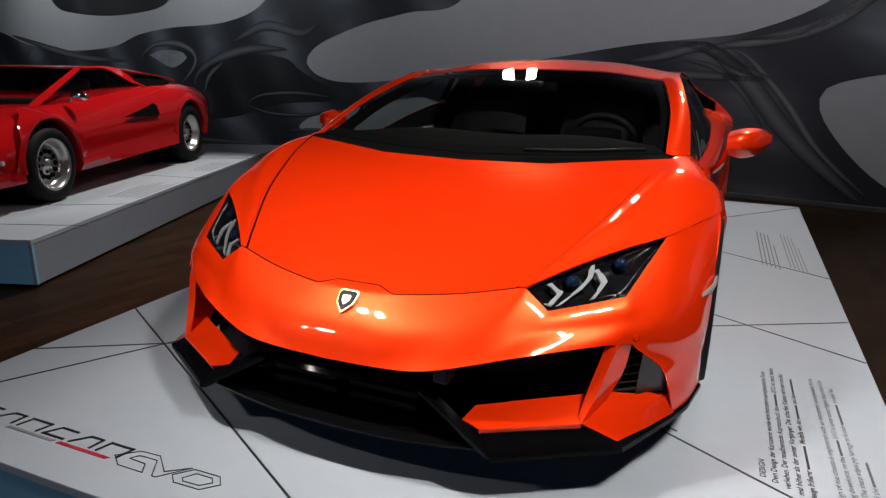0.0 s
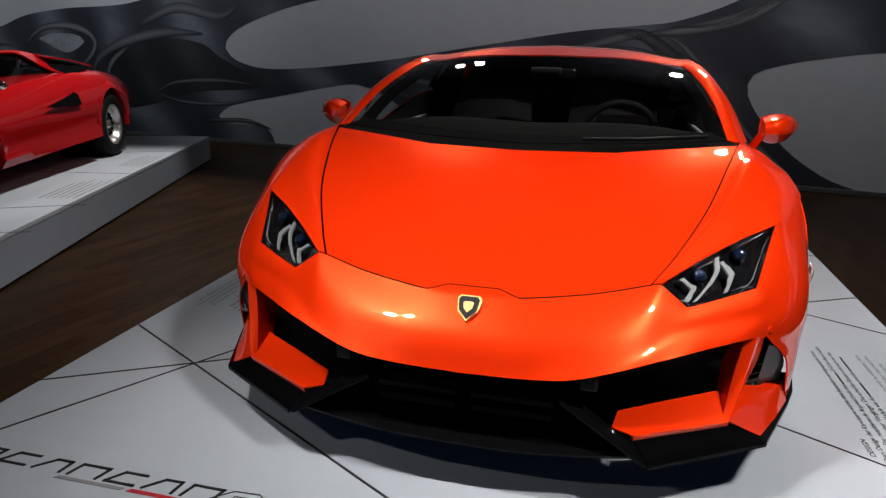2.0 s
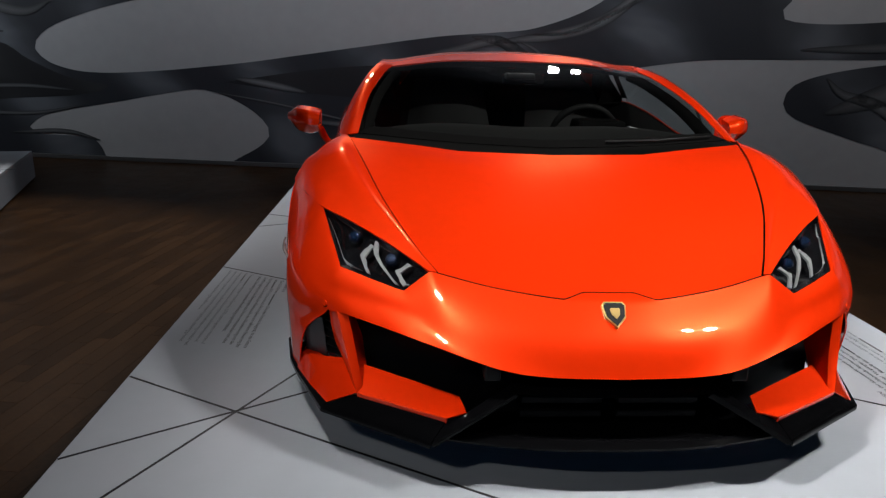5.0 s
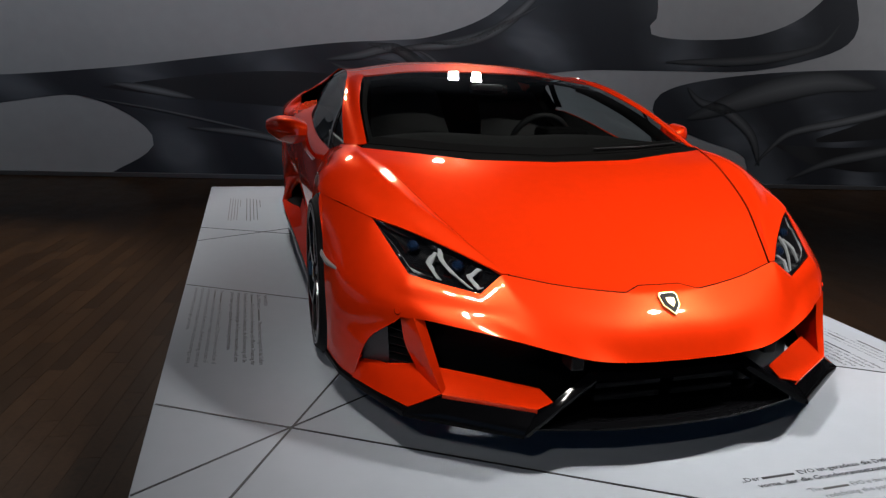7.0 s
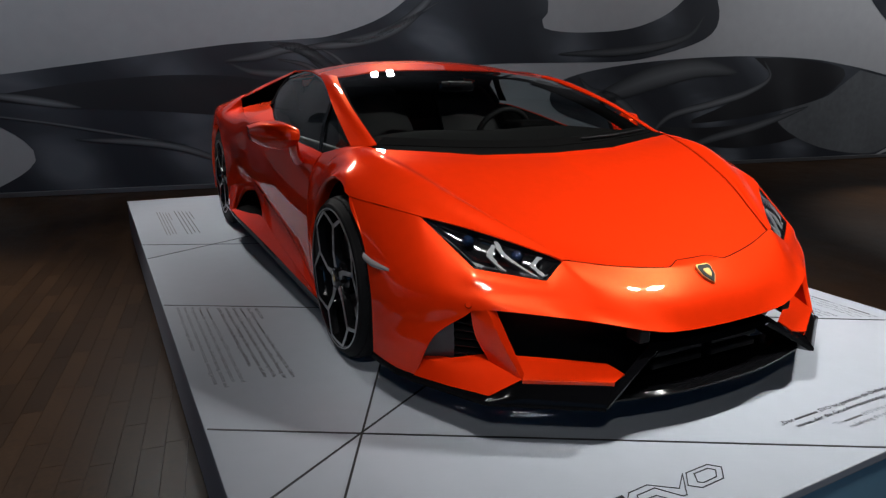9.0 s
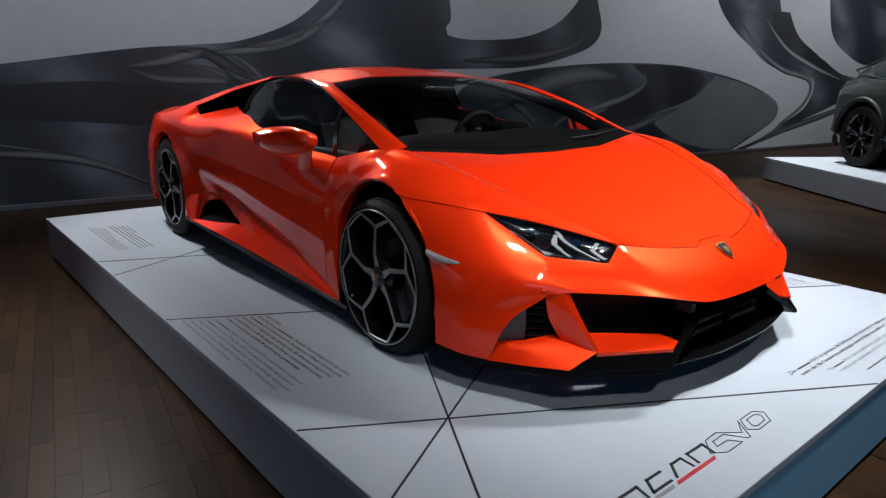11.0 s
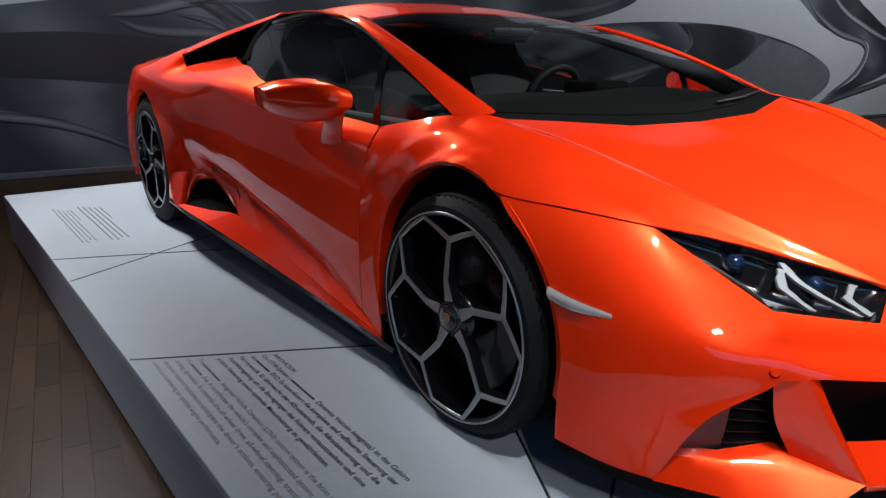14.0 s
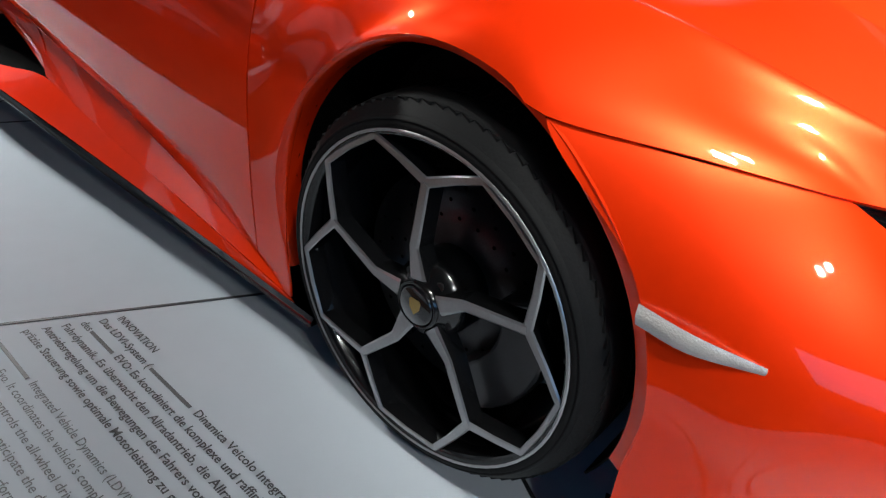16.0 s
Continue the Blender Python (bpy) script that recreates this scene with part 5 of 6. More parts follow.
CLOUD = [(13.0, 3.2), (13.2, 2.4), (13.42, 1.98), (13.9, 1.70), (14.9, 1.42), (17.0, 1.5), (17.0, 3.2)]
CRESCENT = [(-13.2, 2.9), (-12.77, 2.30), (-12.16, 2.13), (-10.96, 2.03), (-9.83, 2.06), (-9.04, 2.17), (-8.6, 2.5), (-9.5, 2.45), (-11.0, 2.4), (-12.0, 2.6)]


def spline2(pts, step=0.12):
    p = np.array([(a, b, 0) for a, b in pts], float)
    n = max(int(np.linalg.norm(np.diff(p, axis=0), axis=1).sum() / step), 4)
    return [tuple(q[:2]) for q in curve(p, n)]


def figure(name, pieces, material, proud, label):
    """A flat printed figure lying on the wall."""
    outline = [q for piece in pieces for q in (piece if len(piece) < 3 else spline2(piece))]
    clean = [q for i, q in enumerate(outline) if math.dist(q, outline[i - 1]) > 0.004]
    bm = bmesh.new()
    vs = [bm.verts.new(wall_point(x, z, proud)) for x, z in clean]
    for tri in tessellate_polygon([[Vector((x, z, 0)) for x, z in clean]]):
        bm.faces.new([vs[i] for i in tri])
    for f in bm.faces:
        f.normal_update()
        if f.normal.dot(wall_in) < 0:
            f.normal_flip()
    return part(name, bm, material, wall, label, False)


figure("printed_figure", [WAVE, BAY_UP, INLET, HEAD, [(3.1, -0.262), (-2.84, -0.262)], LOWER_BAY, [(-4.66, -0.262), (-16, -0.262)]], MURAL_DARK, 0.004, "dark liquid-metal figure printed on the wall")
figure("printed_figure", [PEBBLE], MURAL_DARK, 0.004, "dark pebble-shaped printed figure")
figure("printed_figure", [SWIRL], MURAL_DARK, 0.006, "dark swirling printed figure")
figure("printed_figure", [CLOUD], MURAL_DARK, 0.004, "dark printed figure")
figure("printed_figure", [CRESCENT], MURAL_BLACK, 0.004, "black printed crescent")
figure("printed_shade", [[(-8.32, 0.3), (-8.2, 0.82), (-7.66, 1.13), (-6.77, 1.28), (-5.97, 1.22), (-5.62, 1.02), (-5.1, 0.80), (-4.5, 0.68), (-5.0, 0.55), (-6.2, 0.45), (-7.2, 0.2), (-8.0, 0.1)]], MURAL_BLACK, 0.006, "black part of the print")
figure("printed_light", [[(-9.62, 1.26), (-9.28, 1.35), (-8.74, 1.34), (-8.50, 1.22), (-8.92, 1.03), (-9.24, 1.11)]], MURAL_STREAK, 0.006, "pale oval in the print")
figure("printed_shade", [[(7.6, 1.345), (8.62, 1.32), (9.5, 1.16), (9.14, 0.76), (8.27, 0.53), (7.34, 0.40), (6.5, 0.36), (7.1, 0.60), (7.75, 0.88), (7.98, 1.1)]], MURAL_BLACK, 0.006, "black part of the print")
figure("printed_lobe", [[(9.82, 1.17), (10.9, 0.95), (11.68, 0.60), (11.60, 0.25), (10.93, -0.04), (10.32, -0.24), (9.19, -0.10), (8.36, 0.24), (8.27, 0.49), (9.14, 0.73), (9.58, 1.0)]], MURAL_MID, 0.007, "smooth grey lobe of the print")
figure("printed_shade", [[(5.9, 0.30), (7.0, 0.28), (8.2, 0.36), (9.0, 0.22), (8.4, 0.02), (7.4, -0.06), (6.5, 0.04)]], MURAL_BLACK, 0.006, "black part of the print")
figure("printed_shade", [[(-2.9, 0.78), (-1.6, 0.98), (-0.5, 1.05), (0.4, 0.95), (0.9, 0.7), (0.2, 0.55), (-0.9, 0.62), (-2.0, 0.68)]], MURAL_BLACK, 0.006, "black part of the print")
figure("printed_shade", [[(11.2, 2.4), (11.5, 1.9), (12.1, 1.62), (13.0, 1.40), (13.6, 1.28), (12.9, 1.62), (12.2, 1.95), (11.8, 2.4)]], MURAL_BLACK, 0.009, "black part of the print")

STREAK = bpy.data.materials.new("mural_soft_streak")
STREAK.use_nodes = True
_nt = STREAK.node_tree
_at = _nt.nodes.new("ShaderNodeAttribute")
_at.attribute_name = "ink"
_rp = _nt.nodes.new("ShaderNodeValToRGB")
_rp.color_ramp.elements[0].color, _rp.color_ramp.elements[1].color = (0.014, 0.0155, 0.019, 1), (0.20, 0.205, 0.215, 1)
_nt.links.new(_at.outputs["Fac"], _rp.inputs[0])
_nt.links.new(_rp.outputs[0], _nt.nodes["Principled BSDF"].inputs["Base Color"])
_nt.nodes["Principled BSDF"].inputs["Roughness"].default_value = 0.55


def streak(pts, width, light=1.0, proud=0.011):
    """A soft-edged pale streak of the print, tapering to both ends."""
    line = spline2(pts, 0.05)
    bm = bmesh.new()
    ink = bm.verts.layers.float.new("ink")
    rows = []
    for i, (x, z) in enumerate(line):
        a, b = line[max(i - 1, 0)], line[min(i + 1, len(line) - 1)]
        d = Vector((b[0] - a[0], b[1] - a[1])).normalized()
        k = math.sin(math.pi * (i + 0.3) / (len(line) - 0.4)) ** 0.6
        row = []
        for o in (-1, -0.5, 0, 0.5, 1):
            v = bm.verts.new(wall_point(x - d.y * o * width * k, z + d.x * o * width * k, proud))
            v[ink] = max(0.0, light * k * (1 - abs(o)) ** 0.8)
            row.append(v)
        rows.append(row)
    for a, b in zip(rows, rows[1:]):
        for j in range(4):
            bm.faces.new((a[j], a[j + 1], b[j + 1], b[j]))
    return part("printed_streak", bm, STREAK, wall, "", True)


for pts, width, light in (
    ([(-0.21, 1.21), (0.16, 1.27), (0.59, 1.38), (0.80, 1.30), (1.05, 1.15), (1.4, 1.03)], 0.06, 0.55), ([(-0.16, 1.18), (0.14, 1.08), (0.74, 1.06), (1.3, 1.02)], 0.05, 0.4),
    ([(0.59, 1.36), (1.23, 1.44), (1.73, 1.57), (2.1, 1.79), (2.6, 2.3)], 0.07, 0.7), ([(-1.9, 0.32), (-1.21, 0.27), (-0.82, 0.20), (-0.46, 0.07), (-0.05, -0.15)], 0.045, 0.6),
    ([(-2.75, 0.83), (-2.36, 0.78), (-1.8, 0.68)], 0.05, 0.75), ([(-3.08, 0.655), (-2.24, 0.53), (-1.58, 0.40), (-0.7, 0.22)], 0.018, 0.5),
    ([(0.31, 1.42), (0.69, 1.36), (0.96, 1.18), (1.23, 0.91), (1.5, 0.58), (1.82, 0.26), (2.2, -0.07), (2.4, -0.24)], 0.10, 0.55), ([(0.4, 1.24), (0.78, 1.15), (1.11, 0.87), (1.36, 0.50)], 0.035, 0.4),
    ([(0.80, 1.42), (1.10, 1.28), (1.34, 1.04), (1.60, 0.74), (1.95, 0.27), (2.45, -0.17)], 0.04, 0.7), ([(0.98, 1.455), (1.53, 1.50), (2.01, 1.73), (2.5, 2.0)], 0.03, 0.5),
    ([(4.55, 1.03), (4.76, 0.85), (5.18, 0.72), (5.57, 0.41), (5.75, 0.0)], 0.07, 0.5), ([(7.80, 1.30), (7.95, 1.04), (7.54, 0.81), (6.89, 0.64), (6.16, 0.47), (5.83, 0.19), (5.69, 0.0)], 0.06, 0.65),
    ([(6.2, -0.2), (6.8, 0.06), (7.75, 0.27), (8.81, 0.58)], 0.07, 0.45), ([(4.6, 0.62), (5.29, 0.87), (5.9, 1.06), (6.6, 1.18), (7.3, 1.12)], 0.17, 0.5), ([(11.0, 2.3), (11.5, 1.92), (11.93, 1.67), (12.5, 1.47), (13.15, 1.28), (14.0, 1.08)], 0.05, 1.0),
    ([(10.30, 2.2), (10.75, 1.84), (11.16, 1.57), (11.82, 1.3), (12.69, 1.13), (12.84, 0.87), (12.55, 0.52), (11.8, 0.15)], 0.05, 0.65), ([(11.0, -0.2), (12.2, 0.1), (13.8, 0.42), (15.0, 0.75)], 0.06, 0.35),
    ([(-9.95, 1.15), (-9.75, 1.32), (-9.4, 1.46), (-8.81, 1.48), (-8.34, 1.34), (-8.29, 1.09), (-8.79, 0.68)], 0.06, 0.6), ([(-8.4, 0.6), (-8.2, 0.95), (-7.6, 1.22), (-6.7, 1.38), (-5.9, 1.36)], 0.08, 0.4), ([(-8.1, 0.55), (-7.9, 0.9), (-7.5, 1.15)], 0.05, 0.45),
    ([(-6.99, 0.43), (-6.55, 0.60), (-5.75, 0.66), (-5.0, 0.62)], 0.03, 0.4), ([(-7.0, 0.42), (-6.4, 0.30), (-5.6, 0.30), (-4.9, 0.42)], 0.025, 0.4), ([(-14.8, 1.7), (-13.2, 1.4), (-11.8, 1.2), (-10.4, 1.15)], 0.07, 0.4),
    ([(4.2, 1.35), (5.4, 1.42), (6.3, 1.62), (6.6, 1.95)], 0.06, 0.3), ([(-7.2, 1.5), (-6.4, 1.75), (-5.6, 1.62), (-5.2, 1.75)], 0.08, 0.35), ([(-6.0, 0.02), (-5.2, 0.06), (-4.7, -0.05)], 0.03, 0.4),
):
    streak(pts, width, light)

# ---------------------------------------------------------------- lettering on the plinths


def letters(body, size, m, material, parent, name="lettering", weight=0.0, label=""):
    data = bpy.data.curves.new(name, "FONT")
    data.body, data.size, data.offset, data.resolution_u = body, size, weight, 2
    tmp = bpy.data.objects.new(name, data)
    me = bpy.data.meshes.new_from_object(tmp)
    bpy.data.objects.remove(tmp)
    bpy.data.curves.remove(data)
    me.materials.append(material)
    ob = new(name, me)
    ob.parent, ob.matrix_world = parent, m
    if label:
        ob["label"] = label
    return ob


def bars(parent, x, y, length, size, m, material):
    """A word or line that stays a plain bar."""
    part("text_bar", prism_bm([(x, y + size * 0.06), (x + length, y + size * 0.06), (x + length, y + size * 0.32), (x, y + size * 0.32)], 0.0, 0.0012), material, parent, "", False).matrix_world = m


def turned(x, y, deg, z=0.0014):
    return Matrix.Translation((x, y, z)) @ Matrix.Rotation(radians(deg), 4, "Z")


def block(rows, x, y, deg, slant, step, parent, ink, size=0.0228, weight=0.0):
    """Lines of type, each with the length it fills; @n stands for a word n signs long that is drawn as a bar."""
    m = turned(x, y, deg)
    for i, (row, length) in enumerate(rows):
        pieces, at = [], 0.0
        for j, bit in enumerate(row.split("@")):
            if j:
                n = int(bit[:2])
                pieces.append((None, at, n * size * 0.5))
                at += n * size * 0.53
                bit = bit[2:]
            if bit.strip():
                ob = letters(bit, size, m, ink, parent, weight=weight)
                pieces.append((ob, at, 0))
                at += max(v.co.x for v in ob.data.vertices) + size * 0.22
        fill = Matrix.Translation((slant * i * step, -i * step, 0)) @ Matrix.Diagonal((length / at, 1, 1, 1))
        for ob, start, wide in pieces:
            if ob:
                ob.matrix_world = m @ fill @ Matrix.Translation((start, 0, 0))
            else:
                bars(parent, start, 0.0, wide, size * 1.15, m @ fill, ink)


block([("INNOVATION", 0.155), ("Das LDVI-System (@11 Dinamica Veicolo Integrata) ist das Gehirn", 0.812), ("des @07 EVO: Es koordiniert die komplexe und raffinierte Steuerung der", 0.825), ("Fahrdynamik. Es überwacht den Allradantrieb, die Allradsteuerung und die", 0.812), ("Antriebsregelung um die Bewegungen des Fahrers vorauszusehen und eine", 0.815), ("präzise Steuerung sowie optimale Motorleistung zu gewährleisten.", 0.717)], -1.115, 1.652, -90, -0.53, 0.0306, main_platform, INK, weight=0.0004)
block([("The @11 Integrated Vehicle Dynamics (LDVI) control system is the brain of", 0.872), ("the @07 Evo. It coordinates the vehicle's complex and sophisticated system of", 0.868), ("driving dynamics. It controls the all-wheel drive, all-wheel steering, traction and", 0.918), ("dynamic control systems to anticipate the driver's actions, ensuring precise", 0.893), ("control and delivering an optimal engine performance.", 0.568)], -1.318, 1.768, -90, -0.53, 0.0302, main_platform, INK_MID, weight=0.0001)
block([("DESIGN", 0.10), ("Dem Design der Karosserie wurde eine besonders aerodynamische Form", 0.757), ("verliehen. Der resultierende Anpressdruck des @07 EVO ist damit sieben", 0.822), ("mal höher als der seiner Vorgänger. Die scharfen Kanten erinnern an das", 0.792), ("Design früherer @11 Modelle wie den @08 und den @10.", 0.785)], 1.147, 0.392, 90, -0.53, 0.0302, main_platform, INK, weight=0.0004)
block([("The design of the chassis is engineered with an extremely aerodynamic form.", 0.86), ("The resulting downforce on the @07 EVO is seven times higher than that of its", 0.87), ("predecessors. The sharp edges pay homage to former @11 models like", 0.83), ("the @08 and the @10.", 0.37)], 1.336, 0.285, 90, -0.53, 0.0300, main_platform, INK_MID, weight=0.0001)
block([("„Der @07 EVO ist geradezu die Definition von Fortschritt: Er setzt neue", 0.985), ("vorne, der die Grundvoraussetzungen unserer Ideen neu definiert.“", 0.86)], 0.147, -0.184, -1.0, 1.1, 0.0320, main_platform, INK, size=0.0255, weight=0.0004)
block([("“The @07 EVO is the very definition of progress: it moves beyond,", 0.72), ("redefining the parameters of its class.”", 0.47)], 0.300, -0.265, -1.0, 1.1, 0.0300, main_platform, INK_MID, size=0.0240)
block([("@13 @12, @08", 0.36)], 0.43, -0.354, -1.0, 0.0, 0.03, main_platform, INK_MID, size=0.0215)
for x0, x1, y0, y1, dark in ((-1.215, -1.085, 3.33, 4.12, True), (-1.34, -1.24, 3.36, 4.14, False)):
    n = 5 if dark else 5
    for i in range(n):
        x = x1 + (x0 - x1) * (i + 0.3) / n
        part("text_bar", prism_bm([(x, y0 + 0.10 * (i == 0) * 5 + 0.02 * (i % 3)), (x, y1 + 0.02 * i), (x - 0.006, y1 + 0.02 * i), (x - 0.006, y0 + 0.10 * (i == 0) * 5 + 0.02 * (i % 3))], 0.001, 0.0022), INK_MID if dark else INK_LIGHT, main_platform, "", False)
for x0, x1, y0, y1, dark in ((1.235, 1.345, 2.72, 3.62, True), (1.385, 1.485, 2.72, 3.6, False)):
    for i in range(5):
        x = x0 + (x1 - x0) * (i + 0.3) / 5
        part("text_bar", prism_bm([(x, y0 - 0.02 * i), (x, y1 - 0.03 * i - 0.25 * (i == 4)), (x + 0.006, y1 - 0.03 * i - 0.25 * (i == 4)), (x + 0.006, y0 - 0.02 * i)], 0.001, 0.0022), INK_MID if dark else INK_LIGHT, main_platform, "", False)


# model sign on the plinth: angular black marks, a red rule and outlined shapes
def mark(pts, width, material, name):
    p = [np.array(q) for q in pts]
    for a, b in zip(p, p[1:]):
        d = (b - a) / np.linalg.norm(b - a)
        nn = np.array([-d[1], d[0]]) * width / 2
        part(name, prism_bm([a - d * width / 2 + nn, b + d * width / 2 + nn, b + d * width / 2 - nn, a - d * width / 2 - nn], 0.0009, 0.0021), material, main_platform, "", False)


for i in range(7):
    x = -1.335 + 0.113 * i
    y = -0.268
    tall, lean = 0.044, 0.012
    if i % 3 == 1:
        mark([(x + 0.085 + lean, y + tall), (x + 0.02 + lean, y + tall), (x, y), (x + 0.085, y)], 0.009, LINE_BLACK, "sign_stroke")
    elif i % 3 == 2:
        mark([(x, y), (x + 0.03 + lean, y + tall), (x + 0.09, y + tall), (x + 0.085, y)], 0.009, LINE_BLACK, "sign_stroke")
    else:
        mark([(x, y), (x + lean, y + tall), (x + 0.085 + lean, y + tall), (x + 0.085, y)], 0.009, LINE_BLACK, "sign_stroke")
part("sign_rule", prism_bm([(-0.80, -0.292), (-0.60, -0.292), (-0.588, -0.280), (-0.79, -0.280)], 0.0009, 0.0021), RED_STRIPE, main_platform, "thin red rule", False)
part("sign_rule", prism_bm([(-1.02, -0.292), (-0.82, -0.292), (-0.81, -0.281), (-1.01, -0.281)], 0.0009, 0.0021), INK_LIGHT, main_platform, "", False)
mark([(-0.586, -0.266), (-0.540, -0.296), (-0.450, -0.296), (-0.474, -0.262), (-0.534, -0.260), (-0.520, -0.238), (-0.455, -0.236), (-0.414, -0.296), (-0.400, -0.297), (-0.338, -0.224), (-0.397, -0.268), (-0.464, -0.216), (-0.532, -0.220), (-0.586, -0.266)], 0.003, LINE_BLACK, "sign_outline")
mark([(-0.366, -0.270), (-0.326, -0.226), (-0.240, -0.224), (-0.214, -0.252), (-0.252, -0.291), (-0.338, -0.294), (-0.366, -0.270)], 0.003, LINE_BLACK, "sign_outline")
mark([(-0.330, -0.270), (-0.308, -0.239), (-0.254, -0.238), (-0.240, -0.254), (-0.264, -0.277), (-0.318, -0.280), (-0.330, -0.270)], 0.003, LINE_BLACK, "sign_outline")
# print on the red car's plinth
for i in range(6):
    o = np.array((-3.55, 2.55)) + np.array((-0.324, 0.946)) * 0.0 + np.array((-0.946, -0.324)) * 0.05 * i
    a, b = o, o + np.array((-0.324, 0.946)) * (0.75 - 0.08 * (i % 3))
    stripe(a, b, 0.012, 0.0, INK_LIGHT, red_platform, "text_bar")
for i in range(5):
    o = np.array((-4.05, 3.95)) + np.array((-0.946, -0.324)) * 0.05 * i
    stripe(o, o + np.array((-0.324, 0.946)) * (0.7 - 0.06 * (i % 3)), 0.012, 0.0, INK_LIGHT, red_platform, "text_bar")

# ---------------------------------------------------------------- neighbouring cars


def carve(ob, cutters):
    """Cuts round wheel openings out of a closed body."""
    for c in cutters:
        c.parent = ob.parent
        mod = ob.modifiers.new("opening", "BOOLEAN")
        mod.operation, mod.object, mod.solver = "DIFFERENCE", c, "EXACT"
    bpy.context.view_layer.update()
    me = bpy.data.meshes.new_from_object(ob.evaluated_get(bpy.context.evaluated_depsgraph_get()))
    ob.modifiers.clear()
    old, ob.data = ob.data, me
    bpy.data.meshes.remove(old)
    for c in cutters:
        m = c.data
        bpy.data.objects.remove(c)
        bpy.data.meshes.remove(m)


def drum(x0, x1, y, z, r):
    bm = prism_bm([(y + r * math.cos(a), z + r * math.sin(a)) for a in np.linspace(0, 2 * math.pi, 40, endpoint=False)], x0, x1, "x")
    me = bpy.data.meshes.new("drum")
    bm.to_mesh(me)
    bm.free()
    return new("drum", me)


def shell_bm(stations, n=9):
    """A closed body from half sections; each station is its distance from the nose and (half width, height) pairs from roof to floor."""
    bm = bmesh.new()
    rings = []
    for y, pts in stations:
        half = [(u, y, z) for u, z in pts]
        ring = half + [(-u, yy, z) for u, yy, z in half[::-1] if u > 1e-6]
        rings.append([bm.verts.new(p) for p in ring])
    for a, b in zip(rings, rings[1:]):
        k = len(a)
        for i in range(k):
            bm.faces.new((a[i], a[(i + 1) % k], b[(i + 1) % k], b[i]))
    bm.faces.new(rings[0])
    bm.faces.new(rings[-1][::-1])
    bmesh.ops.recalc_face_normals(bm, faces=bm.faces)
    return bm


def stations_of(lines, count):
    """Even stations along feature lines of (half width, distance, height)."""
    cs = [curve(c, 121) for c in lines]
    y0, y1 = max(c[:, 1].min() for c in cs), min(c[:, 1].max() for c in cs)
    out = []
    for y in np.linspace(y0 + 1e-4, y1 - 1e-4, count):
        key = [(float(np.interp(y, c[:, 1], c[:, 0])), 0.0, float(np.interp(y, c[:, 1], c[:, 2]))) for c in cs]
        fine = curve(key, 34)
        out.append((y, [(max(p[0], 0), p[2]) for p in fine]))
        out[-1][1][0] = (0.0, fine[0][2])
    return out


def auto_smooth(ob, degrees=32):
    ob.data.polygons.foreach_set("use_smooth", [True] * len(ob.data.polygons))
    ob.data.set_sharp_from_angle(angle=radians(degrees))


def old_wheel(parent, x, y, z, r, rim, width, side, name):
    """Fat tyre on a deep silver rim with a ring of round holes."""
    w = part(name, lathe_bm([(-width, rim), (-width, r - 0.04), (-width + 0.03, r), (-0.05, r), (-0.012, r - 0.02), (0.004, r - 0.055), (0.0, rim + 0.012), (-0.012, rim)], 48), RUBBER, parent, "wide black tyre with a deep silver rim")
    part("rim", lathe_bm([(-0.014, rim + 0.006), (-0.002, rim + 0.002), (-0.006, rim - 0.012), (-0.03, rim - 0.02), (-0.05, rim - 0.03), (-0.085, rim - 0.035), (-0.09, rim - 0.05), (-0.07, 0.08), (-0.065, 0.045), (-0.05, 0.042), (-0.048, 0.0)], 48), SILVER_RIM, w, "deep-dished silver rim")
    for i in range(12):
        a = 2 * math.pi * i / 12
        bm = bmesh.new()
        bmesh.ops.create_cone(bm, segments=12, radius1=0.019, radius2=0.019, depth=0.03, cap_ends=True, matrix=Matrix.Translation((-0.078, 0.105 * math.cos(a), 0.105 * math.sin(a))) @ Matrix.Rotation(radians(90), 4, "Y"))
        part("rim_hole", bm, VOID, w, "dark round rim hole", False)
    for i in range(5):
        a = 2 * math.pi * (i + 0.5) / 5
        bm = bmesh.new()
        bmesh.ops.create_cone(bm, segments=6, radius1=0.01, radius2=0.008, depth=0.02, cap_ends=True, matrix=Matrix.Translation((-0.062, 0.06 * math.cos(a), 0.06 * math.sin(a))) @ Matrix.Rotation(radians(90), 4, "Y"))
        part("wheel_nut", bm, STEEL, w, "", False)
    w.matrix_local = Matrix.Translation((side * x, y, z)) @ Matrix.Diagonal((side, 1, 1, 1))
    return w


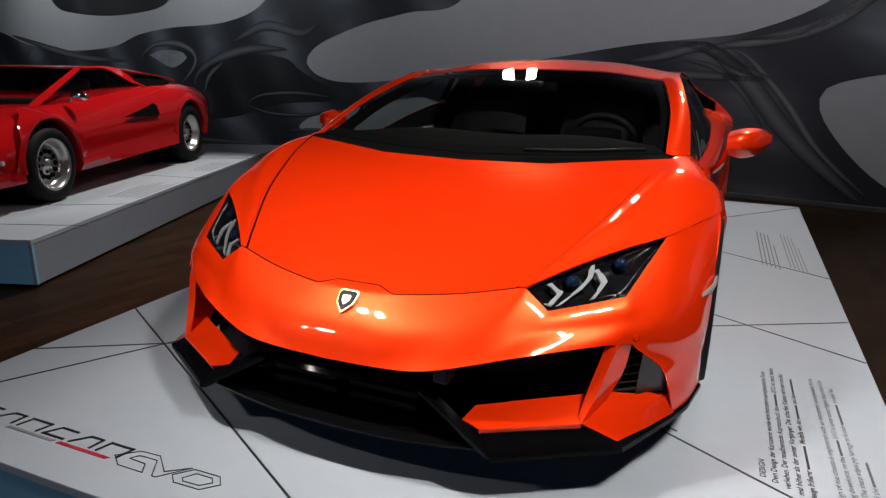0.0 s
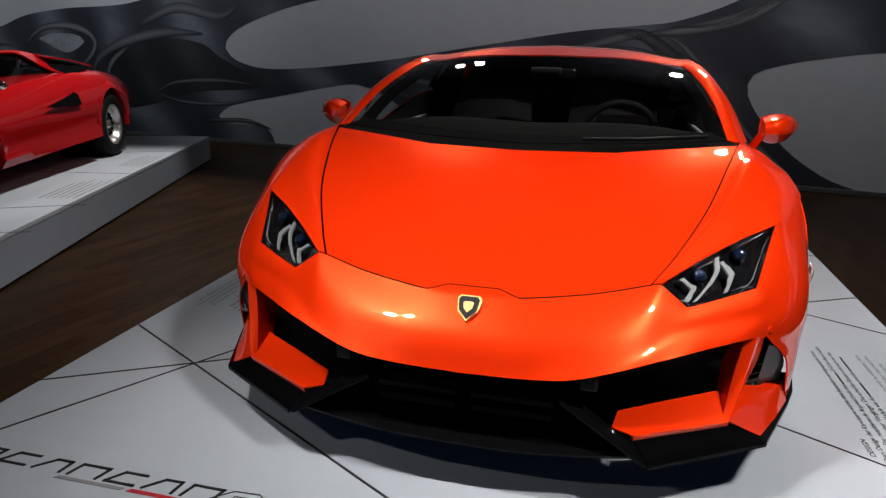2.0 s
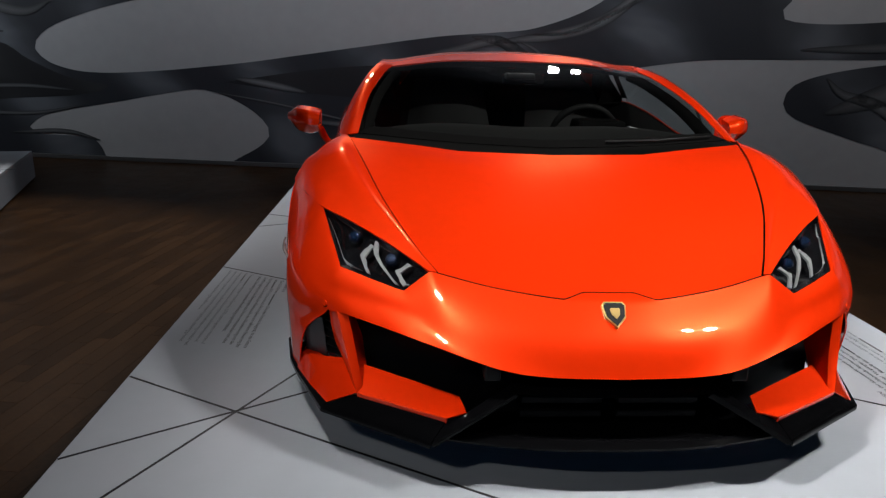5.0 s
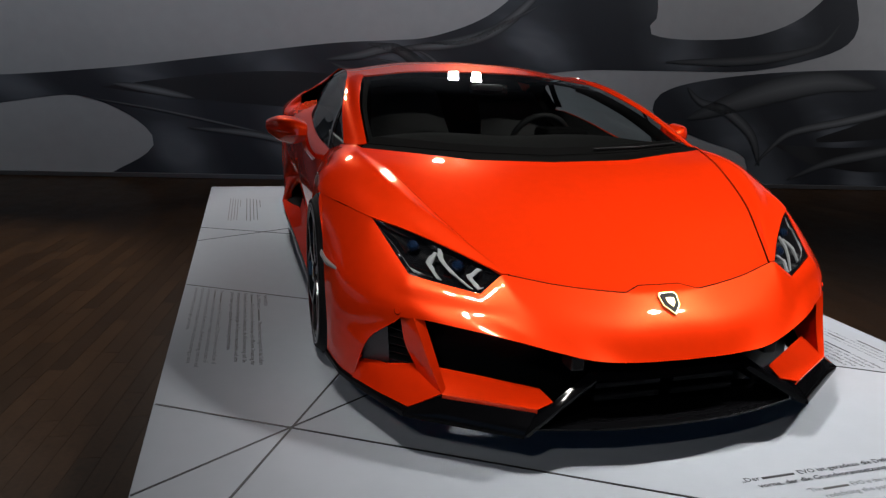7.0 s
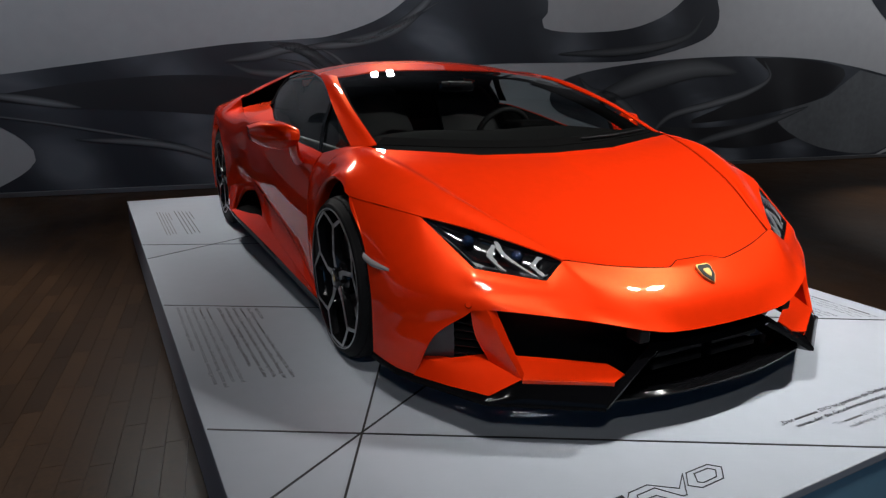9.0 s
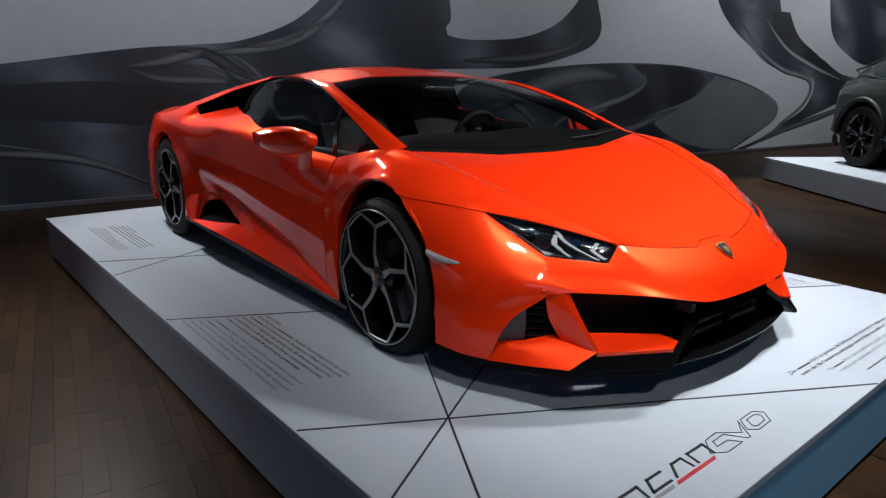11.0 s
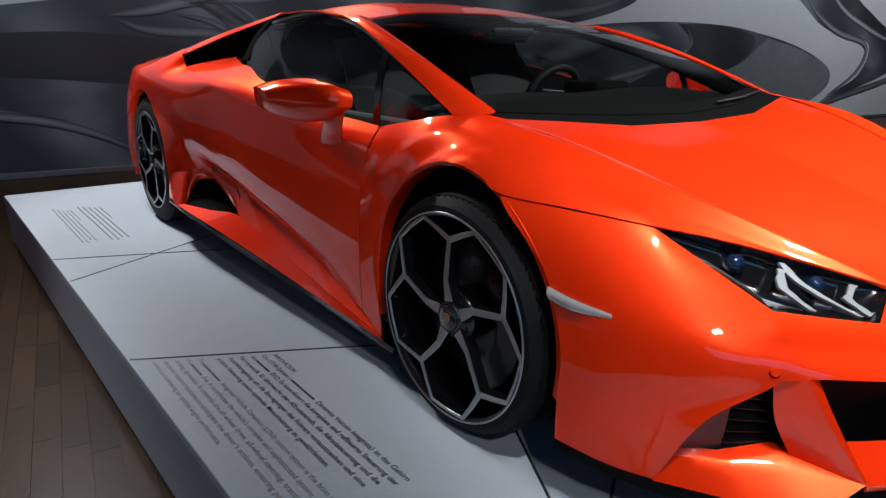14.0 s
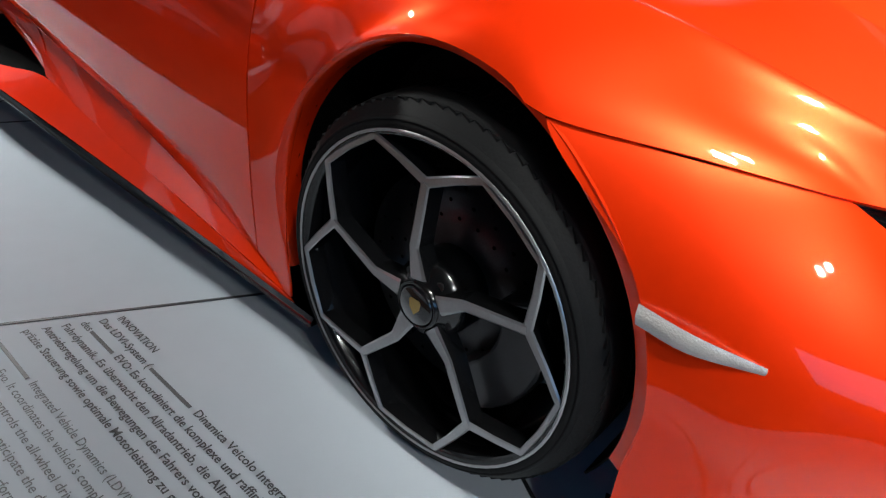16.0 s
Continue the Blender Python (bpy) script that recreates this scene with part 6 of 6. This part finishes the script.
# red wedge-shaped car: its nose points along the plinth towards the visitors
fw, rw = Vector((-3.93, 2.16, 0)), Vector((-4.73, 4.48, 0))
back = (rw - fw).normalized()
leftw = Vector((-back.y, back.x, 0)) * -1
place = Matrix(((leftw.x, back.x, 0, 0), (leftw.y, back.y, 0, 0), (leftw.z, back.z, 1, 0), (0, 0, 0, 1)))
origin = fw - leftw * 0.94 - back * 0.98
red_car = thing("classic_sports_car", "glossy red wedge-shaped classic sports car on a white plinth", "car", at=Matrix.Translation(origin) @ place)
RED_LINES = [
    [(0, 0.0, 0.40), (0, 0.5, 0.57), (0, 1.05, 0.72), (0, 1.5, 0.76), (0, 2.4, 0.84), (0, 3.2, 0.88), (0, 4.0, 0.84), (0, 4.14, 0.80)],
    [(0.50, 0.0, 0.39), (0.60, 0.5, 0.58), (0.64, 1.05, 0.735), (0.66, 1.5, 0.77), (0.68, 2.4, 0.85), (0.66, 3.2, 0.89), (0.60, 4.0, 0.84), (0.58, 4.14, 0.80)],
    [(0.62, 0.0, 0.37), (0.78, 0.5, 0.56), (0.82, 0.98, 0.705), (0.82, 1.5, 0.715), (0.84, 2.4, 0.79), (0.86, 3.3, 0.85), (0.80, 4.0, 0.80), (0.78, 4.14, 0.77)],
    [(0.70, 0.0, 0.32), (0.905, 0.5, 0.44), (0.935, 0.98, 0.53), (0.925, 1.5, 0.53), (0.935, 2.4, 0.56), (0.965, 3.3, 0.62), (0.90, 4.0, 0.64), (0.86, 4.14, 0.64)],
    [(0.68, 0.0, 0.27), (0.89, 0.5, 0.32), (0.92, 0.98, 0.36), (0.90, 1.5, 0.355), (0.91, 2.4, 0.37), (0.945, 3.3, 0.40), (0.88, 4.0, 0.42), (0.84, 4.14, 0.44)],
    [(0.62, 0.0, 0.19), (0.83, 0.5, 0.19), (0.86, 0.98, 0.19), (0.85, 1.5, 0.185), (0.86, 2.4, 0.20), (0.88, 3.3, 0.22), (0.82, 4.0, 0.27), (0.78, 4.14, 0.30)],
    [(0.0, 0.0, 0.17), (0.0, 0.5, 0.16), (0.0, 0.98, 0.15), (0.0, 1.5, 0.15), (0.0, 2.4, 0.16), (0.0, 3.3, 0.18), (0.0, 4.0, 0.24), (0.0, 4.14, 0.28)],
]
body = part("body", shell_bm(stations_of(RED_LINES, 50)), RED, red_car, "red wedge body")
carve(body, [drum(s * 0.45, s * 1.2, y, z, r) for s in (1, -1) for y, z, r in ((0.98, 0.325, 0.365), (3.43, 0.345, 0.375))])
auto_smooth(body)
for s in (1, -1):
    old_wheel(red_car, 0.918, 0.98, 0.305, 0.305, 0.205, 0.22, s, "front_wheel")
    old_wheel(red_car, 0.940, 3.43, 0.33, 0.33, 0.205, 0.32, s, "rear_wheel")
    for y in (0.98, 3.43):
        part("wheel_well", lathe_bm([(-0.02, 0.36), (-0.42, 0.36), (-0.42, 0.0)], 40), VOID, red_car, "").matrix_local = Matrix.Translation((s * 0.86, y, 0.34)) @ Matrix.Diagonal((s, 1, 1, 1))
# flared arches: from the lip round the wheel out to the body side
for cy, cz, rad, zs, us, lip in ((0.98, 0.325, 0.345, (0.19, 0.36, 0.53, 0.705, 0.735), (0.86, 0.92, 0.935, 0.82, 0.72), 0.926), (3.43, 0.345, 0.360, (0.22, 0.40, 0.62, 0.85, 0.89), (0.88, 0.945, 0.965, 0.86, 0.70), 0.952)):
    angles = np.linspace(radians(-8), radians(188), 40)
    rows_at = []
    for r_at, k in ((rad - 0.004, -1), (rad, 0.0), (rad + 0.025, 0.12), (rad + 0.045, 0.5), (rad + 0.078, 1.0)):
        line = []
        for a in angles:
            y, z = cy - r_at * math.cos(a), cz + r_at * math.sin(a)
            u = lip - 0.05 if k < 0 else lip * (1 - k) + (float(np.interp(z, zs, us)) + 0.003) * k
            line.append((u, y, z))
        rows_at.append(line)
    both("wheel_flare", lambda: loft(rows_at, 40, 17), RED, "red flared wheel arch", 0.003, red_car, True)
# glasshouse
glass_front = coons([(0.0, 1.02, 0.738), (0.40, 1.04, 0.742), (0.67, 1.10, 0.742)], [(0.0, 1.96, 1.055), (0.35, 1.965, 1.052), (0.555, 1.98, 1.043)], [(0.0, 1.02, 0.738), (0.0, 1.96, 1.055)], [(0.67, 1.10, 0.742), (0.555, 1.98, 1.043)], 12, 10)
part("windscreen", grid_bm(whole(glass_front)), GLASS, red_car, "dark raked windscreen")
roofp = coons([(0.0, 1.96, 1.056), (0.35, 1.965, 1.053), (0.585, 1.98, 1.042)], [(0.0, 2.45, 1.066), (0.35, 2.45, 1.062), (0.585, 2.48, 1.048)], [(0.0, 1.96, 1.056), (0.0, 2.45, 1.066)], [(0.585, 1.98, 1.042), (0.585, 2.48, 1.048)], 12, 8, 0.004)
part("roof", grid_bm(whole(roofp)), RED, red_car, "red roof", thick=0.01)
decky = coons([(0.0, 2.46, 1.064), (0.35, 2.46, 1.060), (0.585, 2.49, 1.046)], [(0.0, 4.02, 0.85), (0.3, 4.02, 0.85), (0.50, 4.02, 0.845)], [(0.0, 2.46, 1.064), (0.0, 3.2, 0.985), (0.0, 4.02, 0.85)], [(0.585, 2.49, 1.046), (0.56, 3.2, 0.965), (0.50, 4.02, 0.845)], 12, 14)
part("engine_cover", grid_bm(whole(decky)), RED, red_car, "red engine cover", thick=0.01)
for s in (1, -1):
    part("a_pillar", grid_bm(loft([[(0.67, 1.09, 0.738), (0.62, 1.55, 0.908), (0.555, 1.98, 1.046)], [(0.725, 1.14, 0.735), (0.675, 1.58, 0.900), (0.60, 2.0, 1.038)]], 10, 3), s), RED, red_car, "red windscreen pillar", thick=0.012)
    part("side_window", grid_bm(loft([[(0.725, 1.15, 0.735), (0.675, 1.58, 0.895), (0.60, 2.0, 1.035), (0.60, 2.35, 1.030)], [(0.755, 1.17, 0.722), (0.765, 1.6, 0.748), (0.775, 2.1, 0.785), (0.765, 2.62, 0.835)]], 12, 5), s), SIDE_GLASS, red_car, "dark side window")
    part("roof_rail", grid_bm(loft([[(0.585, 1.97, 1.048), (0.59, 2.45, 1.052), (0.62, 2.9, 0.985), (0.70, 3.5, 0.90)], [(0.612, 2.0, 1.034), (0.625, 2.35, 1.030), (0.72, 2.62, 0.90), (0.80, 2.85, 0.84)]], 12, 3), s), RED, red_car, "red roof rail", thick=0.012)
    part("cabin_side", grid_bm(loft([[(0.62, 1.35, 0.76), (0.56, 1.98, 1.02), (0.56, 2.5, 1.03)], [(0.66, 1.35, 0.70), (0.62, 1.98, 0.72), (0.62, 2.5, 0.80)]], 8, 3), s), VOID, red_car, "") if s < 0 else None
    part("air_scoop", grid_bm(loft([[(0.66, 2.66, 0.955), (0.66, 2.95, 0.965), (0.66, 3.20, 0.95)], [(0.80, 2.80, 0.83), (0.82, 3.05, 0.865), (0.80, 3.30, 0.90)]], 8, 4), s), VOID, red_car, "black engine air scoop", thick=0.01)
    part("scoop_lid", grid_bm(loft([[(0.56, 2.60, 1.036), (0.58, 3.0, 1.005), (0.60, 3.5, 0.935)], [(0.70, 2.70, 1.0), (0.75, 3.05, 0.972), (0.78, 3.5, 0.905)]], 8, 3), s), RED, red_car, "red scoop lid", thick=0.014)
    g = [[(0.934, 2.04, 0.610), (0.934, 2.05, 0.606)], [(0.925, 2.34, 0.655), (0.945, 2.34, 0.595)], [(0.912, 2.62, 0.705), (0.951, 2.62, 0.585)], [(0.930, 2.66, 0.68), (0.955, 2.66, 0.59)]]
    part("side_duct", grid_bm(np.array(g) + (0.014, 0, 0), s, True), VOID, red_car, "black triangular side duct", thick=0.006)
    stalk = tube_bm([(s * 0.80, 1.42, 0.76), (s * 0.86, 1.42, 0.80)], 0.012, 6)
    mir = part("door_mirror", stalk, CHROME, red_car, "small chrome door mirror")
    bm = bmesh.new()
    bmesh.ops.create_uvsphere(bm, u_segments=14, v_segments=8, radius=0.055, matrix=Matrix.Translation((s * 0.90, 1.43, 0.815)) @ Matrix.Diagonal((1.5, 0.7, 0.75, 1)))
    part("mirror_head", bm, CHROME, mir, "chrome mirror head")
    part("side_marker", box_bm((s * 0.892 - 0.012, 0.42, 0.37), (s * 0.892 + 0.012, 0.455, 0.40)), REFLECTOR, red_car, "small pale side marker", False, bevel=0.004)
    part("sill_badge", box_bm((s * 0.905 - 0.006, 2.95, 0.40), (s * 0.905 + 0.035, 3.10, 0.414)), CHROME, red_car, "", False)
part("cabin_tub", box_bm((-0.60, 1.3, 0.5), (0.60, 2.5, 0.74)), VOID, red_car, "", False)
part("dashboard", box_bm((-0.62, 1.25, 0.70), (0.62, 1.45, 0.80)), TRIM_BLACK, red_car, "black dashboard", False, bevel=0.03)
part("seat_back", box_bm((0.12, 2.15, 0.6), (0.50, 2.30, 0.95)), TRIM_BLACK, red_car, "dark seat", False, bevel=0.05)
part("seat_back", box_bm((-0.50, 2.15, 0.6), (-0.12, 2.30, 0.95)), TRIM_BLACK, red_car, "dark seat", False, bevel=0.05)
part("bulkhead", box_bm((-0.55, 2.45, 0.6), (0.55, 2.50, 1.03)), VOID, red_car, "", False)

# dark grey tall car: seen from behind its rear wheel
f = Vector((-0.6, -0.8, 0))
r_side = Vector((-0.8, 0.6, 0))
rear_contact = Vector((7.12, 2.0, 0))
bk = -f
lf = -r_side
place = Matrix(((lf.x, bk.x, 0, 0), (lf.y, bk.y, 0, 0), (0, 0, 1, 0), (0, 0, 0, 1)))
grey_origin = rear_contact + lf * 0.99 - bk * 4.0
grey_car = thing("suv_car", "dark grey metallic tall car with black wheels on a white plinth", "car", at=Matrix.Translation(grey_origin) @ place)
GREY_LINES = [
    [(0, 0.0, 0.80), (0, 0.6, 1.02), (0, 1.5, 1.12), (0, 2.6, 1.13), (0, 4.2, 1.13), (0, 4.9, 1.10), (0, 5.08, 1.02)],
    [(0.55, 0.0, 0.78), (0.72, 0.6, 1.00), (0.80, 1.5, 1.09), (0.82, 2.6, 1.10), (0.80, 4.2, 1.12), (0.72, 4.9, 1.09), (0.66, 5.08, 1.01)],
    [(0.72, 0.0, 0.72), (0.92, 0.6, 0.92), (0.95, 1.5, 1.0), (0.94, 2.6, 1.01), (0.97, 4.0, 1.04), (0.88, 4.9, 1.02), (0.78, 5.08, 0.97)],
    [(0.80, 0.0, 0.55), (0.98, 0.6, 0.74), (1.0, 1.5, 0.78), (0.95, 2.6, 0.76), (1.01, 4.0, 0.84), (0.93, 4.9, 0.85), (0.84, 5.08, 0.85)],
    [(0.80, 0.0, 0.35), (0.97, 0.6, 0.42), (0.98, 1.5, 0.46), (0.96, 2.6, 0.44), (1.0, 4.0, 0.55), (0.94, 4.9, 0.55), (0.86, 5.08, 0.55)],
    [(0.75, 0.0, 0.24), (0.92, 0.6, 0.26), (0.93, 1.5, 0.28), (0.92, 2.6, 0.28), (0.93, 4.0, 0.32), (0.88, 4.9, 0.38), (0.80, 5.08, 0.42)],
    [(0.0, 0.0, 0.22), (0.0, 0.6, 0.22), (0.0, 1.5, 0.22), (0.0, 2.6, 0.22), (0.0, 4.0, 0.25), (0.0, 4.9, 0.34), (0.0, 5.08, 0.38)],
]
SHORT_TAIL = 0.68
GREY_LINES = [[(u, y if y < 4 else 4 + (y - 4) * SHORT_TAIL, z) for u, y, z in line] for line in GREY_LINES]
body = part("body", shell_bm(stations_of(GREY_LINES, 50)), GREY_PAINT, grey_car, "dark grey metallic body")
carve(body, [drum(s * 0.5, s * 1.3, y, 0.40, 0.435) for s in (1, -1) for y in (1.0, 4.0)])
auto_smooth(body)
for s in (1, -1):
    for y in (1.0, 4.0):
        well = part("wheel_well", lathe_bm([(0.0, 0.43), (-0.40, 0.43), (-0.40, 0.0)], 40), VOID, grey_car)
        well.matrix_local = Matrix.Translation((s * 0.93, y, 0.40)) @ Matrix.Diagonal((s, 1, 1, 1))
        ring = [(s * 1.005, y + 0.455 * math.cos(a), 0.40 + 0.455 * math.sin(a)) for a in np.linspace(-0.35, math.pi + 0.35, 30)]
        part("arch_trim", tube_bm(ring, 0.032, 8), MATT_BLACK, grey_car, "black wheel arch trim")
        w = part("road_wheel", lathe_bm([(-0.28, 0.27), (-0.28, 0.36), (-0.25, 0.395), (-0.05, 0.395), (-0.01, 0.37), (0.004, 0.34), (0.0, 0.285), (-0.012, 0.275)], 56), RUBBER, grey_car, "black tyre on a black spoked rim")
        part("rim_barrel", lathe_bm([(-0.012, 0.278), (-0.02, 0.265), (-0.20, 0.25)], 56), RIM_BLACK, w, "black rim")
        part("brake_disc", lathe_bm([(-0.13, 0.08), (-0.13, 0.21), (-0.16, 0.21)], 40), STEEL, w)
        for i in range(5):
            for dd in (-9, 9):
                a0, a1 = radians(72 * i + 15), radians(72 * i + 15 + dd * 1.6)
                pts = [(-0.05, 0.05 * math.cos(a0), 0.05 * math.sin(a0)), (-0.03, 0.16 * math.cos((a0 + a1) / 2), 0.16 * math.sin((a0 + a1) / 2)), (-0.02, 0.268 * math.cos(a1), 0.268 * math.sin(a1))]
                part("spoke", tube_bm(pts, [0.022, 0.016, 0.014], 6), RIM_BLACK, w, "gloss black spoke")
        part("hub_cap", lathe_bm([(-0.09, 0.07), (-0.04, 0.065), (-0.03, 0.0)], 24), RIM_BLACK, w)
        w.matrix_local = Matrix.Translation((s * 1.0, y, 0.395)) @ Matrix.Diagonal((s, 1, 1, 1))
    part("side_window", grid_bm(loft([[(0.86, 1.75, 1.10), (0.74, 2.3, 1.40), (0.69, 3.0, 1.47), (0.70, 3.7, 1.43), (0.78, 4.35, 1.24)], [(0.90, 1.75, 1.05), (0.90, 2.3, 1.06), (0.90, 3.0, 1.07), (0.90, 3.7, 1.10), (0.86, 4.38, 1.19)]], 20, 6), s), SIDE_GLASS, grey_car, "dark side window")
    part("window_trim", tube_bm([(s * u, y, z) for u, y, z in curve([(0.905, 1.75, 1.045), (0.91, 3.0, 1.065), (0.91, 3.7, 1.095), (0.87, 4.40, 1.19), (0.78, 4.38, 1.25), (0.70, 3.72, 1.45), (0.685, 3.0, 1.49), (0.73, 2.3, 1.42), (0.85, 1.75, 1.11)], 40)], 0.012, 6), CHROME, grey_car, "bright window trim")
    part("door_handle", tube_bm([(s * 0.965, 3.18, 0.99), (s * 0.99, 3.22, 0.995), (s * 0.99, 3.38, 1.0), (s * 0.965, 3.42, 1.0)], 0.014, 8), CHROME, grey_car, "bright door handle")
    part("sill_trim", tube_bm([(s * 0.95, 1.5, 0.30), (s * 0.96, 2.5, 0.29), (s * 0.96, 3.5, 0.30)], 0.035, 8), MATT_BLACK, grey_car, "black sill")
    part("tail_lamp", box_bm((s * 0.70 - 0.12, 4.70, 0.92), (s * 0.70 + 0.12, 4.745, 0.96)), RED, grey_car, "", False, bevel=0.008)
green = loft([[(0.0, 1.55, 1.11), (0.5, 1.58, 1.11), (0.86, 1.72, 1.08)], [(0.0, 2.35, 1.56), (0.45, 2.38, 1.55), (0.69, 2.45, 1.47)], [(0.0, 3.1, 1.63), (0.45, 3.1, 1.62), (0.675, 3.1, 1.52)], [(0.0, 3.9, 1.58), (0.45, 3.9, 1.57), (0.70, 3.85, 1.46)], [(0.0, 4.52, 1.25), (0.45, 4.50, 1.25), (0.79, 4.38, 1.20)], [(0.0, 4.64, 1.08), (0.45, 4.62, 1.08), (0.80, 4.54, 1.05)]], 16, 30)
part("roof", grid_bm(whole(green)), GREY_PAINT, grey_car, "dark grey sloping roof", thick=0.01)
both("rear_pillar", lambda: coons([(0.70, 3.80, 1.45), (0.79, 4.36, 1.21), (0.80, 4.54, 1.06)], [(0.90, 3.78, 1.08), (0.90, 4.2, 1.07), (0.86, 4.54, 1.04)], [(0.70, 3.80, 1.45), (0.90, 3.78, 1.08)], [(0.80, 4.54, 1.06), (0.86, 4.54, 1.04)], 12, 6, 0.01, (1, 0, 0)), GREY_PAINT, "", 0.006, grey_car)
part("cabin_core", box_bm((-0.62, 1.9, 0.9), (0.62, 4.2, 1.35)), VOID, grey_car, "", False)

# ---------------------------------------------------------------- floor boards, wooden strips side by side
BOARD = 0.085
deg = radians(81)
along, across = Vector((math.cos(deg), math.sin(deg), 0)), Vector((math.sin(deg), -math.cos(deg), 0))
rng = random.Random(5)
shapes = {}


def board_mesh(length):
    key = round(length, 2)
    if key not in shapes:
        bm = bmesh.new()
        w, g = BOARD / 2 - 0.0004, 0.0002
        lo = [bm.verts.new((x, y, -0.006)) for x, y in ((-w, 0.0007), (w, 0.0007), (w, key - 0.0007), (-w, key - 0.0007))]
        hi = [bm.verts.new((x, y, 0.0)) for x, y in ((-w + g, 0.0007 + g), (w - g, 0.0007 + g), (w - g, key - 0.0007 - g), (-w + g, key - 0.0007 - g))]
        bm.faces.new(hi)
        for i in range(4):
            bm.faces.new((lo[i], lo[(i + 1) % 4], hi[(i + 1) % 4], hi[i]))
        bmesh.ops.recalc_face_normals(bm, faces=bm.faces)
        me = bpy.data.meshes.new("floor_board")
        bm.to_mesh(me)
        bm.free()
        me.materials.append(FLOOR_WOOD)
        shapes[key] = me
    return shapes[key]


turn = Matrix.Rotation(deg - math.pi / 2, 4, "Z")
near, verts, faces = 0, [], []
for i in range(-190, 200):
    s = -9.0 + rng.random() * 0.6
    while s < 10.0:
        length = rng.choice((0.42, 0.5, 0.58, 0.66))
        p = along * s + across * (i * BOARD)
        c = p + along * length / 2
        hidden = -1.3 < c.x < 1.35 and -0.2 < c.y < 4.5
        inside = -15.8 < c.x < 17.8 and c.y > -8.8 and c.y < WALL_D + SLOPE * c.x - 0.05
        if inside and not hidden:
            if near < 300 and -2.75 < c.x < -1.45 and -0.3 < c.y < 4.3:
                ob = new("floor_board", board_mesh(length))
                ob.parent = floor
                ob.matrix_world = Matrix.Translation((p.x, p.y, FLOOR_Z)) @ turn
                near += 1
            elif -9 < c.x < 9.5 and c.y > -3:
                k, w = len(verts), BOARD / 2 - 0.0007
                for a, b in ((-w, 0.0007), (w, 0.0007), (w, length - 0.0007), (-w, length - 0.0007)):
                    q = p + across * a + along * b
                    verts.append((q.x, q.y, FLOOR_Z - 0.0002))
                faces.append((k, k + 1, k + 2, k + 3))
        s += length
me = bpy.data.meshes.new("floor_boards")
me.from_pydata(verts, [], faces)
me.materials.append(FLOOR_WOOD)
rest = new("floor_boards", me)
rest.parent = floor
rest["kind"] = "stuff"
